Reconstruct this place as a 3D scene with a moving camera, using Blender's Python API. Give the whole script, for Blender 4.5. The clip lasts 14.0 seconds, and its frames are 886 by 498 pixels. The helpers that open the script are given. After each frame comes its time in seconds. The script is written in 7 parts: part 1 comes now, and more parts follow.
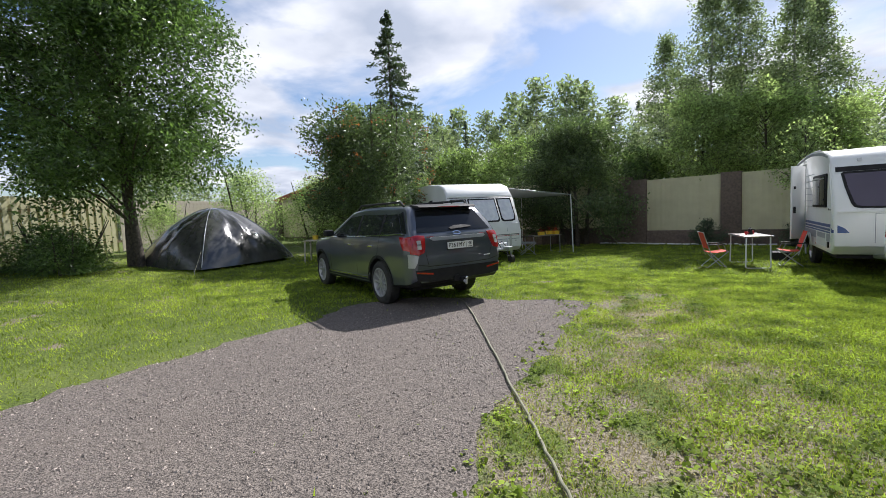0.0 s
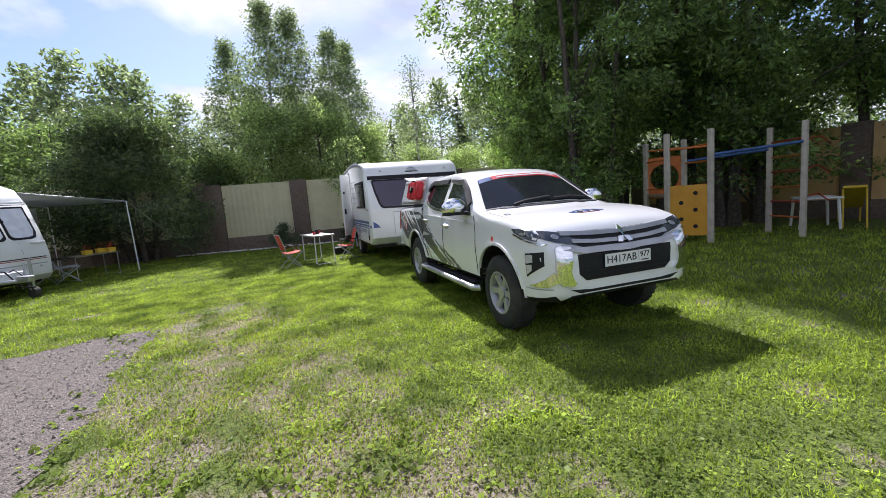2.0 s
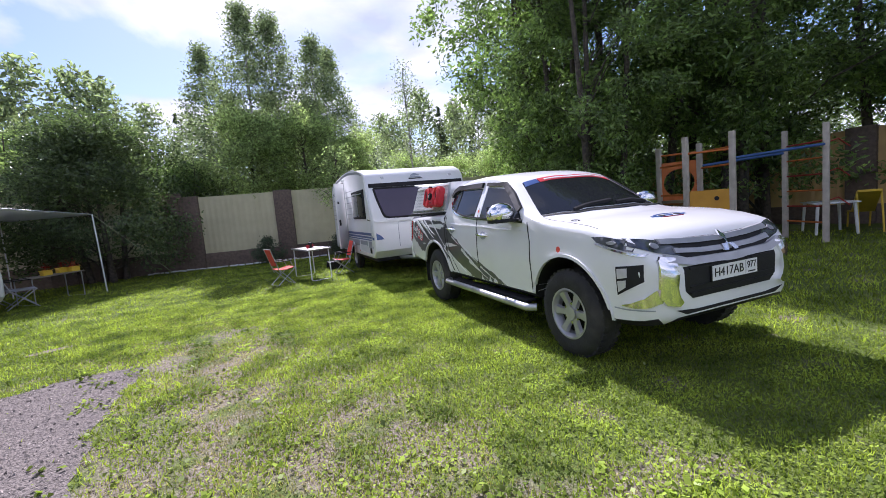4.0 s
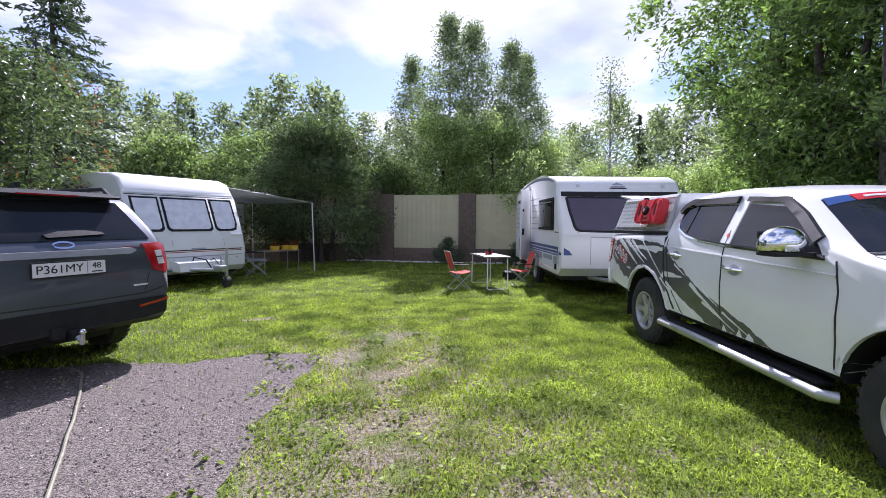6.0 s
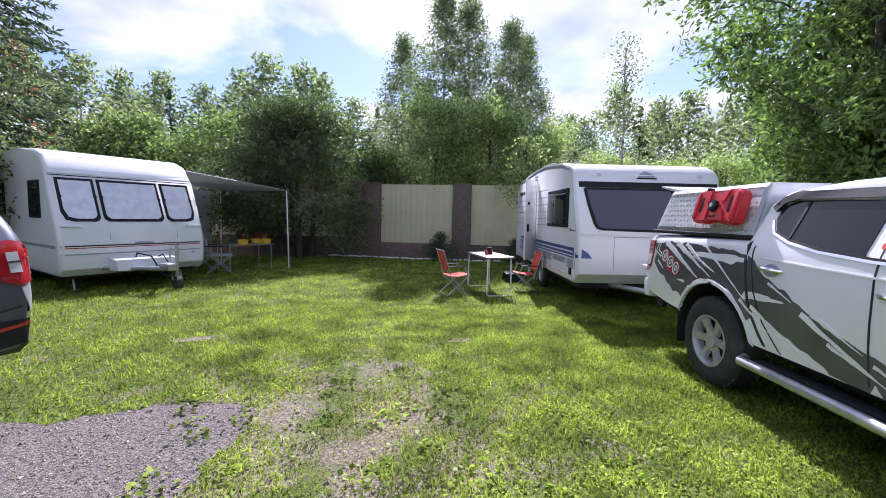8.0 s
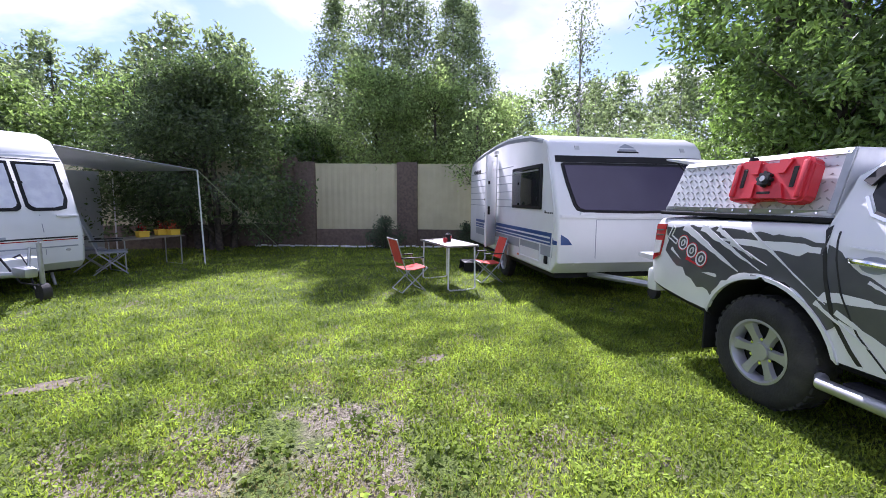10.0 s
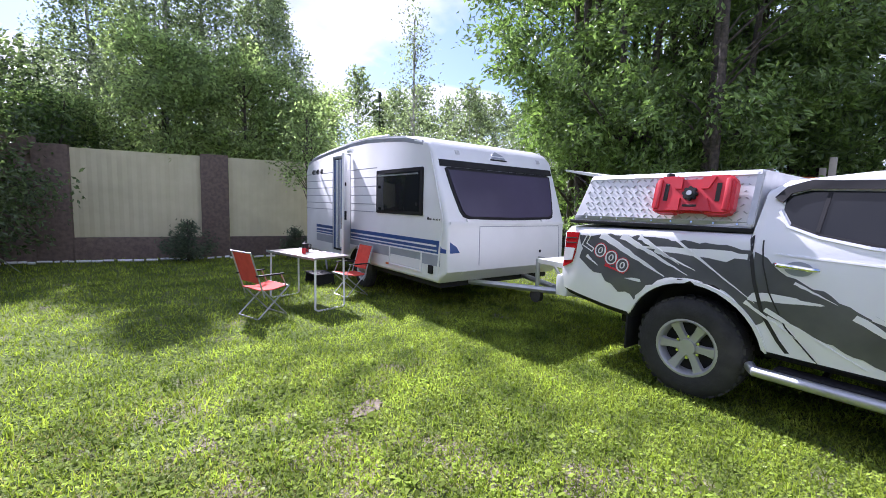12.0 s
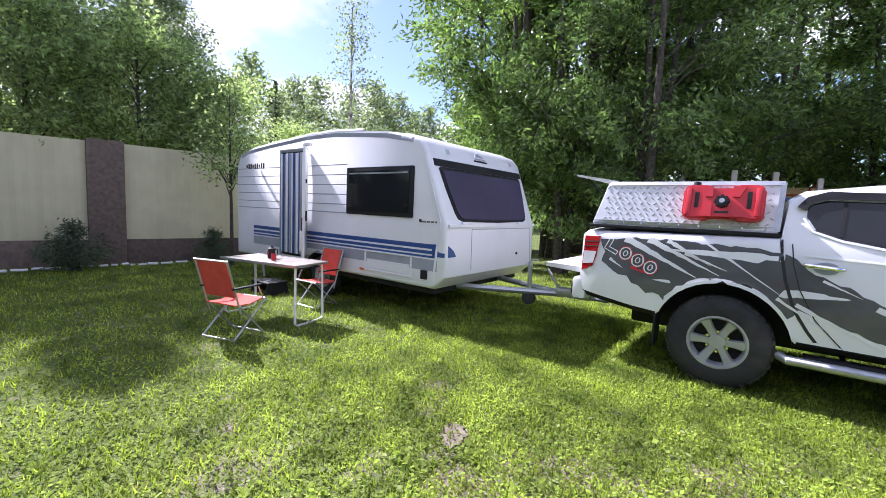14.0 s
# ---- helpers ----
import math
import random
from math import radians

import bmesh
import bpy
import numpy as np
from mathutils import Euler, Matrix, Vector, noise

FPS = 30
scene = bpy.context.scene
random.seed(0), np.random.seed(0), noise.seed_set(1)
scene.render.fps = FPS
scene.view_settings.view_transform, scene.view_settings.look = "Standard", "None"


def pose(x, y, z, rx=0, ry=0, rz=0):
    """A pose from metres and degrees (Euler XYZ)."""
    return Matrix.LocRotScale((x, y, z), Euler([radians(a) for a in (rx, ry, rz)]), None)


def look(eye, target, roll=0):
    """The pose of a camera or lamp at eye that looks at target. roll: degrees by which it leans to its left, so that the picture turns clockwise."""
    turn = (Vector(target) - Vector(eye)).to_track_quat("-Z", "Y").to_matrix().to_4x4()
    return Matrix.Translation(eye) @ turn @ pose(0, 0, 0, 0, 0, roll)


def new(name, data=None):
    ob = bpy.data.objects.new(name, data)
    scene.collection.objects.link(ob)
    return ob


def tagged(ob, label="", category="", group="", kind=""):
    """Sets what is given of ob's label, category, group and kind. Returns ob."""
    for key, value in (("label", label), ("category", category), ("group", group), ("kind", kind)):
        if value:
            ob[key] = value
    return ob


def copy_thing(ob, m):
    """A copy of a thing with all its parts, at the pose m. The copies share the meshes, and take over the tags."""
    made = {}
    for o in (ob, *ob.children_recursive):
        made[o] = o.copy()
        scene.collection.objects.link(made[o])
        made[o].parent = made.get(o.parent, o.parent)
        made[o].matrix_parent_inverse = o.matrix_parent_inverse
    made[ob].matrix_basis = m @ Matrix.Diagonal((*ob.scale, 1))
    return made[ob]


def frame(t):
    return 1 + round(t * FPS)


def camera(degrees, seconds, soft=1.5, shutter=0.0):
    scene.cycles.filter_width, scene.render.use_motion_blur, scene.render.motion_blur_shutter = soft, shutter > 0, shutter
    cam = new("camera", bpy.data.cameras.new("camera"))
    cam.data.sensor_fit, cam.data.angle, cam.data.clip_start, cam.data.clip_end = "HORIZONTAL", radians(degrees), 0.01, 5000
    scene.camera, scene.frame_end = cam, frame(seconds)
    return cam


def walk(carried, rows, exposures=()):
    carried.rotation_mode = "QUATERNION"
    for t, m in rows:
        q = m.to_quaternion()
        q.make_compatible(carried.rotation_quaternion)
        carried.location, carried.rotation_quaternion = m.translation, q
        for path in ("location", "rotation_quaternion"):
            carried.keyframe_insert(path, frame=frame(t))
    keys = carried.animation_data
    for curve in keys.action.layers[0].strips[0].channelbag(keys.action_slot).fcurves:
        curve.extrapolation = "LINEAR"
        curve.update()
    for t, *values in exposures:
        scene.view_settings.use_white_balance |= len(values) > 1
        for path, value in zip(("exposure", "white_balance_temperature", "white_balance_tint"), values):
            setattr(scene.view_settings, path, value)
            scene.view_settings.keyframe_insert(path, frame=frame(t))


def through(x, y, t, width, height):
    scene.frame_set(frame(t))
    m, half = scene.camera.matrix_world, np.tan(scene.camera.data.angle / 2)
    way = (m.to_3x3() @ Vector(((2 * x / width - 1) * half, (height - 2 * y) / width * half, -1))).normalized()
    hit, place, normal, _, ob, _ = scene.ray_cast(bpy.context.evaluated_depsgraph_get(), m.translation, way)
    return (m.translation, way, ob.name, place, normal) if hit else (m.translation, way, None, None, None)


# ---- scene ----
cam = camera(92.3, 14.0, soft=0.6)
PATH = [
    (0, (0.46, -0.066, 1.511), (-0.278, 1.786, 1.35), -2.8),
    (0.5, (0.521, 0.003, 1.514), (0.349, 1.986, 1.326), -2.7),
    (1, (0.592, 0.121, 1.509), (1.004, 2.066, 1.295), -3.8),
    (1.5, (0.66, 0.3, 1.451), (1.506, 2.097, 1.211), -4.7),
    (2, (0.691, 0.448, 1.438), (1.684, 2.166, 1.192), -4.5),
    (4.5, (0.41, 1.723, 1.426), (1.508, 3.384, 1.236), -5.2),
    (5, (0.388, 1.931, 1.444), (1.27, 3.718, 1.286), -5.0),
    (5.5, (0.519, 2.171, 1.413), (1.051, 4.096, 1.298), -1.3),
    (6, (0.599, 2.373, 1.411), (0.97, 4.335, 1.291), 0.3),
    (6.5, (0.627, 2.686, 1.425), (0.985, 4.65, 1.298), 0.5),
    (7, (0.667, 3.008, 1.422), (1.042, 4.967, 1.283), 0.2),
    (7.5, (0.806, 3.39, 1.438), (1.203, 5.345, 1.292), 0.8),
    (10, (0.845, 4.942, 1.433), (1.538, 6.803, 1.198), 0.4),
    (10.5, (0.782, 5.276, 1.429), (1.701, 7.037, 1.198), 0.9),
    (11, (0.617, 5.556, 1.432), (1.757, 7.183, 1.2), 1.2),
    (11.5, (0.41, 5.843, 1.44), (1.782, 7.281, 1.219), 0.7),
    (12, (0.236, 6.136, 1.442), (1.718, 7.463, 1.235), 1.6),
    (12.5, (0.049, 6.418, 1.45), (1.603, 7.662, 1.256), 2.2),
    (13, (-0.136, 6.705, 1.453), (1.5, 7.839, 1.266), 1.1),
    (13.5, (-0.204, 7.033, 1.431), (1.53, 8.01, 1.238), 1.6),
    (14, (-0.3, 7.37, 1.424), (1.477, 8.267, 1.233), 2.4),
]
walk(cam, [(t, look(eye, target, roll)) for t, eye, target, roll in PATH], exposures=[(0, 0.56, 6000, 14), (1, 0.54, 6000, 14), (2, 0.78, 5850, 21), (4.5, 0.86, 5600, 29), (7.5, 0.92, 5550, 30), (10, 1.06, 5450, 32), (11.5, 1.17, 5480, 31), (14, 1.29, 5560, 30)])

# ---- daylight: partly clouded afternoon, sun high beyond the far hedge ----
SUN_AZ, SUN_EL = 16.0, 45.0


def sky_world():
    w = bpy.data.worlds.new("sky")
    scene.world = w
    w.use_nodes = True
    nt = w.node_tree
    n, l = nt.nodes, nt.links
    n.clear()
    out = n.new("ShaderNodeOutputWorld")
    bg = n.new("ShaderNodeBackground")
    bg.inputs["Strength"].default_value = 0.070
    sky = n.new("ShaderNodeTexSky")
    sky.sky_type = "NISHITA"
    sky.sun_disc = False
    sky.sun_elevation = radians(SUN_EL)
    sky.sun_rotation = radians(SUN_AZ)
    sky.dust_density = 0.6
    tc = n.new("ShaderNodeTexCoord")
    sep = n.new("ShaderNodeSeparateXYZ")
    l.new(tc.outputs["Generated"], sep.inputs[0])
    add = n.new("ShaderNodeMath"); add.operation = "ADD"; add.inputs[1].default_value = 0.16
    mx = n.new("ShaderNodeMath"); mx.operation = "MAXIMUM"; mx.inputs[1].default_value = 0.0
    l.new(sep.outputs[2], mx.inputs[0]); l.new(mx.outputs[0], add.inputs[0])
    comb = n.new("ShaderNodeCombineXYZ")
    for k in (0, 1):
        d = n.new("ShaderNodeMath"); d.operation = "DIVIDE"
        l.new(sep.outputs[k], d.inputs[0]); l.new(add.outputs[0], d.inputs[1]); l.new(d.outputs[0], comb.inputs[k])
    comb.inputs[2].default_value = 3.7
    big = n.new("ShaderNodeTexNoise")
    big.inputs["Scale"].default_value = 1.15
    big.inputs["Detail"].default_value = 7.0
    big.inputs["Roughness"].default_value = 0.52
    big.inputs["Distortion"].default_value = 0.25
    l.new(comb.outputs[0], big.inputs["Vector"])
    mask = n.new("ShaderNodeValToRGB")
    mask.color_ramp.elements[0].position, mask.color_ramp.elements[1].position = 0.43, 0.54
    l.new(big.outputs["Fac"], mask.inputs[0])
    shade = n.new("ShaderNodeTexNoise")
    shade.inputs["Scale"].default_value = 1.9
    shade.inputs["Detail"].default_value = 5.0
    l.new(comb.outputs[0], shade.inputs["Vector"])
    tone = n.new("ShaderNodeValToRGB")
    tone.color_ramp.elements[0].position, tone.color_ramp.elements[1].position = 0.36, 0.62
    tone.color_ramp.elements[0].color = (0.55, 0.60, 0.68, 1)
    tone.color_ramp.elements[1].color = (1.0, 1.0, 1.0, 1)
    l.new(shade.outputs["Fac"], tone.inputs[0])
    amp = n.new("ShaderNodeVectorMath"); amp.operation = "SCALE"; amp.inputs["Scale"].default_value = 10.0
    l.new(tone.outputs[0], amp.inputs[0])
    gain = n.new("ShaderNodeVectorMath"); gain.operation = "SCALE"; gain.inputs["Scale"].default_value = 1.15
    l.new(sky.outputs[0], gain.inputs[0])
    mix = n.new("ShaderNodeMix"); mix.data_type = "RGBA"
    l.new(mask.outputs[0], mix.inputs["Factor"])
    l.new(gain.outputs[0], mix.inputs["A"]); l.new(amp.outputs[0], mix.inputs["B"])
    l.new(mix.outputs["Result"], bg.inputs["Color"])
    l.new(bg.outputs[0], out.inputs[0])


sky_world()
sun_data = bpy.data.lights.new("sun", "SUN")
sun_data.energy, sun_data.angle, sun_data.color = 5.2, radians(0.6), (1.0, 0.95, 0.86)
sun_lamp = new("sun", sun_data)
_sd = Vector((math.sin(radians(SUN_AZ)) * math.cos(radians(SUN_EL)), math.cos(radians(SUN_AZ)) * math.cos(radians(SUN_EL)), math.sin(radians(SUN_EL))))
sun_lamp.matrix_world = look(_sd * 60, (0, 0, 0))


# ---- materials ----
def surf(name, c1, c2=None, scale=6.0, rough=0.6, bump=0.0, bscale=60.0, metal=0.0, spec=0.5, coat=0.0, vary=0.0, island=0.0, dirt=None, dscale=1.2, damt=0.5, detail=5.0):
    """Painted or natural surface: two tones mixed by noise at one scale, dirt at a larger one, relief at a finer one."""
    m = bpy.data.materials.new(name)
    m.use_nodes = True
    nt = m.node_tree
    n, l = nt.nodes, nt.links
    p = n["Principled BSDF"]
    p.inputs["Roughness"].default_value = rough
    p.inputs["Metallic"].default_value = metal
    p.inputs["Specular IOR Level"].default_value = spec
    p.inputs["Coat Weight"].default_value = coat
    p.inputs["Coat Roughness"].default_value = 0.05
    c2 = c2 or tuple(x * 0.86 for x in c1)
    tc = n.new("ShaderNodeTexCoord")
    nz = n.new("ShaderNodeTexNoise")
    nz.inputs["Scale"].default_value, nz.inputs["Detail"].default_value = scale, detail
    l.new(tc.outputs["Object"], nz.inputs["Vector"])
    r = n.new("ShaderNodeValToRGB")
    r.color_ramp.elements[0].position, r.color_ramp.elements[1].position = 0.35, 0.65
    r.color_ramp.elements[0].color, r.color_ramp.elements[1].color = (*c2, 1), (*c1, 1)
    l.new(nz.outputs["Fac"], r.inputs[0])
    col = r.outputs[0]
    if dirt:
        dn = n.new("ShaderNodeTexNoise")
        dn.inputs["Scale"].default_value, dn.inputs["Detail"].default_value = dscale, 6.0
        l.new(tc.outputs["Object"], dn.inputs["Vector"])
        dr = n.new("ShaderNodeValToRGB")
        dr.color_ramp.elements[0].position, dr.color_ramp.elements[1].position = 0.5, 0.72
        dr.color_ramp.elements[1].color = (damt, damt, damt, 1)
        l.new(dn.outputs["Fac"], dr.inputs[0])
        mx = n.new("ShaderNodeMix"); mx.data_type = "RGBA"
        l.new(dr.outputs[0], mx.inputs["Factor"]); l.new(col, mx.inputs["A"])
        mx.inputs["B"].default_value = (*dirt, 1)
        col = mx.outputs["Result"]
    if vary or island:
        src = n.new("ShaderNodeNewGeometry").outputs["Random Per Island"] if island else n.new("ShaderNodeObjectInfo").outputs["Random"]
        amt = island or vary
        mr = n.new("ShaderNodeMapRange")
        mr.inputs["To Min"].default_value, mr.inputs["To Max"].default_value = 1 - amt, 1 + amt
        l.new(src, mr.inputs[0])
        sc = n.new("ShaderNodeVectorMath"); sc.operation = "SCALE"
        l.new(col, sc.inputs[0]); l.new(mr.outputs[0], sc.inputs["Scale"])
        col = sc.outputs[0]
    l.new(col, p.inputs["Base Color"])
    if bump:
        bn = n.new("ShaderNodeTexNoise")
        bn.inputs["Scale"].default_value, bn.inputs["Detail"].default_value = bscale, 4.0
        l.new(tc.outputs["Object"], bn.inputs["Vector"])
        b = n.new("ShaderNodeBump")
        b.inputs["Strength"].default_value, b.inputs["Distance"].default_value = bump, 0.02
        l.new(bn.outputs["Fac"], b.inputs["Height"]); l.new(b.outputs[0], p.inputs["Normal"])
    return m


def leafy(name, c1, c2, glow=0.45, rough=0.45):
    """Leaves: each leaf its own tone, part of the light passing through."""
    m = surf(name, c1, tuple(x * 0.8 for x in c2), scale=2.2, rough=rough, island=0.55, spec=0.5 if rough < 0.7 else 0.15)
    nt = m.node_tree
    n, l = nt.nodes, nt.links
    p, out = n["Principled BSDF"], n["Material Output"]
    src = p.inputs["Base Color"].links[0].from_socket
    tr = n.new("ShaderNodeBsdfTranslucent")
    tint = n.new("ShaderNodeMix"); tint.data_type = "RGBA"; tint.blend_type = "MULTIPLY"
    tint.inputs["Factor"].default_value = 1.0
    l.new(src, tint.inputs["A"])
    tint.inputs["B"].default_value = (1.35, 1.5, 0.85, 1)
    l.new(tint.outputs["Result"], tr.inputs["Color"])
    mix = n.new("ShaderNodeMixShader")
    mix.inputs[0].default_value = glow
    l.new(p.outputs[0], mix.inputs[1]); l.new(tr.outputs[0], mix.inputs[2])
    l.new(mix.outputs[0], out.inputs["Surface"])
    return m


def glassy(name, tint, rough=0.02):
    """Dark car or caravan glass: glossy, nearly opaque."""
    m = surf(name, tint, tuple(x * 0.8 for x in tint), scale=0.7, rough=rough, spec=0.3, coat=0.0)
    return m


M_LEAF = leafy("leaf_green", (0.135, 0.205, 0.065), (0.065, 0.11, 0.036), 0.45, 0.3)
M_MAPLE = leafy("maple_leaf", (0.235, 0.335, 0.10), (0.10, 0.155, 0.052), 0.45, 0.28)
M_LEAF_DK = leafy("leaf_dark", (0.135, 0.18, 0.08), (0.075, 0.11, 0.05), 0.4, 0.34)
M_LEAF_LT = leafy("leaf_light", (0.38, 0.445, 0.23), (0.23, 0.295, 0.145), 0.66)
M_LEAF_BR = leafy("birch_leaf", (0.28, 0.325, 0.205), (0.155, 0.195, 0.125), 0.55)
M_LEAF_MID = leafy("leaf_willow", (0.235, 0.305, 0.12), (0.13, 0.185, 0.07), 0.5)
# birch leaf for the far wood, distance haze lightened into its colour
M_LEAF_HAZED = leafy("hazed_birch_leaf", (0.30, 0.345, 0.215), (0.18, 0.22, 0.135), 0.5)
M_LEAF_RUST = leafy("leaf_rusty", (0.34, 0.12, 0.05), (0.22, 0.10, 0.04), 0.35)
M_NEEDLE = leafy("needle", (0.11, 0.15, 0.085), (0.07, 0.10, 0.06), 0.25, 0.6)
M_BARK = surf("bark", (0.11, 0.09, 0.07), (0.045, 0.038, 0.032), scale=14, rough=0.9, bump=0.8, bscale=35)
M_BIRCHBARK = surf("birch_bark", (0.55, 0.53, 0.48), (0.12, 0.11, 0.1), scale=9, rough=0.8, bump=0.3, bscale=40)
M_BLADE = leafy("grass_blade", (0.385, 0.45, 0.06), (0.165, 0.225, 0.03), 0.45, 0.85)
M_STRAW = leafy("dry_grass", (0.50, 0.44, 0.22), (0.30, 0.25, 0.11), 0.3, 0.8)
M_PALELEAF = leafy("pale_plantain", (0.34, 0.39, 0.16), (0.24, 0.29, 0.11), 0.35, 0.8)
M_CLOVER = leafy("clover_leaf", (0.32, 0.41, 0.06), (0.105, 0.155, 0.024), 0.42, 0.85)
M_GRAVEL = surf("gravel", (0.25, 0.212, 0.182), (0.055, 0.046, 0.04), scale=70, rough=0.95, bump=0.9, bscale=95, dirt=(0.165, 0.137, 0.114), dscale=0.9, damt=0.45, detail=9)
M_STONE = surf("gravel_stone", (0.34, 0.29, 0.25), (0.17, 0.142, 0.122), scale=20, rough=0.9, island=0.6)
M_FENCE = surf("fence_cream", (0.60, 0.56, 0.36), (0.55, 0.51, 0.32), scale=3, rough=0.55, bump=0.05, bscale=20, dirt=(0.36, 0.33, 0.22), dscale=0.8, damt=0.35)
M_OCHRE = surf("fence_ochre", (0.60, 0.40, 0.17), (0.52, 0.34, 0.14), scale=3, rough=0.6, bump=0.05, bscale=20, dirt=(0.34, 0.23, 0.11), dscale=0.8, damt=0.35)
M_PILLAR = surf("pillar_brick", (0.175, 0.13, 0.10), (0.115, 0.086, 0.07), scale=14, rough=0.85, bump=0.4, bscale=50, vary=0.25)
M_MORTAR = surf("mortar", (0.24, 0.21, 0.19), (0.17, 0.15, 0.135), scale=20, rough=0.95, bump=0.3)
M_OLDWOOD = surf("weathered_wood", (0.40, 0.33, 0.22), (0.27, 0.21, 0.14), scale=5, rough=0.8, bump=0.3, bscale=30, vary=0.2)
M_WHITE = surf("white_paint", (0.80, 0.805, 0.80), (0.77, 0.775, 0.77), scale=2, rough=0.22, coat=0.5, dirt=(0.66, 0.64, 0.6), dscale=1.1, damt=0.35)
M_CARAVAN = surf("caravan_white", (0.77, 0.775, 0.765), (0.73, 0.735, 0.725), scale=1.5, rough=0.35, coat=0.15, dirt=(0.58, 0.58, 0.55), dscale=0.9, damt=0.4)
M_GREYCAR = surf("graphite_paint", (0.095, 0.105, 0.125), (0.08, 0.09, 0.108), scale=2, rough=0.28, metal=0.4, coat=0.8, dirt=(0.13, 0.125, 0.12), dscale=1.5, damt=0.3)
M_BLACK = surf("black_plastic", (0.022, 0.022, 0.023), (0.016, 0.016, 0.017), scale=8, rough=0.6, bump=0.1, bscale=200, spec=0.22)
M_RUBBER = surf("tyre_rubber", (0.032, 0.031, 0.03), (0.02, 0.02, 0.02), scale=10, rough=0.85, bump=0.3, bscale=60, dirt=(0.10, 0.09, 0.075), dscale=4, damt=0.4)
M_CHROME = surf("chrome", (0.80, 0.81, 0.82), (0.74, 0.75, 0.76), scale=3, rough=0.12, metal=1.0)
M_ALLOY = surf("alloy", (0.46, 0.46, 0.475), (0.38, 0.38, 0.395), scale=6, rough=0.4, metal=0.5)
M_STEEL = surf("galvanised_steel", (0.52, 0.53, 0.54), (0.42, 0.43, 0.44), scale=8, rough=0.45, metal=0.8, bump=0.05)
M_GLASS = glassy("tinted_glass", (0.018, 0.02, 0.023))
# violet pane, its tint raised to hold some of the purple-grey sky reflection
M_PURPLE = glassy("violet_acrylic", (0.075, 0.065, 0.105), 0.1)
M_BLIND = surf("silver_blind", (0.80, 0.80, 0.84), (0.66, 0.66, 0.72), scale=7, rough=0.45, bump=0.3, bscale=9)
M_RED = surf("red_plastic", (0.62, 0.03, 0.04), (0.52, 0.02, 0.03), scale=4, rough=0.4, bump=0.05)
M_REDLAMP = surf("red_lens", (0.42, 0.012, 0.015), (0.30, 0.008, 0.01), scale=6, rough=0.15, coat=0.8)
M_CLEAR = surf("clear_lens", (0.62, 0.63, 0.62), (0.5, 0.5, 0.5), scale=9, rough=0.12, coat=0.9)
M_HEADLAMP = surf("headlamp_lens", (0.09, 0.095, 0.11), (0.03, 0.032, 0.038), scale=10, rough=0.08, coat=1.0)
M_CORAL = surf("coral_canvas", (0.66, 0.085, 0.05), (0.58, 0.07, 0.04), scale=9, rough=0.85, bump=0.15, bscale=250)
M_PLATE = surf("plate_white", (0.80, 0.80, 0.79), (0.74, 0.74, 0.73), scale=5, rough=0.4)
M_INK = surf("ink_black", (0.02, 0.02, 0.02), (0.015, 0.015, 0.015), rough=0.5)
M_BLUE = surf("stripe_blue", (0.03, 0.085, 0.27), (0.025, 0.07, 0.23), scale=4, rough=0.35, coat=0.2)
M_GREYSTRIPE = surf("stripe_grey", (0.33, 0.35, 0.38), (0.29, 0.31, 0.34), scale=4, rough=0.35)
M_DECALGREY = surf("decal_graphite", (0.085, 0.088, 0.092), (0.065, 0.067, 0.07), scale=5, rough=0.35, coat=0.4, dirt=(0.2, 0.2, 0.2), dscale=2, damt=0.25)
M_TARP = surf("black_tarp", (0.06, 0.059, 0.056), (0.035, 0.035, 0.034), scale=5, rough=0.2, bump=0.5, bscale=3.2, spec=0.8, coat=0.3, dirt=(0.09, 0.09, 0.085), dscale=2, damt=0.4)
def cloth(name, c1, c2, through=0.4):
    """Thin woven cover that lets part of the daylight pass."""
    m = surf(name, c1, c2, scale=3, rough=0.75, bump=0.08, bscale=120)
    nt = m.node_tree
    tr = nt.nodes.new("ShaderNodeBsdfTranslucent")
    tr.inputs["Color"].default_value = (*c1, 1)
    mix = nt.nodes.new("ShaderNodeMixShader")
    mix.inputs[0].default_value = through
    nt.links.new(nt.nodes["Principled BSDF"].outputs[0], mix.inputs[1])
    nt.links.new(tr.outputs[0], mix.inputs[2])
    nt.links.new(mix.outputs[0], nt.nodes["Material Output"].inputs["Surface"])
    return m


M_AWNING = cloth("awning_cloth", (0.52, 0.53, 0.52), (0.46, 0.47, 0.46), 0.32)
M_YELLOW = surf("yellow_panel", (0.62, 0.31, 0.02), (0.55, 0.26, 0.015), scale=4, rough=0.45, dirt=(0.35, 0.2, 0.05), damt=0.3)
M_ORANGE = surf("orange_paint", (0.60, 0.17, 0.03), (0.5, 0.13, 0.02), scale=6, rough=0.5)
M_BLUEPIPE = surf("blue_paint", (0.05, 0.12, 0.32), (0.04, 0.09, 0.25), scale=6, rough=0.5)
M_REDPIPE = surf("red_paint", (0.42, 0.04, 0.03), (0.34, 0.03, 0.02), scale=6, rough=0.5)
M_TIMBER = surf("pale_timber", (0.56, 0.50, 0.42), (0.42, 0.37, 0.31), scale=6, rough=0.8, bump=0.2, bscale=30)
M_TABLE = surf("table_laminate", (0.27, 0.235, 0.185), (0.21, 0.18, 0.145), scale=8, rough=0.45)
M_HOSE = surf("hose_green", (0.26, 0.25, 0.17), (0.17, 0.165, 0.11), scale=12, rough=0.5)
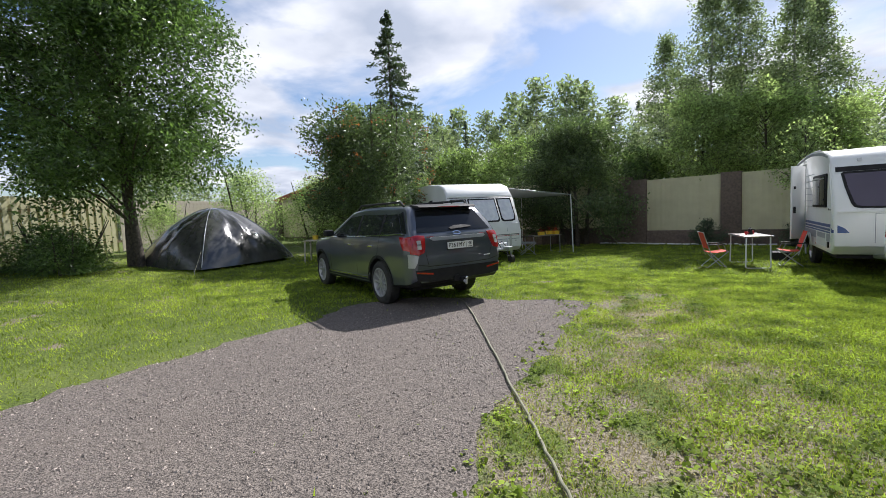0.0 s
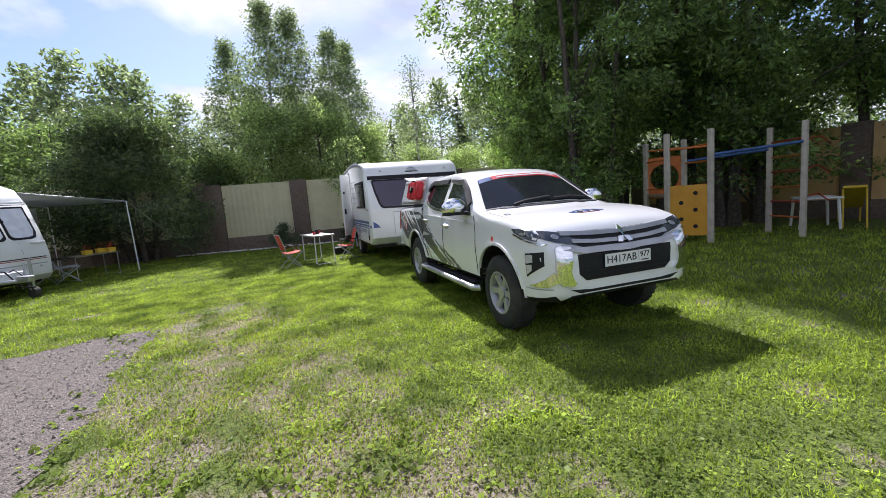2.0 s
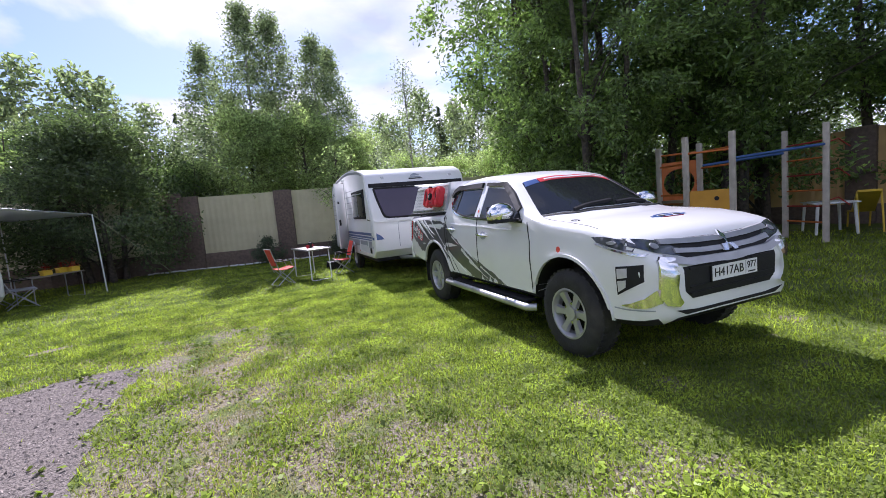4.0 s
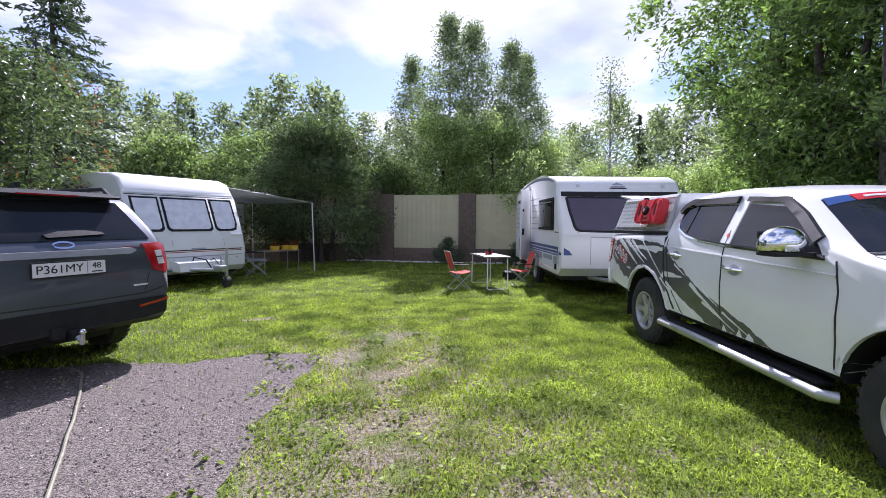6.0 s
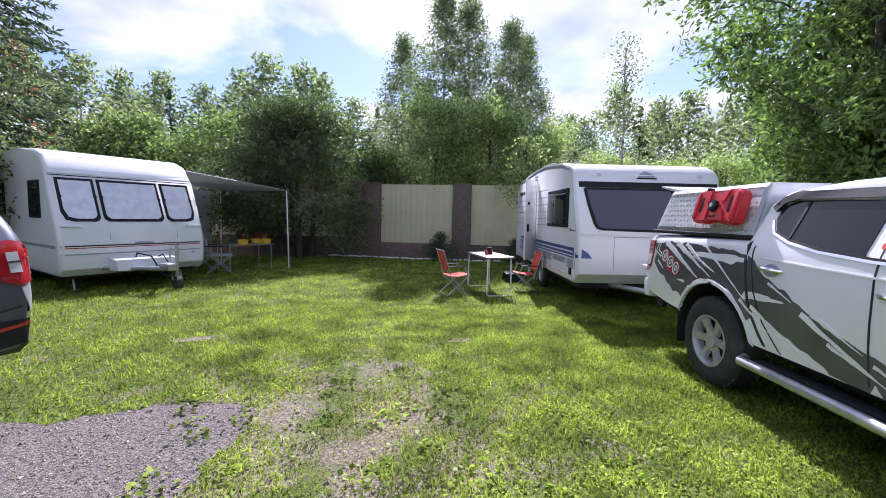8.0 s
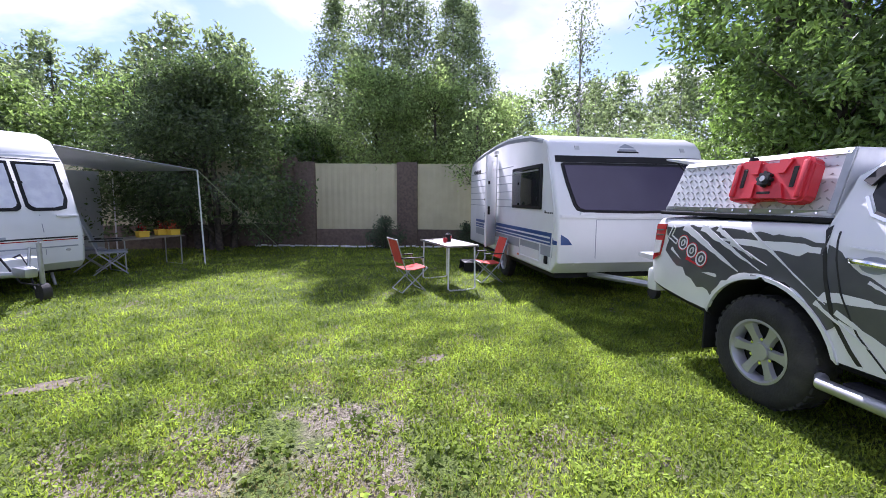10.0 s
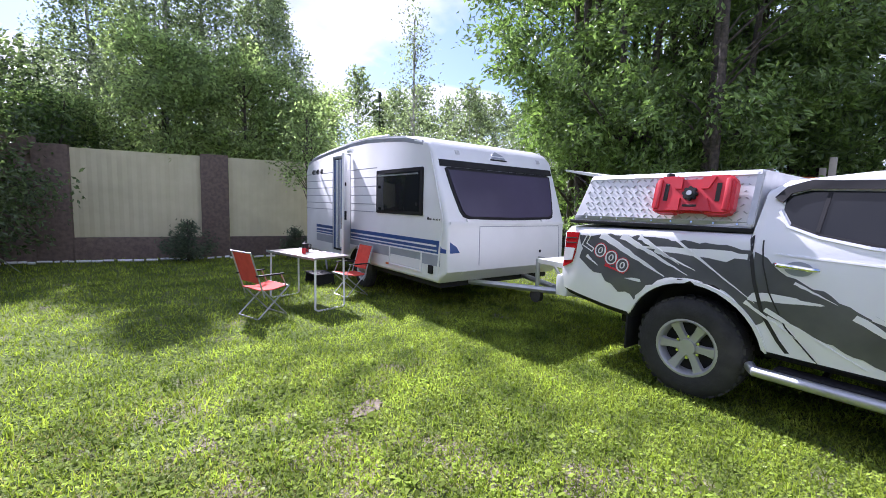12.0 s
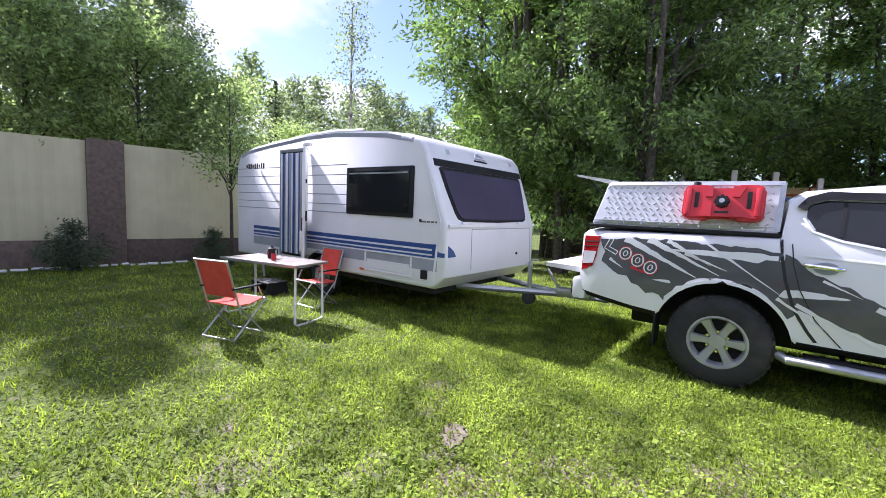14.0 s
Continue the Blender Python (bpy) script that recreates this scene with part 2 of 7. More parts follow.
M_ROPE = surf("guy_rope", (0.34, 0.37, 0.22), (0.26, 0.29, 0.16), scale=30, rough=0.8)
# pale base with little metal: bright sky reflection put into the colour
M_CHECKER = surf("chequer_plate", (0.74, 0.74, 0.74), (0.66, 0.66, 0.67), scale=10, rough=0.42, metal=0.25)
M_SOIL = surf("bare_soil", (0.245, 0.203, 0.149), (0.108, 0.084, 0.056), scale=18, rough=0.95, bump=0.6, bscale=60, detail=8)
M_YBOX = surf("yellow_pot", (0.75, 0.52, 0.04), (0.66, 0.44, 0.03), scale=6, rough=0.5)
M_ROOF = surf("red_roof", (0.36, 0.09, 0.06), (0.27, 0.065, 0.045), scale=3, rough=0.7, bump=0.2)


def lawn_material():
    """Clover lawn: patches of lush and dry green, with trodden earth showing through along the worn strip."""
    # base tones kept dark as painted shade between blades and clover leaves
    m = surf("lawn", (0.15, 0.195, 0.038), (0.05, 0.075, 0.016), scale=30, rough=0.9, bump=1.0, bscale=75, dirt=(0.25, 0.275, 0.085), dscale=0.6, damt=0.35, detail=10, spec=0.2)
    nt = m.node_tree
    n, l = nt.nodes, nt.links
    p = n["Principled BSDF"]
    src = p.inputs["Base Color"].links[0].from_socket
    tc = n.new("ShaderNodeTexCoord")
    sep = n.new("ShaderNodeSeparateXYZ")
    l.new(tc.outputs["Object"], sep.inputs[0])

    def math_node(op, a, b):
        q = n.new("ShaderNodeMath"); q.operation = op
        for k, v in enumerate((a, b)):
            if isinstance(v, (int, float)):
                q.inputs[k].default_value = v
            else:
                l.new(v, q.inputs[k])
        return q.outputs[0]

    across = math_node("ABSOLUTE", math_node("SUBTRACT", sep.outputs[0], 0.8), 0)
    fall = n.new("ShaderNodeMapRange"); fall.interpolation_type = "SMOOTHSTEP"
    fall.inputs["From Min"].default_value, fall.inputs["From Max"].default_value = 0.5, 2.4
    fall.inputs["To Min"].default_value, fall.inputs["To Max"].default_value = 0.20, 0.0
    l.new(across, fall.inputs[0])
    along = n.new("ShaderNodeMapRange"); along.interpolation_type = "SMOOTHSTEP"
    along.inputs["From Min"].default_value, along.inputs["From Max"].default_value = 7.0, 10.0
    along.inputs["To Min"].default_value, along.inputs["To Max"].default_value = 1.0, 0.0
    l.new(sep.outputs[1], along.inputs[0])
    worn = math_node("MULTIPLY", fall.outputs[0], along.outputs[0])
    nz = n.new("ShaderNodeTexNoise")
    nz.inputs["Scale"].default_value, nz.inputs["Detail"].default_value = 2.1, 9.0
    l.new(tc.outputs["Object"], nz.inputs["Vector"])
    ramp = n.new("ShaderNodeValToRGB")
    ramp.color_ramp.elements[0].position, ramp.color_ramp.elements[1].position = 0.60, 0.70
    l.new(math_node("ADD", nz.outputs["Fac"], worn), ramp.inputs[0])
    earth = n.new("ShaderNodeTexNoise")
    earth.inputs["Scale"].default_value, earth.inputs["Detail"].default_value = 40.0, 8.0
    l.new(tc.outputs["Object"], earth.inputs["Vector"])
    er = n.new("ShaderNodeValToRGB")
    er.color_ramp.elements[0].position, er.color_ramp.elements[1].position = 0.35, 0.65
    er.color_ramp.elements[0].color, er.color_ramp.elements[1].color = (0.11, 0.09, 0.06, 1), (0.31, 0.27, 0.20, 1)
    l.new(earth.outputs["Fac"], er.inputs[0])
    mx = n.new("ShaderNodeMix"); mx.data_type = "RGBA"
    l.new(ramp.outputs[0], mx.inputs["Factor"]); l.new(src, mx.inputs["A"]); l.new(er.outputs[0], mx.inputs["B"])
    l.new(mx.outputs["Result"], p.inputs["Base Color"])
    return m


M_LAWN = lawn_material()


# ---- mesh helpers ----
def mesh_ob(name, bm, material, smooth=False):
    me = bpy.data.meshes.new(name)
    bmesh.ops.recalc_face_normals(bm, faces=bm.faces[:])
    bm.to_mesh(me)
    bm.free()
    if smooth:
        for f in me.polygons:
            f.use_smooth = True
        if smooth != "all":
            me.set_sharp_from_angle(angle=radians(38))
    if material:
        me.materials.append(material)
    return new(name, me)


def part(name, bm, material, parent, label="", smooth=True):
    ob = mesh_ob(name, bm, material, smooth)
    ob.parent = parent
    if label:
        tagged(ob, label)
    return ob


def thing(name, m, label, category, group="", kind=""):
    ob = new(name)
    ob.empty_display_size = 0.2
    ob.matrix_world = m
    return tagged(ob, label, category, group, kind)


def box(x0, y0, z0, x1, y1, z1, bev=0.0, bm=None):
    own = bmesh.new()
    bmesh.ops.create_cube(own, size=1.0, matrix=Matrix.Translation(((x0 + x1) / 2, (y0 + y1) / 2, (z0 + z1) / 2)) @ Matrix.Diagonal((abs(x1 - x0), abs(y1 - y0), abs(z1 - z0), 1)))
    if bev:
        bmesh.ops.bevel(own, geom=own.edges[:], offset=bev, segments=2, affect="EDGES", profile=0.6)
    return join(bm, own)


def join(bm, own):
    if bm is None:
        return own
    me = bpy.data.meshes.new("tmp")
    own.to_mesh(me)
    own.free()
    bm.from_mesh(me)
    bpy.data.meshes.remove(me)
    return bm


def tube(pts, r, n=8, bm=None, close=True):
    """Round bar along points; r one radius or one per point."""
    bm = bm or bmesh.new()
    P = [Vector(p) for p in pts]
    R = r if isinstance(r, (list, tuple)) else [r] * len(P)
    rings, up = [], None
    for i, p in enumerate(P):
        d = (P[min(i + 1, len(P) - 1)] - P[max(i - 1, 0)]).normalized()
        a = d.orthogonal().normalized() if up is None else (up - d * up.dot(d)).normalized()
        up = a
        b = d.cross(a)
        rings.append([bm.verts.new(p + (a * math.cos(2 * math.pi * k / n) + b * math.sin(2 * math.pi * k / n)) * R[i]) for k in range(n)])
    for q, w in zip(rings, rings[1:]):
        for k in range(n):
            bm.faces.new((q[k], q[(k + 1) % n], w[(k + 1) % n], w[k]))
    if close:
        bm.faces.new(rings[0][::-1])
        bm.faces.new(rings[-1])
    return bm


def cyl(p0, p1, r, n=16, bm=None, r2=None):
    return tube([p0, p1], [r, r if r2 is None else r2], n, bm)


def prism(poly, y0, y1, bm=None, axis="y"):
    """Polygon of (a, b) pushed along an axis: y -> (a, ., b), x -> (., a, b), z -> (a, b, .)."""
    bm = bm or bmesh.new()
    put = {"y": lambda a, b, t: (a, t, b), "x": lambda a, b, t: (t, a, b), "z": lambda a, b, t: (a, b, t)}[axis]
    q = [[bm.verts.new(put(a, b, t)) for a, b in poly] for t in (y0, y1)]
    k = len(poly)
    bm.faces.new(q[0][::-1]); bm.faces.new(q[1])
    for i in range(k):
        bm.faces.new((q[0][i], q[0][(i + 1) % k], q[1][(i + 1) % k], q[1][i]))
    return bm


def smoothstep(a, b, x):
    t = min(max((x - a) / (b - a), 0), 1)
    return t * t * (3 - 2 * t)


def curve(keys, x):
    """Piecewise linear value at x from (x, value) pairs."""
    return float(np.interp(x, [k[0] for k in keys], [k[1] for k in keys]))


def inside(poly, X, Y):
    c = np.zeros(X.shape, bool)
    k = len(poly)
    for i in range(k):
        (xa, ya), (xb, yb) = poly[i], poly[(i + 1) % k]
        hit = ((ya > Y) != (yb > Y)) & (X < (xb - xa) * (Y - ya) / ((yb - ya) or 1e-9) + xa)
        c ^= hit
    return c


def raw(name, V, F, material, smooth=False):
    """One mesh from arrays of corners and of faces with the same number of corners."""
    me = bpy.data.meshes.new(name)
    k = F.shape[1]
    me.vertices.add(len(V)); me.loops.add(F.size); me.polygons.add(len(F))
    me.vertices.foreach_set("co", np.ascontiguousarray(V, np.float32).ravel())
    me.loops.foreach_set("vertex_index", np.ascontiguousarray(F, np.int32).ravel())
    me.polygons.foreach_set("loop_start", np.arange(0, F.size, k, dtype=np.int32))
    me.polygons.foreach_set("use_smooth", np.full(len(F), smooth))
    me.update(calc_edges=True)
    me.materials.append(material)
    return me


# ---- ground ----
def gz(x, y=0.0):
    """The lawn lies flat and climbs gently beyond the car, towards the tent."""
    t = np.clip(-np.asarray(x, float) - 5.0, 0, 12.0)
    return 0.06 * (np.sqrt(t * t + 0.6) - 0.775)


def build_ground():
    def axis(lo, hi, step):
        mid = np.arange(lo, hi + 0.01, step)
        far = np.array([4, 10, 20, 40, 80, 160, 320, 640.0])
        return np.concatenate((lo - far[::-1], mid, hi + far))
    gx, gy = axis(-24, 20, 0.4), axis(-12, 26, 0.4)
    X, Y = np.meshgrid(gx, gy)
    Z = gz(X)
    nx = len(gx)
    V = np.stack((X, Y, Z), -1).reshape(-1, 3)
    i = (np.arange(len(gy) - 1)[:, None] * nx + np.arange(nx - 1)[None]).ravel()
    F = np.stack((i, i + 1, i + nx + 1, i + nx), -1)
    g = new("ground", raw("ground", V, F, M_LAWN, True))
    tagged(g, "mown clover lawn with worn dry patches", "lawn", kind="structure")


build_ground()
GRAVEL = [(-5.6, -9), (-5.2, -3), (-4.9, 0.2), (-4.45, 1.78), (-4.5, 2.36), (-4.27, 3.17), (-4.1, 4.09), (-3.75, 4.9), (-3.8, 6.2), (-2.9, 7.0), (-1.8, 7.05), (-1.2, 6.9), (-0.55, 7.2), (0.1, 6.95), (0.08, 6.5), (0.0, 6.0), (-0.14, 5.4), (-0.16, 4.7), (-0.22, 4.1), (-0.33, 3.4), (-0.42, 2.86), (-0.36, 2.4), (-0.28, 1.97), (-0.2, 1.2), (0.1, 0), (0.7, -3), (1.2, -9)]


def rough_outline(poly, step, amp, seed):
    rnd = random.Random(seed)
    out = []
    for (xa, ya), (xb, yb) in zip(poly, poly[1:] + poly[:1]):
        k = max(1, int(math.hypot(xb - xa, yb - ya) / step))
        for i in range(k):
            t = i / k
            out.append((xa + (xb - xa) * t + rnd.uniform(-amp, amp), ya + (yb - ya) * t + rnd.uniform(-amp, amp)))
    return out


def flat_sheet(name, poly, material, lift, label, category):
    bm = bmesh.new()
    f = bm.faces.new([bm.verts.new((x, y, float(gz(x)) + lift)) for x, y in poly])
    bmesh.ops.triangulate(bm, faces=[f])
    ob = mesh_ob(name, bm, material)
    return tagged(ob, label, category, kind="structure")


GRAVEL_EDGE = rough_outline(GRAVEL, 0.12, 0.07, 3)
flat_sheet("driveway", GRAVEL_EDGE, M_GRAVEL, 0.006, "pale grey crushed-stone driveway with ragged grass edge", "driveway")
BARE = [(-0.9, 8.85, 0.3, 0.1, 0.2), (2.04, 8.42, 0.16, 0.10, 0.2)]


def bare_patches():
    for k, (x, y, a, b, r) in enumerate(BARE):
        rnd = random.Random(k)
        poly = []
        ph = [rnd.uniform(0, 6.28) for _ in range(4)]
        for i in range(64):
            t = 2 * math.pi * i / 64
            q = 0.8 + 0.16 * math.sin(2 * t + ph[0]) + 0.12 * math.sin(3 * t + ph[1]) + 0.07 * math.sin(7 * t + ph[2]) + 0.05 * math.sin(13 * t + ph[3]) + rnd.uniform(-0.03, 0.03)
            u, v = a * q * math.cos(t), b * q * math.sin(t)
            poly.append((x + u * math.cos(r) - v * math.sin(r), y + u * math.sin(r) + v * math.cos(r)))
        flat_sheet("bare_patch", poly, M_SOIL, 0.008, "trodden bare earth in the lawn", "earth")


bare_patches()


def scatter_lawn():
    rng = np.random.default_rng(5)

    def spots(n, x0, x1, y0, y1, keep_bare=0.25):
        # the growth thins out raggedly over the last metre and a half
        e = 1.5
        X, Y = rng.uniform(x0 - e, x1 + e, n), rng.uniform(y0 - e, y1 + e, n)
        rim = np.minimum(np.minimum(X - x0, x1 - X), np.minimum(Y - y0, y1 - Y)) + 0.5 * np.sin(X * 2.1 + Y) * np.sin(Y * 1.7 - X)
        ok = ~inside(GRAVEL_EDGE, X, Y) | (rng.random(n) < 0.004)
        ok &= rng.random(n) < np.clip(rim / (2 * e) + 0.5, 0, 1)
        for x, y, a, b, r in BARE:
            u, v = (X - x) * math.cos(r) + (Y - y) * math.sin(r), -(X - x) * math.sin(r) + (Y - y) * math.cos(r)
            ok &= ~(((u / a) ** 2 + (v / b) ** 2 < 0.85) & (rng.random(n) > keep_bare * 0.8))
        # thin growth on the worn strip beside the driveway
        worn = np.exp(-((X - 0.8) / 1.3) ** 2) * np.clip((9.5 - Y) / 2, 0, 1)
        cell = np.sin(X * 3.1 + 1.7 * np.sin(Y * 2.3)) * np.sin(Y * 2.7 + 1.3 * np.sin(X * 3.7))
        ok &= rng.random(n) > worn * np.clip(0.62 + 0.75 * cell, 0, 0.97)
        return X[ok], Y[ok]

    def blades(name, X, Y, h, w, material, label):
        n = len(X)
        a = rng.uniform(0, 2 * np.pi, n)
        lean = rng.uniform(0.1, 0.9, n) * h
        H = h * rng.uniform(0.5, 1.2, n)
        b = rng.uniform(0, 2 * np.pi, n)
        Z = gz(X)
        V = np.empty((n, 3, 3))
        V[:, 0] = np.stack((X - w * np.cos(a), Y - w * np.sin(a), Z), -1)
        V[:, 1] = np.stack((X + w * np.cos(a), Y + w * np.sin(a), Z), -1)
        V[:, 2] = np.stack((X + lean * np.cos(b), Y + lean * np.sin(b), Z + H), -1)
        ob = new(name, raw(name, V.reshape(-1, 3), np.arange(3 * n).reshape(-1, 3), material))
        tagged(ob, label, "grass", kind="stuff")

    def leaves(name, X, Y, size, height, material, label):
        n = len(X)
        L = size * rng.uniform(0.6, 1.3, n)
        a = rng.uniform(0, 2 * np.pi, n)
        tilt = rng.normal(0, 0.45, n)
        Z = gz(X) + height * rng.uniform(0.3, 1.0, n)
        d = np.stack((np.cos(a) * np.cos(tilt), np.sin(a) * np.cos(tilt), np.sin(tilt)), -1)
        s = np.stack((-np.sin(a), np.cos(a), rng.normal(0, 0.3, n)), -1)
        C = np.stack((X, Y, Z), -1)
        V = np.stack((C - d * L[:, None] / 2, C + s * L[:, None] * 0.4, C + d * L[:, None] / 2, C - s * L[:, None] * 0.4), 1)
        ob = new(name, raw(name, V.reshape(-1, 3), np.arange(4 * n).reshape(-1, 4), material))
        tagged(ob, label, "lawn", kind="stuff")

    X, Y = spots(330000, -0.6, 5.4, 1.2, 9.5)
    blades("grass", X, Y, 0.042, 0.0032, M_BLADE, "short mown grass of the lawn")
    X, Y = spots(210000, -0.6, 5.4, 1.2, 9.8)
    leaves("clover", X, Y, 0.021, 0.034, M_CLOVER, "clover and plantain leaves among the grass")
    X, Y = spots(190000, -9, 9, 5.0, 18)
    blades("grass", X, Y, 0.055, 0.006, M_BLADE, "short mown grass of the lawn")
    X, Y = spots(110000, -6, 6, 6.5, 15)
    leaves("clover", X, Y, 0.025, 0.033, M_CLOVER, "clover and plantain leaves among the grass")
    X, Y = spots(110000, -14, -4.5, 0, 12)
    blades("grass", X, Y, 0.042, 0.006, M_BLADE, "short mown grass of the lawn")
    X, Y = spots(70000, 5.4, 13, -1, 9)
    blades("grass", X, Y, 0.06, 0.008, M_BLADE, "short mown grass of the lawn")
    X, Y = spots(50000, -2, 6, -4, 0.6)
    blades("grass", X, Y, 0.05, 0.007, M_BLADE, "short mown grass of the lawn")
    # dry stalks and pale upturned leaves on the worn strip
    n = 46000
    X, Y = rng.normal(0.95, 0.95, n), rng.uniform(1.2, 9.6, n)
    ok = (np.sin(X * 2.3 + 1.9 * np.sin(Y * 1.6)) * np.sin(Y * 2.1 + X) > -0.25) & ~inside(GRAVEL_EDGE, X, Y)
    blades("dry_grass", X[ok], Y[ok], 0.022, 0.0035, M_STRAW, "dry yellowed grass on the worn strip")
    X, Y = rng.normal(1.1, 1.1, 900), rng.uniform(1.0, 9.4, 900)
    ok = ~inside(GRAVEL_EDGE, X, Y)
    leaves("pale_leaf", X[ok], Y[ok], 0.036, 0.035, M_PALELEAF, "pale upturned plantain leaves on the worn strip")
    # tufts of broad plantain on the worn strip
    cx, cy = rng.uniform(-0.4, 2.8, 280), rng.uniform(1.6, 9.2, 280)
    X = (cx[:, None] + rng.normal(0, 0.05, (280, 12))).ravel()
    Y = (cy[:, None] + rng.normal(0, 0.05, (280, 12))).ravel()
    leaves("plantain", X, Y, 0.04, 0.035, M_CLOVER, "broad plantain rosettes on worn ground")


def scatter_stones():
    rng = np.random.default_rng(9)
    n = 22000
    X, Y = rng.uniform(-5.0, 0.4, n), rng.uniform(1.2, 7.2, n)
    ok = inside(GRAVEL, X, Y)
    X, Y = X[ok], Y[ok]
    n = len(X)
    r = 0.004 + 0.013 * rng.random(n) ** 4
    base = np.array([(1, 0, 0), (-1, 0, 0), (0, 1, 0), (0, -1, 0), (0, 0, 0.7), (0, 0, -0.4)], float)
    V = base[None] * rng.uniform(0.6, 1.3, (n, 6, 3)) * r[:, None, None]
    a = rng.uniform(0, 6.28, n)
    c, s = np.cos(a)[:, None], np.sin(a)[:, None]
    V = np.stack((V[..., 0] * c - V[..., 1] * s, V[..., 0] * s + V[..., 1] * c, V[..., 2]), -1)
    V += np.stack((X, Y, gz(X) + 0.008), -1)[:, None]
    tri = np.array([(0, 2, 4), (2, 1, 4), (1, 3, 4), (3, 0, 4), (2, 0, 5), (1, 2, 5), (3, 1, 5), (0, 3, 5)])
    F = (np.arange(n)[:, None, None] * 6 + tri[None]).reshape(-1, 3)
    ob = new("gravel", raw("gravel", V.reshape(-1, 3), F, M_STONE))
    tagged(ob, "loose crushed stone on the driveway", "gravel", kind="stuff")


scatter_lawn()
scatter_stones()


# ---- trees ----
def leaf_cloud(name, C, size, material, rng, outward=None, aspect=0.5, droop=0.3, spray=None):
    n = len(C)
    L = size * rng.uniform(0.6, 1.25, n)
    d = rng.normal(0, 1, (n, 3))
    if outward is not None:
        d += outward * 0.9
    if spray is not None:
        d += spray * 1.3
    d[:, 2] -= droop
    d /= np.linalg.norm(d, axis=1, keepdims=True)
    t = rng.normal(0, 1, (n, 3))
    t[:, 2] *= 0.5
    s = np.cross(d, t)
    s /= np.linalg.norm(s, axis=1, keepdims=True) + 1e-9
    fold = np.cross(s, d) * (L * 0.12)[:, None]
    d = d * L[:, None]
    s = s * (L * aspect / 2)[:, None]
    V = np.stack((C - d / 2, C + s + fold, C + d / 2, C - s + fold), 1)
    return raw(name, V.reshape(-1, 3), np.arange(4 * n).reshape(-1, 4), material)


def clumps_in(rng, n, r, zb, zt, shape, boughs=0):
    """Centres of leaf clumps inside a crown from zb to zt with radius r; with boughs, gathered on rounded masses with gaps between."""
    if boughs:
        K = clumps_in(rng, boughs, r * 0.80, zb + 0.22 * r, zt - 0.22 * r, shape)
        R = r * rng.uniform(0.24, 0.40, boughs)
        k = rng.integers(0, boughs, n)
        d = rng.normal(0, 1, (n, 3))
        d[:, 2] += 0.25
        d /= np.linalg.norm(d, axis=1, keepdims=True)
        return K[k] + d * (R[k] * rng.uniform(0.5, 1.05, n))[:, None] * np.array([1.1, 1.1, 0.8])
    out = []
    ph = rng.uniform(0, 6.28, 6)
    while len(out) < n:
        a, q, t = rng.uniform(0, 6.28), math.sqrt(rng.random()), rng.random()
        if shape == "round":
            w = math.sqrt(max(0, 1 - (2 * t - 0.9) ** 2 / 1.25))
        elif shape == "birch":
            w = min(1.0, 0.6 + 1.6 * t) * max(0.01, 1 - t) ** 0.95 * 1.25
        elif shape == "bush":
            w = math.sqrt(max(0, 1 - max(0, t - 0.15) ** 2 / 0.74))
        else:
            w = max(0.04, 1 - t)
        w *= 1 + 0.16 * math.sin(3 * a + ph[0] + 4 * t) + 0.13 * math.sin(5 * a + ph[1] - 7 * t) + 0.08 * math.sin(9 * t + ph[2])
        q = 0.3 + 0.7 * q
        out.append((r * w * q * math.cos(a), r * w * q * math.sin(a), zb + (zt - zb) * t))
    return np.array(out)


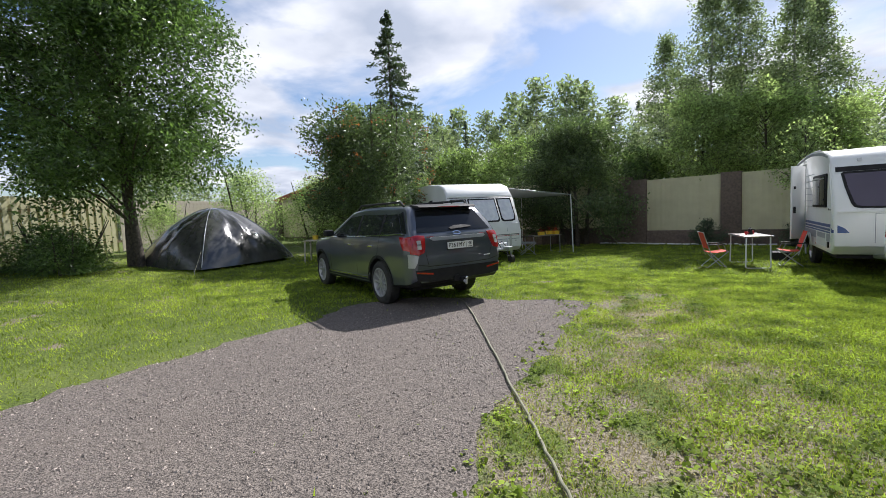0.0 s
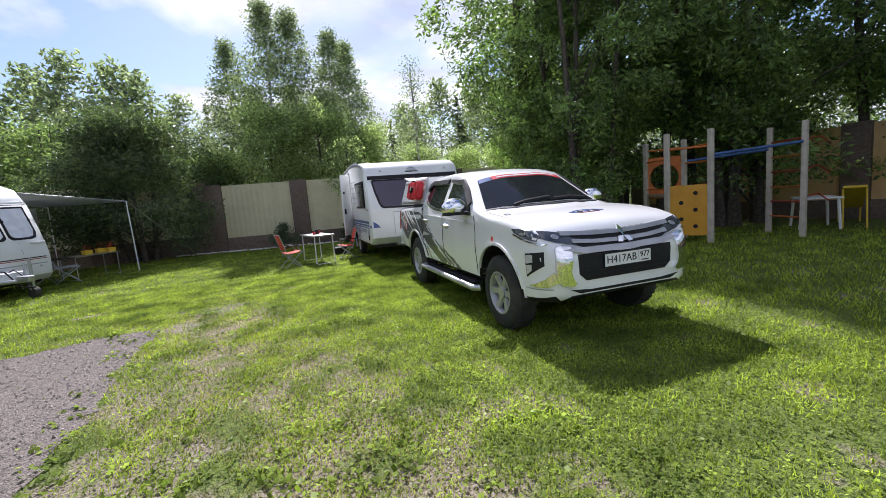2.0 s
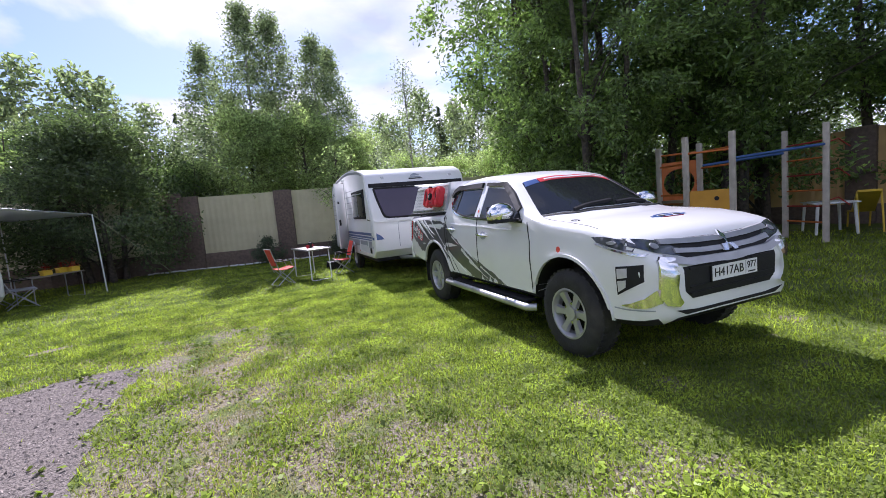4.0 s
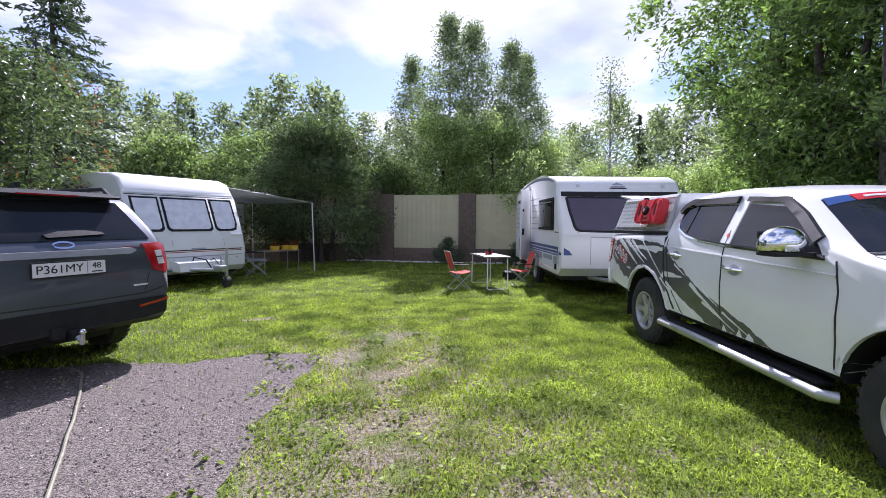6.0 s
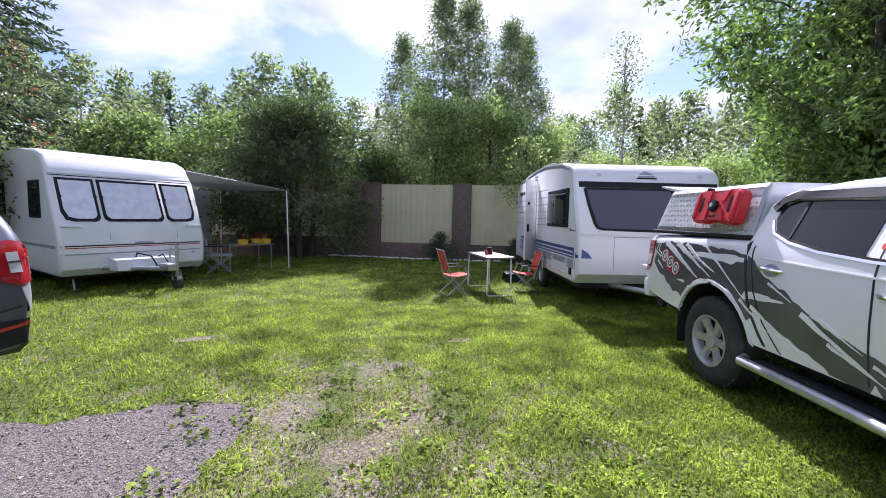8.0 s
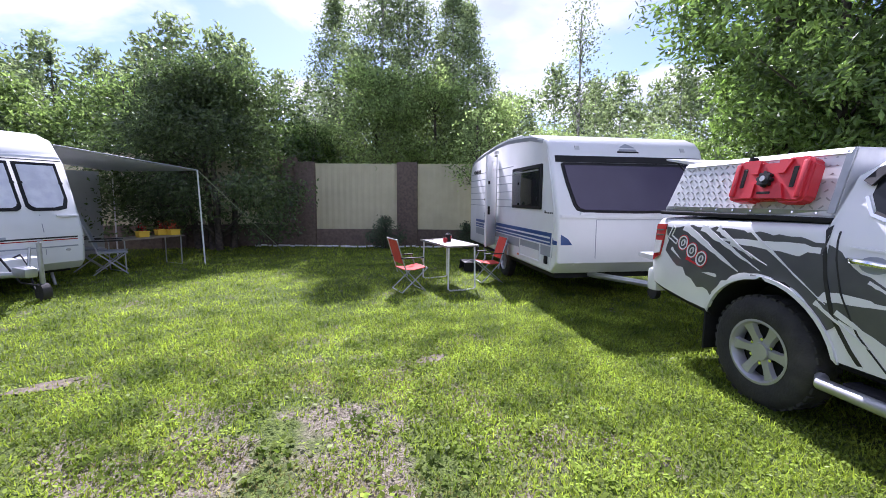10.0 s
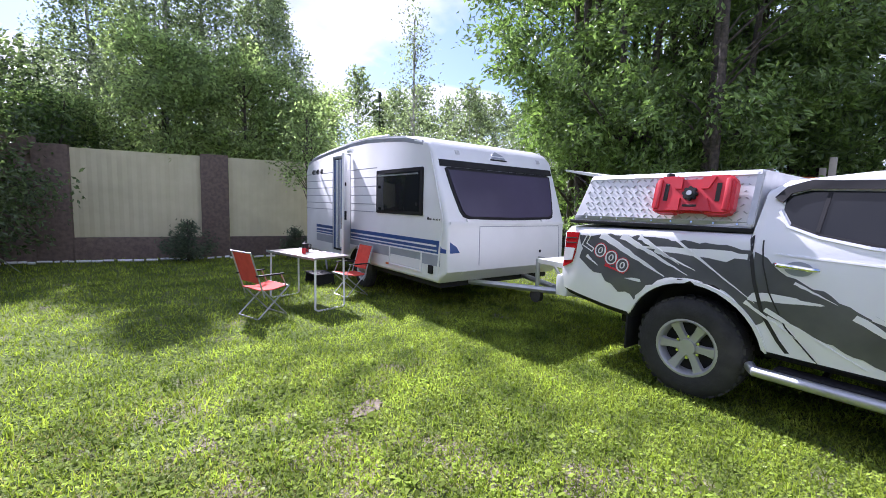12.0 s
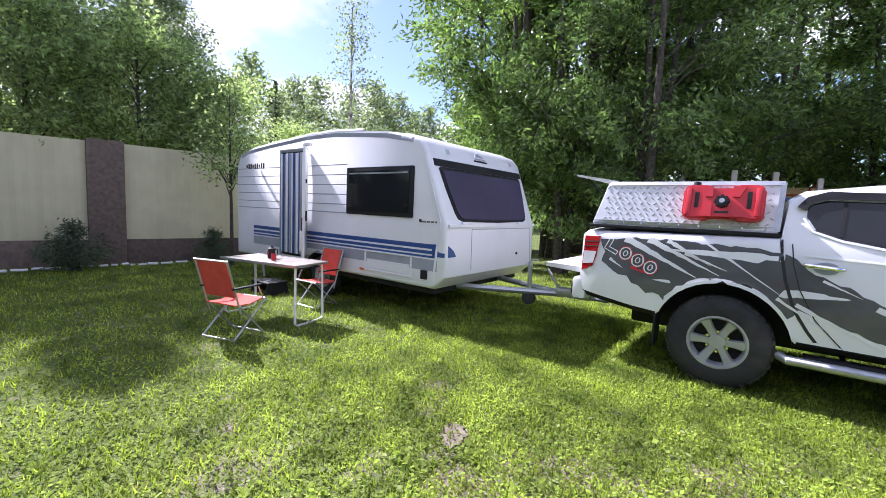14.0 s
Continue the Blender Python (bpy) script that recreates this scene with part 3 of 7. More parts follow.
def tree(name, x, y, h, r, zb, label, leaf=M_LEAF, bark=M_BARK, seed=1, clumps=260, per=120, size=0.1, shape="round", spread=0.42, trunk=0.16, limbs=26, stems=1, category="tree", aspect=0.5, boughs=0, stem_gap=0.35):
    rng = np.random.default_rng(seed)
    t = thing(name, pose(x, y, float(gz(x)) - 0.04), label, category)
    C = clumps_in(rng, clumps, r, zb, h - 0.3, shape, boughs)
    bm = bmesh.new()
    for s in range(stems):
        ox, oy = (0, 0) if stems == 1 else (rng.normal(0, stem_gap), rng.normal(0, stem_gap))
        pts, rad = [], []
        for i in range(9):
            f = i / 8
            pts.append((ox * (1 + f) + 0.10 * h * 0.12 * math.sin(3 * f + s + seed), oy * (1 + f) + 0.12 * h * 0.1 * math.sin(2.3 * f + 2 * s + seed), f * h * 0.93))
            rad.append(trunk * (1.25 if i == 0 else 1) * (1 - 0.92 * f) + 0.008)
        tube(pts, rad, 10, bm)
    part("trunk", bm, bark, t)
    bm = bmesh.new()
    order = rng.permutation(clumps)[:limbs]
    for k in order:
        c = C[k]
        z0 = max(0.25 * zb + 0.3, c[2] - 0.55 * math.hypot(c[0], c[1]) - 0.3)
        f = min(z0 / (h * 0.93), 0.9)
        b0 = Vector((0.012 * h * math.sin(3 * f + seed), 0.012 * h * math.sin(2.3 * f + seed), z0))
        e = Vector(c)
        m = (b0 + e) / 2 + Vector((0, 0, 0.12 * (e - b0).length))
        r0 = max(0.012, trunk * (1 - f) * 0.45)
        tube([b0, m, e], [r0, r0 * 0.6, 0.006], 5, bm)
    tagged(part("branchwork", bm, bark, t), kind="stuff")
    n = clumps * per
    K = np.repeat(C, per, axis=0)
    off = np.clip(rng.normal(0, 1, (n, 3)), -1.6, 1.6) * spread * np.array([1, 1, 0.75])
    P = K + off
    P[:, 2] = np.maximum(P[:, 2], 0.12)
    o = P - np.array([0, 0, (zb + h) / 2])
    o /= np.linalg.norm(o, axis=1, keepdims=True) + 1e-9
    sp = np.clip(rng.normal(0, 1, (clumps * 4, 3)), -1.5, 1.5) * np.array([1, 1, 0.6])
    sp = np.repeat(sp, max(1, per // 4), axis=0)[:n]
    sp = np.concatenate((sp, rng.normal(0, 1, (n - len(sp), 3)))) if len(sp) < n else sp
    P += sp * (rng.random((n, 1)) - 0.4) * spread * 0.7
    P[:, 2] = np.maximum(P[:, 2], 0.12)
    crown = new("crown", leaf_cloud("crown", P, size, leaf, rng, o, aspect, spray=sp))
    crown.parent = t
    tree.last = t
    return t


def spruce(name, x, y, h, r, label, seed=1, zb=0.6, per=26, size=0.11, levels=26, leaf=M_NEEDLE, sag=0.35):
    rng = np.random.default_rng(seed)
    t = thing(name, pose(x, y, float(gz(x)) - 0.04), label, "tree")
    part("trunk", tube([(0, 0, 0), (0, 0, h)], [0.02 + 0.013 * h, 0.01], 8), M_BARK, t)
    P = []
    for i in range(levels):
        f = (i + rng.uniform(0, 0.6)) / levels
        z = zb + (h - zb) * f
        L = r * (1 - f) ** 0.9 * rng.uniform(0.8, 1.1) + 0.08
        for k in range(int(7 - 2 * f)):
            a = rng.uniform(0, 6.28)
            Lk = L * rng.uniform(0.7, 1.1)
            m = int(per * (0.3 + Lk / r * 2))
            u = rng.random(m)
            side = rng.normal(0, 0.16, m) * (0.3 + Lk) * (1 - u * 0.7)
            P.append(np.stack((math.cos(a) * Lk * u - math.sin(a) * side, math.sin(a) * Lk * u + math.cos(a) * side, z - sag * Lk * u ** 1.3 + 0.14 * Lk * u ** 3 + rng.normal(0, 0.04, m) - rng.random(m) * 0.12), -1))
    P.append(np.stack((rng.normal(0, 0.05, 60), rng.normal(0, 0.05, 60), h - rng.random(60) * 0.8), -1))
    P = np.concatenate(P)
    o = P * np.array([1, 1, 0])
    o /= np.linalg.norm(o, axis=1, keepdims=True) + 1e-9
    crown = new("crown", leaf_cloud("crown", P, size, leaf, rng, o * 1.5, 0.3, 0.5))
    crown.parent = t
    return t


def scaled(x, y, s, rz, sz=None):
    return pose(x, y, float(gz(x)) - 0.04, 0, 0, rz) @ Matrix.Diagonal((s, s, sz or s, 1))


def plant_trees():
    tree("broadleaf_tree", -12.6, 8.35, 11.0, 3.6, 1.55, "tall bushy broadleaf tree beside the tarp-covered tent", M_LEAF, seed=3, clumps=800, per=125, size=0.135, trunk=0.12, spread=0.30, limbs=44, stems=2, boughs=80, stem_gap=0.1, aspect=0.42)
    tree("rowan_tree", -7.5, 13.2, 5.7, 2.5, 0.7, "rounded dark rowan tree with reddish berries tint", M_LEAF_DK, seed=5, clumps=360, per=100, size=0.115, trunk=0.1, stems=3, spread=0.27, boughs=46)
    rt = tree.last
    rg = np.random.default_rng(77)
    a, z = rg.uniform(0, 6.28, 70), rg.uniform(1.8, 5.0, 70)
    rr = 2.3 * np.sqrt(np.clip(1 - ((z - 3.2) / 2.6) ** 2, 0.05, 1))
    K = np.stack((rr * np.cos(a), rr * np.sin(a), z), -1)
    B = np.repeat(K, 9, axis=0) + rg.normal(0, 0.09, (630, 3))
    bo = new("berry_clusters", leaf_cloud("berry_clusters", B, 0.09, M_LEAF_RUST, rg))
    bo.parent = rt
    tagged(bo, "rusty orange berry clusters", kind="stuff")
    spruce("spruce_tree", -9.8, 19.6, 11.6, 3.9, "tall narrow dark spruce above the hedge", seed=4, size=0.24, per=60, levels=32)
    tree("hedge_tree", -0.9, 18.0, 5.4, 2.4, 0.3, "big dark rounded shrub beside the awning", M_LEAF_DK, seed=7, clumps=420, per=125, size=0.105, shape="bush", trunk=0.08, stems=4, spread=0.28, boughs=60)
    tree("hedge_tree", -3.6, 21.5, 5.2, 2.7, 0.4, "bright green rounded willow bush over the fence", M_LEAF_MID, seed=8, clumps=260, per=90, size=0.16, shape="bush", trunk=0.08, stems=4, spread=0.36)
    tree("hedge_tree", -6.6, 20.2, 4.6, 2.2, 0.4, "bright green rounded willow bush over the fence", M_LEAF_MID, seed=9, clumps=220, per=85, size=0.16, shape="bush", trunk=0.07, stems=4, spread=0.36)
    tree("hedge_tree", 1.2, 20.4, 3.9, 1.7, 0.5, "grey-green willow leaning over the fence", M_LEAF, seed=10, clumps=200, per=80, size=0.15, shape="round", trunk=0.08, stems=3, spread=0.34)
    # birches rising behind the cream fence
    b = tree("birch_tree", 4.3, 20.8, 10.6, 2.7, 1.8, "tall slender birch with drooping grey-green foliage", M_LEAF_BR, M_BIRCHBARK, seed=11, clumps=300, per=46, size=0.13, shape="birch", trunk=0.11, spread=0.22)
    for x, y, s, a in ((5.5, 21.3, 1.0, 70), (7.3, 21.2, 0.93, 200), (3.0, 23.0, 0.9, 130), (8.4, 22.4, 0.93, 300)):
        copy_thing(b, scaled(x, y, s, a))
    l = tree("young_poplar", 3.7, 19.1, 6.3, 1.7, 2.2, "leafy young poplar overhanging the cream fence", M_LEAF_LT, seed=12, clumps=230, per=52, size=0.125, trunk=0.08, spread=0.24, boughs=34, limbs=40)
    for x, y, s, a in ((5.7, 18.6, 0.95, 80), (7.4, 18.0, 0.82, 160), (1.9, 20.4, 0.7, 250), (9.6, 17.4, 0.66, 10), (11.6, 16.8, 0.62, 120), (13.4, 16.2, 0.65, 40)):
        copy_thing(l, scaled(x, y, s, a))
    tree("young_birch", 7.8, 14.0, 6.4, 0.75, 2.0, "thin young birch with sparse leaves behind the caravan", M_LEAF_BR, M_BIRCHBARK, seed=13, clumps=75, per=22, size=0.085, shape="birch", trunk=0.045, spread=0.22, limbs=45)
    tree("young_aspen", 5.75, 15.5, 3.9, 0.75, 1.9, "small sapling with loose bright leaves beside the caravan", M_LEAF_LT, seed=14, clumps=52, per=42, size=0.09, trunk=0.035, spread=0.22, limbs=26)
    # the dense row of trees along the playground
    g = tree("maple_tree", 11.0, 11.0, 14.6, 2.9, 0.9, "dense tall broadleaf tree in a row beside the playground", M_MAPLE, seed=21, clumps=480, per=66, size=0.175, trunk=0.12, spread=0.24, aspect=0.4, stems=3, limbs=36, boughs=72)
    # the two smallest are added to shade the lawn, rear ones to darken gaps
    for x, y, s, a in ((12.0, 8.8, 1.0, 100), (13.4, 6.9, 1.0, 220), (16.9, 4.1, 1.0, 310), (17.0, 1.3, 1.0, 45), (13.5, 0.5, 1.0, 75), (13.6, 10.6, 1.0, 160), (9.8, 9.6, 0.8, 250), (14.6, 13.0, 1.0, 20), (17.6, 9.0, 1.0, 280), (19.0, 2.5, 1.12, 190), (14.3, 6.4, 0.9, 330), (8.9, 7.7, 0.72, 140)):
        copy_thing(g, scaled(x, y, s, a))
    # shrubs behind the tent and along the western boundary
    s = tree("garden_shrub", -10.2, 16.2, 2.9, 1.2, 0.2, "loose light green shrub against the fence", M_LEAF_LT, seed=31, clumps=110, per=80, size=0.08, shape="bush", trunk=0.04, stems=4, spread=0.26, category="shrub")
    for x, y, k, a in ((-12.6, 16.9, 1.15, 60), (-14.6, 14.5, 1.2, 150), (-11.6, 18.9, 1.6, 220), (-15.2, 11.0, 0.7, 80)):
        copy_thing(s, scaled(x, y, k, a))
    d = tree("currant_bush", -14.0, 7.0, 1.5, 1.0, 0.1, "low dark currant bush by the slatted fence", M_LEAF, seed=32, clumps=80, per=70, size=0.09, shape="bush", trunk=0.03, stems=4, spread=0.22, category="shrub")
    for x, y, k, a in ((-12.9, 6.6, 0.8, 90), (-14.6, 5.2, 0.9, 200)):
        copy_thing(d, scaled(x, y, k, a))
    # far wood
    f = tree("forest_birch", -8.5, 44, 13.2, 5.0, 1.6, "distant birch of the wood behind the plot", M_LEAF_HAZED, M_BIRCHBARK, seed=41, clumps=210, per=11, size=0.48, shape="birch", trunk=0.13, spread=0.5, limbs=8, aspect=0.42)
    q = spruce("forest_spruce", -16, 46, 12.5, 2.6, "distant dark spruce of the wood behind the plot", seed=42, size=0.46, per=9)
    # unseen trees added behind the camera, darkening glass reflections and low sky light
    rnd = random.Random(23)
    for k in range(24):
        az = radians(80 + k * 8.6 + rnd.uniform(-1.5, 1.5))
        d0 = rnd.uniform(24, 38)
        copy_thing(q if rnd.random() < 0.2 else f, scaled(d0 * math.sin(az), d0 * math.cos(az), rnd.uniform(0.6, 0.9), rnd.uniform(0, 360)))
    rnd = random.Random(17)
    for k in range(92):
        az = radians(-64 + k * 1.52 + rnd.uniform(-1, 1))
        d0 = rnd.uniform(34, 52)
        if -50 < math.degrees(az) < -33:
            continue
        src = q if rnd.random() < 0.25 else f
        s0 = rnd.uniform(0.70, 0.88)
        copy_thing(src, scaled(d0 * math.sin(az), d0 * math.cos(az), s0, rnd.uniform(0, 360)))


plant_trees()


# ---- fences ----
def fence_run(name, a, b, label, pillars=True, h=2.45, plinth=0.5, sheet=M_FENCE):
    """Cream sheet panels on a dark brick plinth between brick pillars."""
    A, B = Vector((*a, 0)), Vector((*b, 0))
    L = (B - A).length
    ang = math.degrees(math.atan2(B.y - A.y, B.x - A.x))
    zg = float(gz((a[0] + b[0]) / 2))
    t = thing(name, pose(a[0], a[1], zg, 0, 0, ang), label, "fence", kind="structure")
    k = max(1, round(L / 3.05))
    w = L / k
    pw = 0.6
    for i in range(k):
        x0, x1 = i * w + pw / 2 + 0.004, (i + 1) * w - pw / 2 - 0.004
        part("plinth", box(x0, -0.10, -0.2, x1, 0.10, plinth, 0.01), M_PILLAR, t)
        bm = bmesh.new()
        n = max(2, int((x1 - x0) / 0.09))
        pts = []
        for j in range(n + 1):
            pts.append((x0 + (x1 - x0) * j / n, -0.012 if j % 2 else -0.022))
        back = [(x, 0.01) for x, _ in pts][::-1]
        prism(pts + back, plinth + 0.004, h, bm, "z")
        part("panel", bm, sheet, t, smooth=False)
        part("rail", box(x0, 0.012, h - 0.25, x1, 0.05, h - 0.2), M_STEEL, t)
    for i in range(k + 1):
        part("pillar", box(i * w - pw / 2, -0.16, -0.2, i * w + pw / 2, 0.16, h + 0.04, 0.015), M_PILLAR, t)
    return t


FD = Vector((0.93, -0.36, 0)).normalized()
PC = Vector((4.33, 17.38, 0))
fence_run("fence_north", tuple((PC - FD * 3.05)[:2]), tuple((PC + FD * 12.2)[:2]), "cream sheet-metal fence with brown brick pillars and plinth")
fence_run("fence_back", (-17.2, 19.2), tuple((PC - FD * 3.6)[:2]), "cream sheet-metal fence with brown brick pillars and plinth")
fence_run("fence_east", (15.9, 11.0), (15.6, -8.0), "ochre sheet-metal fence in shade behind the playground", sheet=M_OCHRE)


def slat_fence():
    """Hit-and-miss boards on both faces of the rails, then a plain boarded stretch."""
    t = thing("fence_west", pose(-16.6, 2.0, float(gz(-16.6)), 0, 0, 92), "weathered cream board fence along the boundary", "fence", kind="structure")
    for z in (0.4, 1.6):
        part("rail", box(0, -0.03, z, 17, 0.03, z + 0.09), M_OLDWOOD, t)
    front = part("slat", box(-0.07, -0.055, 0.06, 0.07, -0.032, 2.05, 0.0), M_FENCE, t, smooth=False)
    rear = part("slat", box(-0.07, 0.032, 0.06, 0.07, 0.055, 2.05, 0.0), M_FENCE, t, smooth=False)
    rnd = random.Random(2)
    for i in range(1, 36):
        for first, dx in ((front, 0.0), (rear, 0.12)):
            o = first.copy()
            scene.collection.objects.link(o)
            o.location = (0.235 * i + dx, 0.0, rnd.uniform(-0.03, 0.03))
    wide = part("board", box(0.0, -0.05, 0.06, 0.196, -0.03, 2.0, 0.003), M_TIMBER, t, smooth=False)
    wide.location = (8.5, 0, 0)
    for i in range(1, 42):
        o = wide.copy()
        scene.collection.objects.link(o)
        o.location = (8.5 + 0.2 * i, rnd.uniform(-0.004, 0.004), rnd.uniform(-0.015, 0.015))


slat_fence()


# ---- vehicles ----
from mathutils.bvhtree import BVHTree


def carve(bm, cutters):
    """Cuts round pockets out of a closed body."""
    me = bpy.data.meshes.new("body")
    bmesh.ops.recalc_face_normals(bm, faces=bm.faces[:])
    bm.to_mesh(me); bm.free()
    ob = new("body_tmp", me)
    cut = bmesh.new()
    for p0, p1, r in cutters:
        cyl(p0, p1, r, 40, cut)
    cme = bpy.data.meshes.new("cut")
    bmesh.ops.recalc_face_normals(cut, faces=cut.faces[:])
    cut.to_mesh(cme); cut.free()
    co = new("cut_tmp", cme)
    mod = ob.modifiers.new("b", "BOOLEAN")
    mod.object, mod.operation, mod.solver = co, "DIFFERENCE", "EXACT"
    res = bpy.data.meshes.new_from_object(ob.evaluated_get(bpy.context.evaluated_depsgraph_get()))
    for o, d in ((ob, me), (co, cme)):
        bpy.data.objects.remove(o); bpy.data.meshes.remove(d)
    out = bmesh.new()
    out.from_mesh(res)
    bpy.data.meshes.remove(res)
    return out


def loft_body(xs, top, bot, width, side, crown=0.025, rc=0.09):
    """Closed car body: stations along x, each a rounded section."""
    bm = bmesh.new()
    rings = []
    for x in xs:
        zt, zb, w = curve(top, x), curve(bot, x), curve(width, x)
        r = min(rc, (zt - zb) * 0.3)
        half = [(0.0, zb), (w * 0.55, zb), (w * side(zb) - 0.05, zb)]
        zs = [zb + 0.05 + (zt - r - zb - 0.05) * i / 9 for i in range(10)]
        half += [(w * side(z), z) for z in zs]
        yt = w * side(zt - r)
        for a in (22, 45, 68, 90):
            half.append((yt - r + r * math.cos(radians(a)), zt - r + r * math.sin(radians(a))))
        for k in (0.7, 0.4):
            half.append(((yt - r) * k, zt + crown * (1 - k * k)))
        ring = half + [(0.0, zt + crown)] + [(-y, z) for y, z in half[:0:-1]]
        rings.append([bm.verts.new((x, y, z)) for y, z in ring])
    n = len(rings[0])
    for a, b in zip(rings, rings[1:]):
        for k in range(n):
            bm.faces.new((a[k], a[(k + 1) % n], b[(k + 1) % n], b[k]))
    for ring in (rings[0], rings[-1]):
        bm.faces.new(ring)
    return bm


class Skin:
    """Lays thin trim, glass and stickers on a body by casting their outlines onto it."""

    def __init__(self, bm, parent):
        bm = bm.copy()
        bmesh.ops.triangulate(bm, faces=bm.faces[:])
        self.tree, self.parent = BVHTree.FromBMesh(bm), parent
        bm.free()

    def lay(self, name, poly, way, material, off=0.006, step=0.12, label="", parent=None, deep=0.03):
        """poly: (a, b) outline; way: side -y 'r', +y 'l' (a = x, b = z), front 'f', rear 'b' (a = y, b = z), top 't' (a = x, b = y)."""
        bm = bmesh.new()
        put = {"r": lambda a, b: (a, -3, b), "l": lambda a, b: (a, 3, b), "f": lambda a, b: (6, a, b), "b": lambda a, b: (-8, a, b), "t": lambda a, b: (a, b, 5)}[way]
        d = {"r": (0, 1, 0), "l": (0, -1, 0), "f": (-1, 0, 0), "b": (1, 0, 0), "t": (0, 0, -1)}[way]
        f = bm.faces.new([bm.verts.new(put(a, b)) for a, b in poly])
        lo = [min(v.co[i] for v in bm.verts) for i in range(3)]
        hi = [max(v.co[i] for v in bm.verts) for i in range(3)]
        for i in range(3):
            c = math.ceil(lo[i] / step + 0.01) * step
            while c < hi[i] - 1e-4:
                nrm = Vector((0, 0, 0)); nrm[i] = 1
                at = Vector((0, 0, 0)); at[i] = c
                bmesh.ops.bisect_plane(bm, geom=bm.verts[:] + bm.edges[:] + bm.faces[:], plane_co=at, plane_no=nrm, dist=1e-5)
                c += step
        bmesh.ops.triangulate(bm, faces=bm.faces[:])
        dv = Vector(d)
        miss = []
        last = None
        for v in bm.verts:
            hit, nr, _, _ = self.tree.ray_cast(v.co, dv)
            if hit is None:
                miss.append(v)
                continue
            if nr.dot(dv) > 0:
                nr = -nr
            v.co = hit - dv * 0.4 * off + nr * 0.6 * off
        if miss:
            bmesh.ops.delete(bm, geom=miss, context="VERTS")
        edge = [e for e in bm.edges if e.is_boundary]
        ext = bmesh.ops.extrude_edge_only(bm, edges=edge)
        for v in ext["geom"]:
            if isinstance(v, bmesh.types.BMVert):
                v.co += dv * deep
        ob = mesh_ob(name, bm, material, True)
        ob.parent = parent or self.parent
        if label:
            tagged(ob, label)
        return ob

    def both(self, name, poly, material, **kw):
        self.lay(name, poly, "r", material, **kw)
        self.lay(name, poly, "l", material, **kw)


def strip(pts, w):
    """Outline of a thin band along points in the plane."""
    P = [Vector(p) for p in pts]
    L, R = [], []
    for i, p in enumerate(P):
        d = (P[min(i + 1, len(P) - 1)] - P[max(i - 1, 0)]).normalized()
        n = Vector((-d.y, d.x)) * w / 2
        L.append(tuple(p + n)); R.append(tuple(p - n))
    return L + R[::-1]


def oval(cx, cz, a, b, n=16):
    return [(cx + a * math.cos(2 * math.pi * i / n), cz + b * math.sin(2 * math.pi * i / n)) for i in range(n)]


def mirror(poly):
    return [(-a, b) for a, b in poly]


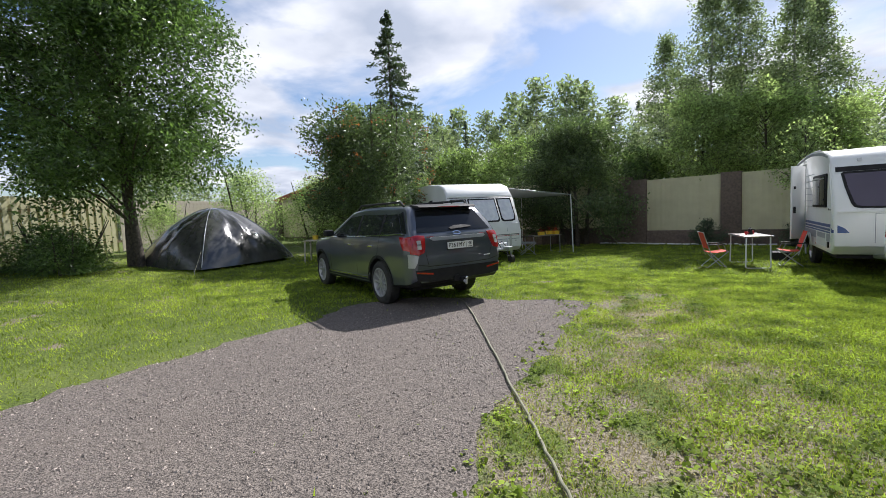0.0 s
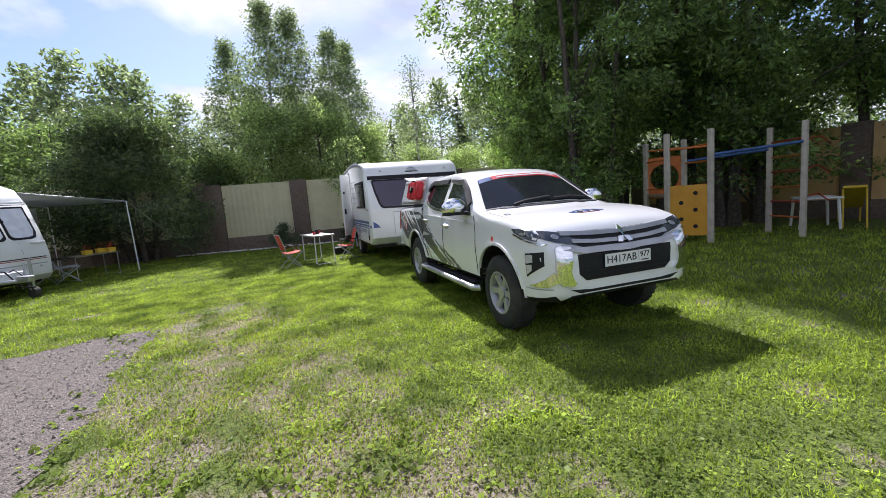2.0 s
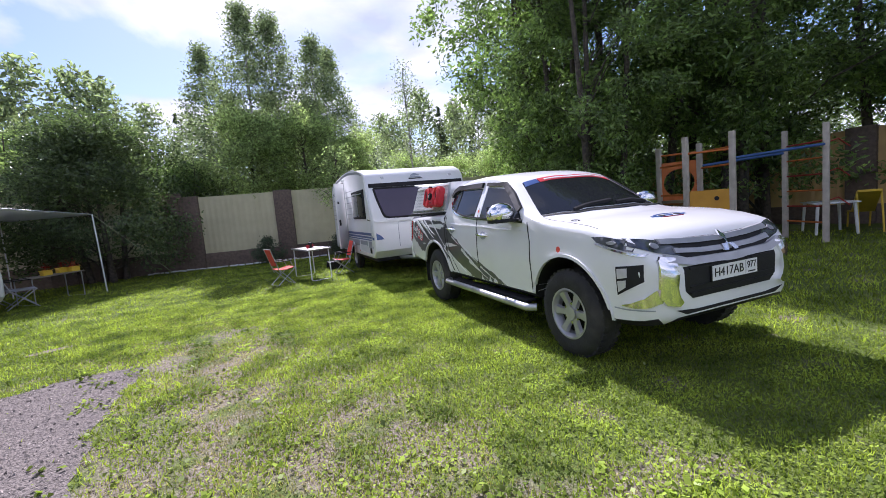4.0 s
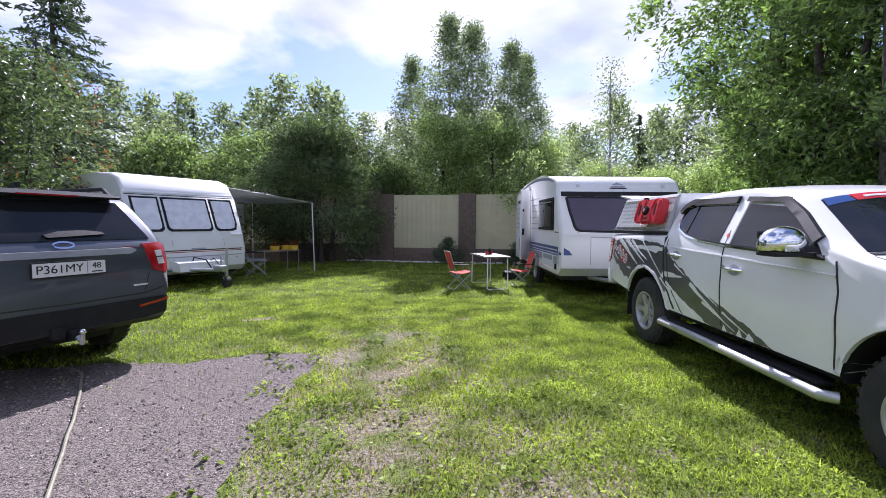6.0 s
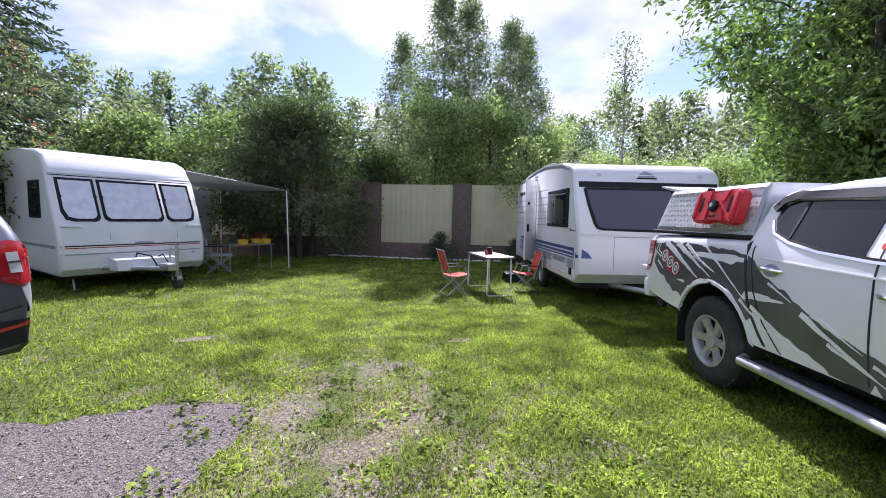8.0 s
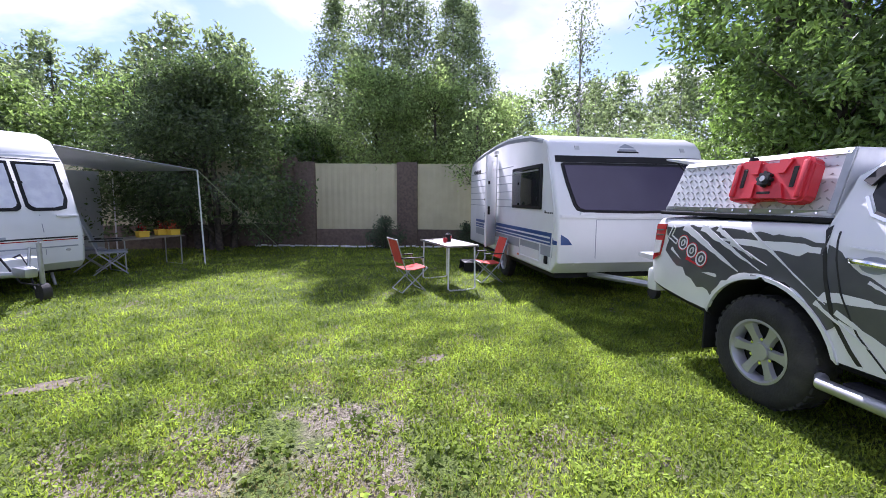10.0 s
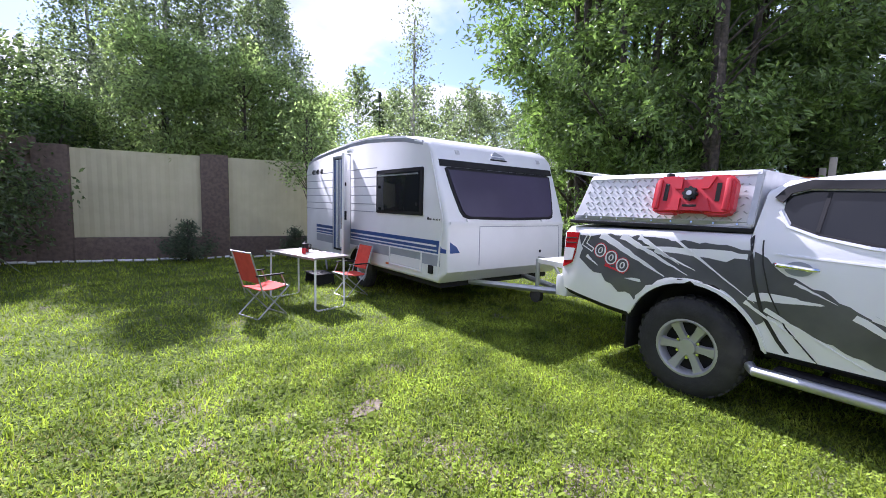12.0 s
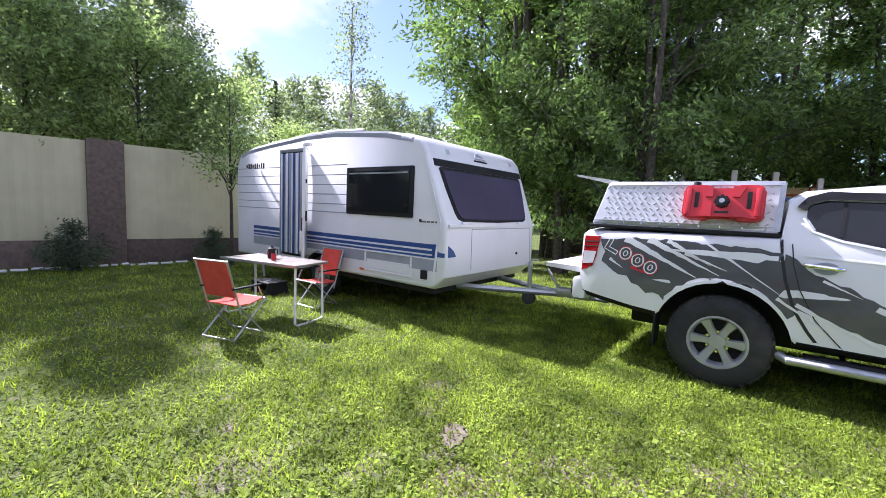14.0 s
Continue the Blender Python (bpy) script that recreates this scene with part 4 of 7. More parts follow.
def wheel(parent, x, y, r, w, rim, spokes, out, rim_mat=M_ALLOY, style="six"):
    """Wheel at hub (x, y, r); out is +1 or -1, the side that shows."""
    t = new("wheel")
    t.parent = parent
    t.location = (x, y, r)
    prof = [(rim, -w / 2 + 0.01), (rim + 0.02, -w / 2), (r * 0.86, -w / 2 + 0.004), (r * 0.96, -w / 2 + 0.03), (r, -w / 2 + 0.06), (r, w / 2 - 0.06), (r * 0.96, w / 2 - 0.03), (r * 0.86, w / 2 - 0.004), (rim + 0.02, w / 2), (rim, w / 2 - 0.01)]
    bm = bmesh.new()
    n = 44
    rings = [[bm.verts.new((q * math.cos(2 * math.pi * k / n), o, q * math.sin(2 * math.pi * k / n))) for q, o in prof] for k in range(n)]
    for k in range(n):
        a, b = rings[k], rings[(k + 1) % n]
        for i in range(len(prof) - 1):
            bm.faces.new((a[i], a[i + 1], b[i + 1], b[i]))
        bm.faces.new((a[-1], a[0], b[0], b[-1]))
    part("tyre", bm, M_RUBBER, t)
    bm = bmesh.new()
    for k in range(36):
        a0 = 2 * math.pi * (k + 0.1) / 36
        for s in (-1, 1):
            m = Matrix.Rotation(-a0, 4, "Y")
            own = box(r - 0.012, s * w * 0.16, -0.02, r + 0.004, s * (w * 0.5 - 0.035), 0.02)
            bmesh.ops.transform(own, matrix=m, verts=own.verts[:])
            join(bm, own)
    tagged(part("tread", bm, M_RUBBER, t), kind="stuff")
    o = out
    bm = bmesh.new()
    n = 36
    pr = [(rim + 0.004, w / 2 - 0.004), (rim - 0.012, w / 2 - 0.002), (rim - 0.025, w / 2 - 0.02), (rim - 0.035, w / 2 - 0.09)]
    rings = [[bm.verts.new((q * math.cos(2 * math.pi * k / n), o * z, q * math.sin(2 * math.pi * k / n))) for q, z in pr] for k in range(n)]
    for k in range(n):
        a, b = rings[k], rings[(k + 1) % n]
        for i in range(len(pr) - 1):
            bm.faces.new((a[i], a[i + 1], b[i + 1], b[i]))
    for k in range(spokes):
        a0 = 2 * math.pi * k / spokes
        ys = (w / 2 - 0.028, w / 2 - 0.05, w / 2 - 0.075)
        own = bmesh.new()
        sec = []
        for q, hw, yy in ((0.05, 0.036, w / 2 - 0.04), (rim * 0.55, 0.2 / spokes, w / 2 - 0.03), (rim * 0.8, 0.25 / spokes, w / 2 - 0.022), (rim - 0.012, 0.36 / spokes, w / 2 - 0.018)):
            sec.append([own.verts.new((q, o * (yy - d), s * hw)) for s, d in ((-1, 0.03), (-0.75, 0), (0.75, 0), (1, 0.03))])
        for u, v in zip(sec, sec[1:]):
            for i in range(3):
                own.faces.new((u[i], u[i + 1], v[i + 1], v[i]))
        bmesh.ops.transform(own, matrix=Matrix.Rotation(-a0, 4, "Y"), verts=own.verts[:])
        join(bm, own)
    part("rim", bm, rim_mat, t, "silver alloy rim")
    part("brake_disc", cyl((0, o * (w / 2 - 0.15), 0), (0, o * (w / 2 - 0.10), 0), rim - 0.03, 30), M_BLACK, t)
    bm = cyl((0, o * (w / 2 - 0.09), 0), (0, o * (w / 2 - 0.022), 0), 0.062, 20)
    part("hub_cap", bm, rim_mat, t)
    for k in range(5 if spokes == 5 else 6):
        a0 = 2 * math.pi * (k + 0.5) / 6
        part("wheel_nut", cyl((0.085 * math.cos(a0), o * (w / 2 - 0.09), 0.085 * math.sin(a0)), (0.085 * math.cos(a0), o * (w / 2 - 0.04), 0.085 * math.sin(a0)), 0.012, 6), M_CHROME, t)
    return t


def letters(parent, text, size, m, material=M_INK, name="lettering"):
    cu = bpy.data.curves.new("text", "FONT")
    cu.body, cu.size, cu.extrude, cu.align_x, cu.align_y = text, size, 0.0012, "CENTER", "CENTER"
    tmp = new("text_tmp", cu)
    me = bpy.data.meshes.new_from_object(tmp.evaluated_get(bpy.context.evaluated_depsgraph_get()))
    bpy.data.objects.remove(tmp)
    me.materials.clear(); me.materials.append(material)
    ob = new(name, me)
    ob.parent = parent
    ob.matrix_local = m
    return ob


def number_plate(parent, m, text, region):
    """Plate 0.52 x 0.112 m, its face along local +z."""
    p = new("number_plate")
    p.parent = parent
    p.matrix_local = m
    part("plate_frame", box(-0.268, -0.066, -0.012, 0.268, 0.066, -0.001, 0.004), M_BLACK, p)
    part("plate_face", box(-0.26, -0.056, 0.0, 0.26, 0.056, 0.003), M_PLATE, p)
    letters(p, text, 0.098, pose(-0.075, 0.0, 0.0045))
    letters(p, region, 0.074, pose(0.19, 0.012, 0.0045))
    part("divider", box(0.118, -0.052, 0.0035, 0.121, 0.052, 0.0045), M_INK, p)
    part("region_bar", box(0.15, -0.044, 0.0035, 0.235, -0.034, 0.0045), M_INK, p)
    return p


def paint_arches(bm, hubs, r, half):
    """Second material for the wheel wells and underside."""
    bmesh.ops.recalc_face_normals(bm, faces=bm.faces[:])
    bm.normal_update()
    for f in bm.faces:
        c = f.calc_center_median()
        if f.normal.z < -0.5 and c.z < 0.7:
            f.material_index = 1
        for hx, hz in hubs:
            if math.hypot(c.x - hx, c.z - hz) < r + 0.004 and abs(c.y) < half - 0.004:
                f.material_index = 1


# ---- white pickup with canopy ----
TRUCK_F = Vector((-0.183, -0.983, 0)).normalized()
TRUCK_AT = Vector((4.765, 6.70, 0))
TRUCK_M = Matrix.Translation(TRUCK_AT) @ Matrix.Rotation(math.atan2(TRUCK_F.y, TRUCK_F.x), 4, "Z")
TRUCK_WB = 2.965


def torn_streak(a, b, w, seed):
    """Outline of a ragged brush stroke from a to b, widest at a."""
    k = 11
    rnd = random.Random(seed)
    A, B = Vector(a), Vector(b)
    n = Vector((-(B - A).y, (B - A).x)).normalized()
    L, R = [], []
    for i in range(k + 1):
        p = A.lerp(B, i / k)
        h = w * (0.5 - 0.46 * i / k)
        L.append(tuple(p + n * h * rnd.uniform(0.55, 1.25)))
        R.append(tuple(p - n * h * rnd.uniform(0.55, 1.25)))
    return L + R[::-1]


def pickup():
    t = thing("pickup_truck", TRUCK_M, "white double-cab pickup with grey splash graphics and metal canopy", "pickup")
    WB = TRUCK_WB
    top = [(-1.22, 1.24), (-1.18, 1.27), (0.33, 1.30), (0.355, 1.30), (0.375, 1.60), (0.47, 1.675), (0.9, 1.725), (1.3, 1.735), (1.7, 1.705), (2.0, 1.645), (2.70, 1.245), (2.80, 1.205), (3.2, 1.165), (3.45, 1.12), (3.60, 1.07), (3.68, 1.015), (3.75, 0.935), (3.79, 0.87), (3.82, 0.81)]
    bot = [(-1.22, 0.62), (-0.6, 0.52), (0.4, 0.46), (2.6, 0.44), (3.4, 0.40), (3.7, 0.42), (3.78, 0.44), (3.82, 0.48)]
    wid = [(-1.22, 0.83), (-1.1, 0.875), (-0.5, 0.895), (0.45, 0.90), (2.6, 0.90), (3.3, 0.905), (3.5, 0.90), (3.62, 0.88), (3.71, 0.83), (3.78, 0.755), (3.82, 0.67)]

    def side(z):
        s = 1.0 - 0.035 * abs(z - 0.82) / 0.4
        return s - max(0, z - 1.20) * 0.42

    xs = [-1.22, -1.18, -1.0, -0.7, -0.4, -0.1, 0.2, 0.345, 0.375, 0.41, 0.48, 0.62, 0.9, 1.2, 1.5, 1.75, 1.9, 2.0, 2.1, 2.3, 2.5, 2.6, 2.7, 2.8, 3.0, 3.2, 3.4, 3.52, 3.60, 3.65, 3.70, 3.74, 3.77, 3.80, 3.82]
    bm = loft_body(xs, top, bot, wid, side, rc=0.07)
    # the windscreen bows forwards in plan
    for v in bm.verts:
        if v.co.x > 1.3 and v.co.z > 1.12:
            v.co.x -= 0.27 * (v.co.y / 0.8) ** 2 * smoothstep(1.13, 1.27, v.co.z) * smoothstep(1.3, 1.95, v.co.x) * (1 - smoothstep(2.75, 3.1, v.co.x))
    cuts = [((x, s * 1.2, 0.40), (x, s * 0.50, 0.40), 0.495) for x in (0, WB) for s in (1, -1)]
    bm = carve(bm, cuts)
    paint_arches(bm, ((0, 0.40), (WB, 0.40)), 0.495, 0.9)
    skin = Skin(bm, t)
    body = part("body", bm, M_WHITE, t, "white painted steel body")
    body.data.materials.append(M_BLACK)
    part("chassis", box(-0.8, -0.42, 0.34, 3.4, 0.42, 0.56, 0.03), M_BLACK, t)
    # wheel-arch lips
    for hx in (0, WB):
        for way in ("l", "r"):
            arc = [(hx + 0.507 * math.cos(radians(a)), 0.40 + 0.507 * math.sin(radians(a))) for a in range(-4, 187, 9)]
            skin.lay("arch_lip", strip(arc, 0.026), way, M_WHITE, off=0.016, step=0.5)
    # glass
    skin.both("rear_door_window", [(0.49, 1.47), (0.55, 1.375), (0.70, 1.32), (0.95, 1.277), (1.25, 1.252), (1.265, 1.585), (0.60, 1.60), (0.49, 1.56)], M_GLASS)
    skin.both("quarter_divider", strip([(0.69, 1.33), (0.71, 1.59)], 0.022), M_BLACK, off=0.012, step=0.2)
    skin.both("front_door_window", [(1.40, 1.245), (2.30, 1.215), (2.23, 1.29), (1.82, 1.55), (1.41, 1.59)], M_GLASS)
    skin.both("window_trim", strip([(0.47, 1.46), (0.535, 1.36), (0.70, 1.30), (0.95, 1.255), (1.3, 1.228), (2.34, 1.196)], 0.018), M_CHROME, off=0.010, step=0.2)
    skin.both("window_seal", strip([(0.545, 1.372), (0.70, 1.315), (0.95, 1.272), (1.3, 1.244), (2.32, 1.211)], 0.016), M_BLACK, off=0.009, step=0.2)
    skin.both("rear_visor", strip([(0.455, 1.53), (0.50, 1.60), (0.62, 1.635), (1.27, 1.625)], 0.06), M_BLACK, off=0.032, step=0.15, label="smoked rain visor")
    skin.both("front_visor", strip([(1.39, 1.625), (1.80, 1.60), (2.02, 1.47), (2.24, 1.31)], 0.040), M_BLACK, off=0.032, step=0.15, label="smoked rain visor")
    skin.both("pillar_trim", [(1.275, 1.24), (1.385, 1.237), (1.395, 1.61), (1.29, 1.61)], M_WHITE, off=0.006, step=0.2)
    skin.both("pillar_sticker", oval(1.335, 1.32, 0.015, 0.019, 20), M_CORAL, off=0.009, deep=0.004)
    skin.lay("windscreen", [(1.955, -0.585), (2.03, -0.3), (2.05, 0), (2.03, 0.3), (1.955, 0.585), (2.47, 0.745), (2.60, 0.45), (2.67, 0), (2.60, -0.45), (2.47, -0.745)], "t", M_GLASS, step=0.1, label="dark reflecting windscreen")
    skin.lay("sun_strip", [(1.985, -0.42), (2.055, 0), (1.965, 0.56), (2.03, 0.58), (2.115, 0), (2.055, -0.42)], "t", M_RED, off=0.010, step=0.1, deep=0.006)
    skin.lay("sun_strip_end", [(1.955, -0.575), (1.985, -0.43), (2.055, -0.43), (2.03, -0.60)], "t", M_BLUE, off=0.010, step=0.1, deep=0.006)
    skin.lay("sun_strip_bars", [(2.025, -0.36), (2.075, -0.02), (2.075, 0.02), (2.0, 0.5), (2.018, 0.5), (2.095, 0.02), (2.095, -0.02), (2.043, -0.36)], "t", M_PLATE, off=0.014, step=0.1, deep=0.004)
    skin.lay("cowl", [(2.49, 0.75), (2.62, 0.45), (2.69, 0), (2.62, -0.45), (2.49, -0.75), (2.53, -0.76), (2.67, -0.45), (2.74, 0), (2.67, 0.45), (2.53, 0.76)], "t", M_BLACK, off=0.006, step=0.1)
    skin.lay("wiper", strip([(2.60, -0.45), (2.60, 0.02)], 0.02), "t", M_BLACK, off=0.028, step=0.1)
    skin.lay("wiper", strip([(2.64, 0.05), (2.52, 0.58)], 0.02), "t", M_BLACK, off=0.028, step=0.1)
    # shut lines of doors, bed and bonnet
    for pts, w in (([(0.42, 1.26), (0.44, 1.10), (0.49, 0.92), (0.60, 0.70), (0.78, 0.50)], 0.008), ([(1.33, 1.61), (1.34, 1.2), (1.36, 0.9), (1.38, 0.48)], 0.009), ([(2.41, 1.19), (2.45, 1.0), (2.455, 0.7), (2.44, 0.47)], 0.009), ([(0.78, 0.50), (1.4, 0.485), (2.44, 0.47)], 0.008)):
        skin.both("shut_line", strip(pts, w), M_INK, off=0.005, step=0.06, deep=0.007)
    skin.both("bed_gap", strip([(0.352, 1.29), (0.365, 1.16), (0.40, 0.98), (0.47, 0.76), (0.565, 0.60), (0.66, 0.475)], 0.022), M_INK, off=0.005, step=0.06, deep=0.007)
    skin.both("rear_sill", strip([(0.50, 0.485), (1.4, 0.465), (2.44, 0.452)], 0.03), M_BLACK, off=0.006, step=0.2)
    for s in (1, -1):
        skin.lay("hood_line", strip([(2.55, s * 0.775), (2.85, s * 0.80), (3.1, s * 0.825), (3.32, s * 0.835)], 0.005), "t", M_INK, off=0.002, step=0.1, deep=0.004)
    skin.both("waist_crease", strip([(0.50, 1.175), (1.4, 1.14), (2.42, 1.10)], 0.012), M_WHITE, off=0.008, step=0.3)
    # splash graphics along the side
    splash = [(-1.03, 1.18), (-0.88, 1.205), (-0.75, 1.222), (-0.31, 1.222), (0.25, 1.198), (0.37, 1.185), (0.46, 1.14), (0.58, 1.04), (0.81, 0.945), (1.01, 0.84), (1.19, 0.765), (1.36, 0.725), (1.55, 0.655), (1.68, 0.61), (1.84, 0.55), (1.96, 0.498), (1.6, 0.50), (1.19, 0.50), (1.02, 0.57), (0.84, 0.64), (0.62, 0.72), (0.50, 0.76), (0.43, 0.66), (0.40, 0.72), (0.33, 0.81), (0.20, 0.895), (0.0, 0.935), (-0.2, 0.905), (-0.34, 0.82), (-0.42, 0.72), (-0.44, 0.675), (-0.47, 0.737), (-0.59, 0.728), (-0.66, 0.78), (-0.72, 0.80), (-0.755, 0.868), (-0.835, 0.87), (-0.95, 0.94), (-1.0, 0.987), (-0.985, 1.08)]
    skin.both("splash_graphic", rough_outline(splash, 0.045, 0.011, 8), M_DECALGREY, off=0.003, step=0.2, deep=0.005, label="torn-edged graphite grey sticker")
    strokes = (((-0.80, 1.215), (-0.20, 0.92), 0.075), ((-0.60, 1.22), (-0.03, 0.955), 0.06), ((-0.44, 1.22), (-0.10, 1.03), 0.045), ((-0.30, 1.12), (0.02, 1.0), 0.03), ((-0.14, 1.215), (0.42, 0.83), 0.026), ((0.48, 0.80), (1.0, 0.535), 0.030), ((0.36, 0.83), (0.66, 0.64), 0.028), ((0.92, 0.84), (1.42, 0.585), 0.055), ((1.0, 0.86), (1.34, 0.70), 0.035), ((1.12, 0.70), (1.55, 0.53), 0.03), ((0.62, 1.0), (0.84, 0.90), 0.022), ((-0.93, 1.01), (-0.80, 0.93), 0.03), ((1.40, 0.66), (1.75, 0.52), 0.024))
    for i, (a, b, w) in enumerate(strokes):
        skin.both("splash_streak", torn_streak(a, b, w, i), M_WHITE, off=0.006, step=0.2, deep=0.006)
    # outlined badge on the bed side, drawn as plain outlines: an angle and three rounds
    dv = Vector((0.45, -0.215)).normalized()
    up = Vector((-dv.y, dv.x))

    def on_badge(u, v):
        p = Vector((-0.965, 1.155)) + dv * u + up * v
        return (p.x, p.y)

    ell = [on_badge(u, v) for u, v in ((0.0, 0.055), (0.035, 0.055), (0.035, -0.02), (0.125, -0.02), (0.125, -0.055), (0.0, -0.055), (0.0, 0.055))]
    skin.both("badge_angle", strip(ell[:4], 0.010), M_PLATE, off=0.008, step=0.3, deep=0.007)
    skin.both("badge_angle", strip(ell[3:], 0.010), M_PLATE, off=0.008, step=0.3, deep=0.007)
    for i in range(3):
        cu = 0.195 + 0.125 * i
        for a, b, w, m, o in ((0.052, 0.056, 0.010, M_PLATE, 0.008), (0.060, 0.066, 0.006, M_RED, 0.007), (0.018, 0.026, 0.008, M_PLATE, 0.008)):
            ring = [on_badge(cu + u, v) for u, v in oval(0, 0, a, b, 18)]
            for half in (ring[:10], ring[9:] + ring[:1]):
                skin.both("badge_ring", strip(half, w), m, off=o, step=0.3, deep=0.007)
    skin.both("badge_shadow", torn_streak(on_badge(0.30, -0.085), on_badge(0.50, -0.055), 0.03, 3), M_RED, off=0.006, step=0.3, deep=0.006)
    skin.both("round_sticker", oval(2.885, 0.955, 0.025, 0.027), M_CORAL, off=0.004, deep=0.004)
    skin.lay("hood_badge", strip(oval(2.93, -0.72, 0.04, 0.03), 0.008), "t", M_INK, off=0.005, deep=0.005)
    # handles
    for x, z in ((0.52, 1.105), (1.40, 1.05)):
        for s in (1, -1):
            h = new("door_handle"); h.parent = t
            y = s * curve(wid, x) * side(z)
            part("grip", tube([(x - 0.02, y, z + 0.004), (x + 0.02, y + s * 0.035, z + 0.004), (x + 0.10, y + s * 0.042, z), (x + 0.17, y + s * 0.036, z - 0.006), (x + 0.21, y, z - 0.008)], [0.013, 0.016, 0.017, 0.016, 0.012], 8), M_CHROME, h, "chrome handle")
        # flat grey oval, the hollow's shade painted behind the handle
        skin.both("handle_dish", oval(x + 0.11, z - 0.012, 0.075, 0.047), M_GREYSTRIPE, off=0.002, deep=0.004)
    # mirrors
    for s in (1, -1):
        m = new("mirror"); m.parent = t
        m.location = (2.16, s * 0.93, 1.265)
        b = bmesh.new()
        bmesh.ops.create_uvsphere(b, u_segments=24, v_segments=14, radius=1.0, matrix=Matrix.Translation((0.0, s * 0.085, 0.025)) @ Matrix.Diagonal((0.11, 0.155, 0.115, 1)))
        for v in b.verts:
            v.co.x = max(v.co.x, -0.06)
            v.co.z = max(v.co.z, -0.03)
            v.co.y += s * 0.25 * (v.co.z - 0.02) * -0.4
        part("mirror_cap", b, M_CHROME, m, "chrome mirror cap")
        part("mirror_glass", box(-0.068, min(s * -0.035, s * 0.205), -0.025, -0.061, max(s * -0.035, s * 0.205), 0.105, 0.003), M_GLASS, m)
        part("mirror_base", box(-0.07, min(s * -0.13, s * 0.21), -0.062, 0.10, max(s * -0.13, s * 0.21), -0.031, 0.014), M_BLACK, m)
    # side steps
    for s in (1, -1):
        st = new("side_step"); st.parent = t
        part("step_tube", tube([(0.42, s * 0.86, 0.375), (0.46, s * 0.93, 0.37), (2.44, s * 0.95, 0.36), (2.49, s * 0.88, 0.36)], 0.037, 12), M_STEEL, st, "silver step tube")
        part("step_tread", box(0.56, min(s * 0.78, s * 0.90), 0.385, 2.36, max(s * 0.78, s * 0.90), 0.412, 0.008), M_BLACK, st)
        for x in (0.8, 1.5, 2.2):
            part("step_bracket", tube([(x, s * 0.5, 0.45), (x, s * 0.88, 0.37)], 0.02, 6), M_BLACK, st)
    # front end
    skin.lay("upper_grille", [(-0.60, 1.035), (0, 1.015), (0.60, 1.035), (0.56, 0.93), (0.42, 0.885), (-0.42, 0.885), (-0.56, 0.93)], "f", M_BLACK, off=0.006, step=0.08)
    for z, w, th in ((0.995, 0.62, 0.036), (0.925, 0.54, 0.032)):
        skin.lay("grille_bar", strip([(-w, z + 0.025), (-0.3, z + 0.004), (0, z - 0.004), (0.3, z + 0.004), (w, z + 0.025)], th), "f", M_ALLOY, off=0.020, step=0.08, label="satin silver grille bar")
    skin.lay("grille_frame", strip([(-0.66, 0.905), (-0.45, 0.865), (0, 0.855), (0.45, 0.865), (0.66, 0.905)], 0.05), "f", M_ALLOY, off=0.022, step=0.08, label="satin silver grille frame")
    for a in (90, 210, 330):
        c, s0 = math.cos(radians(a)), math.sin(radians(a))
        skin.lay("front_emblem", [(0.0, 0.945), (0.055 * c - 0.028 * s0, 0.945 + 0.055 * s0 + 0.028 * c), (0.095 * c, 0.945 + 0.095 * s0), (0.055 * c + 0.028 * s0, 0.945 + 0.055 * s0 - 0.028 * c)], "f", M_CHROME, off=0.036, step=0.1, deep=0.014)
    skin.lay("air_intake", [(-0.53, 0.835), (0.53, 0.835), (0.52, 0.66), (0.45, 0.60), (-0.45, 0.60), (-0.52, 0.66)], "f", M_BLACK, off=0.006, step=0.08)
    for z in (0.64, 0.685, 0.82):
        skin.lay("intake_bar", strip([(-0.48, z), (0.48, z)], 0.012), "f", M_BLACK, off=0.016, step=0.1)
    skin.lay("lower_intake", [(-0.62, 0.535), (-0.40, 0.515), (0.40, 0.515), (0.62, 0.535), (0.52, 0.492), (-0.52, 0.492)], "f", M_BLACK, off=0.005, step=0.08)
    part("skid_plate", prism([(3.42, 0.40), (3.77, 0.445), (3.79, 0.47), (3.74, 0.475), (3.42, 0.45)], -0.55, 0.55), M_STEEL, t, "satin silver skid plate")
    for s in (1, -1):
        fl = (lambda p: p) if s > 0 else mirror
        way = "l" if s > 0 else "r"
        skin.lay("headlight", fl([(0.46, 0.945), (0.60, 1.03), (0.72, 1.052), (0.84, 1.068), (0.85, 1.01), (0.70, 0.955), (0.52, 0.915)]), "f", M_HEADLAMP, off=0.008, step=0.06, label="dark clear headlight")
        skin.lay("headlight_wing", [(3.30, 1.078), (3.42, 1.082), (3.58, 1.06), (3.70, 1.02), (3.72, 0.962), (3.5, 1.005), (3.36, 1.036)], way, M_HEADLAMP, off=0.008, step=0.06)
        skin.lay("lamp_bowl", fl(oval(0.68, 1.0, 0.034, 0.02)), "f", M_ALLOY, off=0.013, step=0.08, deep=0.006)
        skin.lay("lamp_bowl", oval(3.50, 1.038, 0.045, 0.012), way, M_ALLOY, off=0.013, step=0.08, deep=0.006)
        skin.lay("headlight_brow", strip([(3.34, 1.028), (3.5, 0.99), (3.72, 0.945)], 0.014), way, M_CHROME, off=0.012, step=0.08)
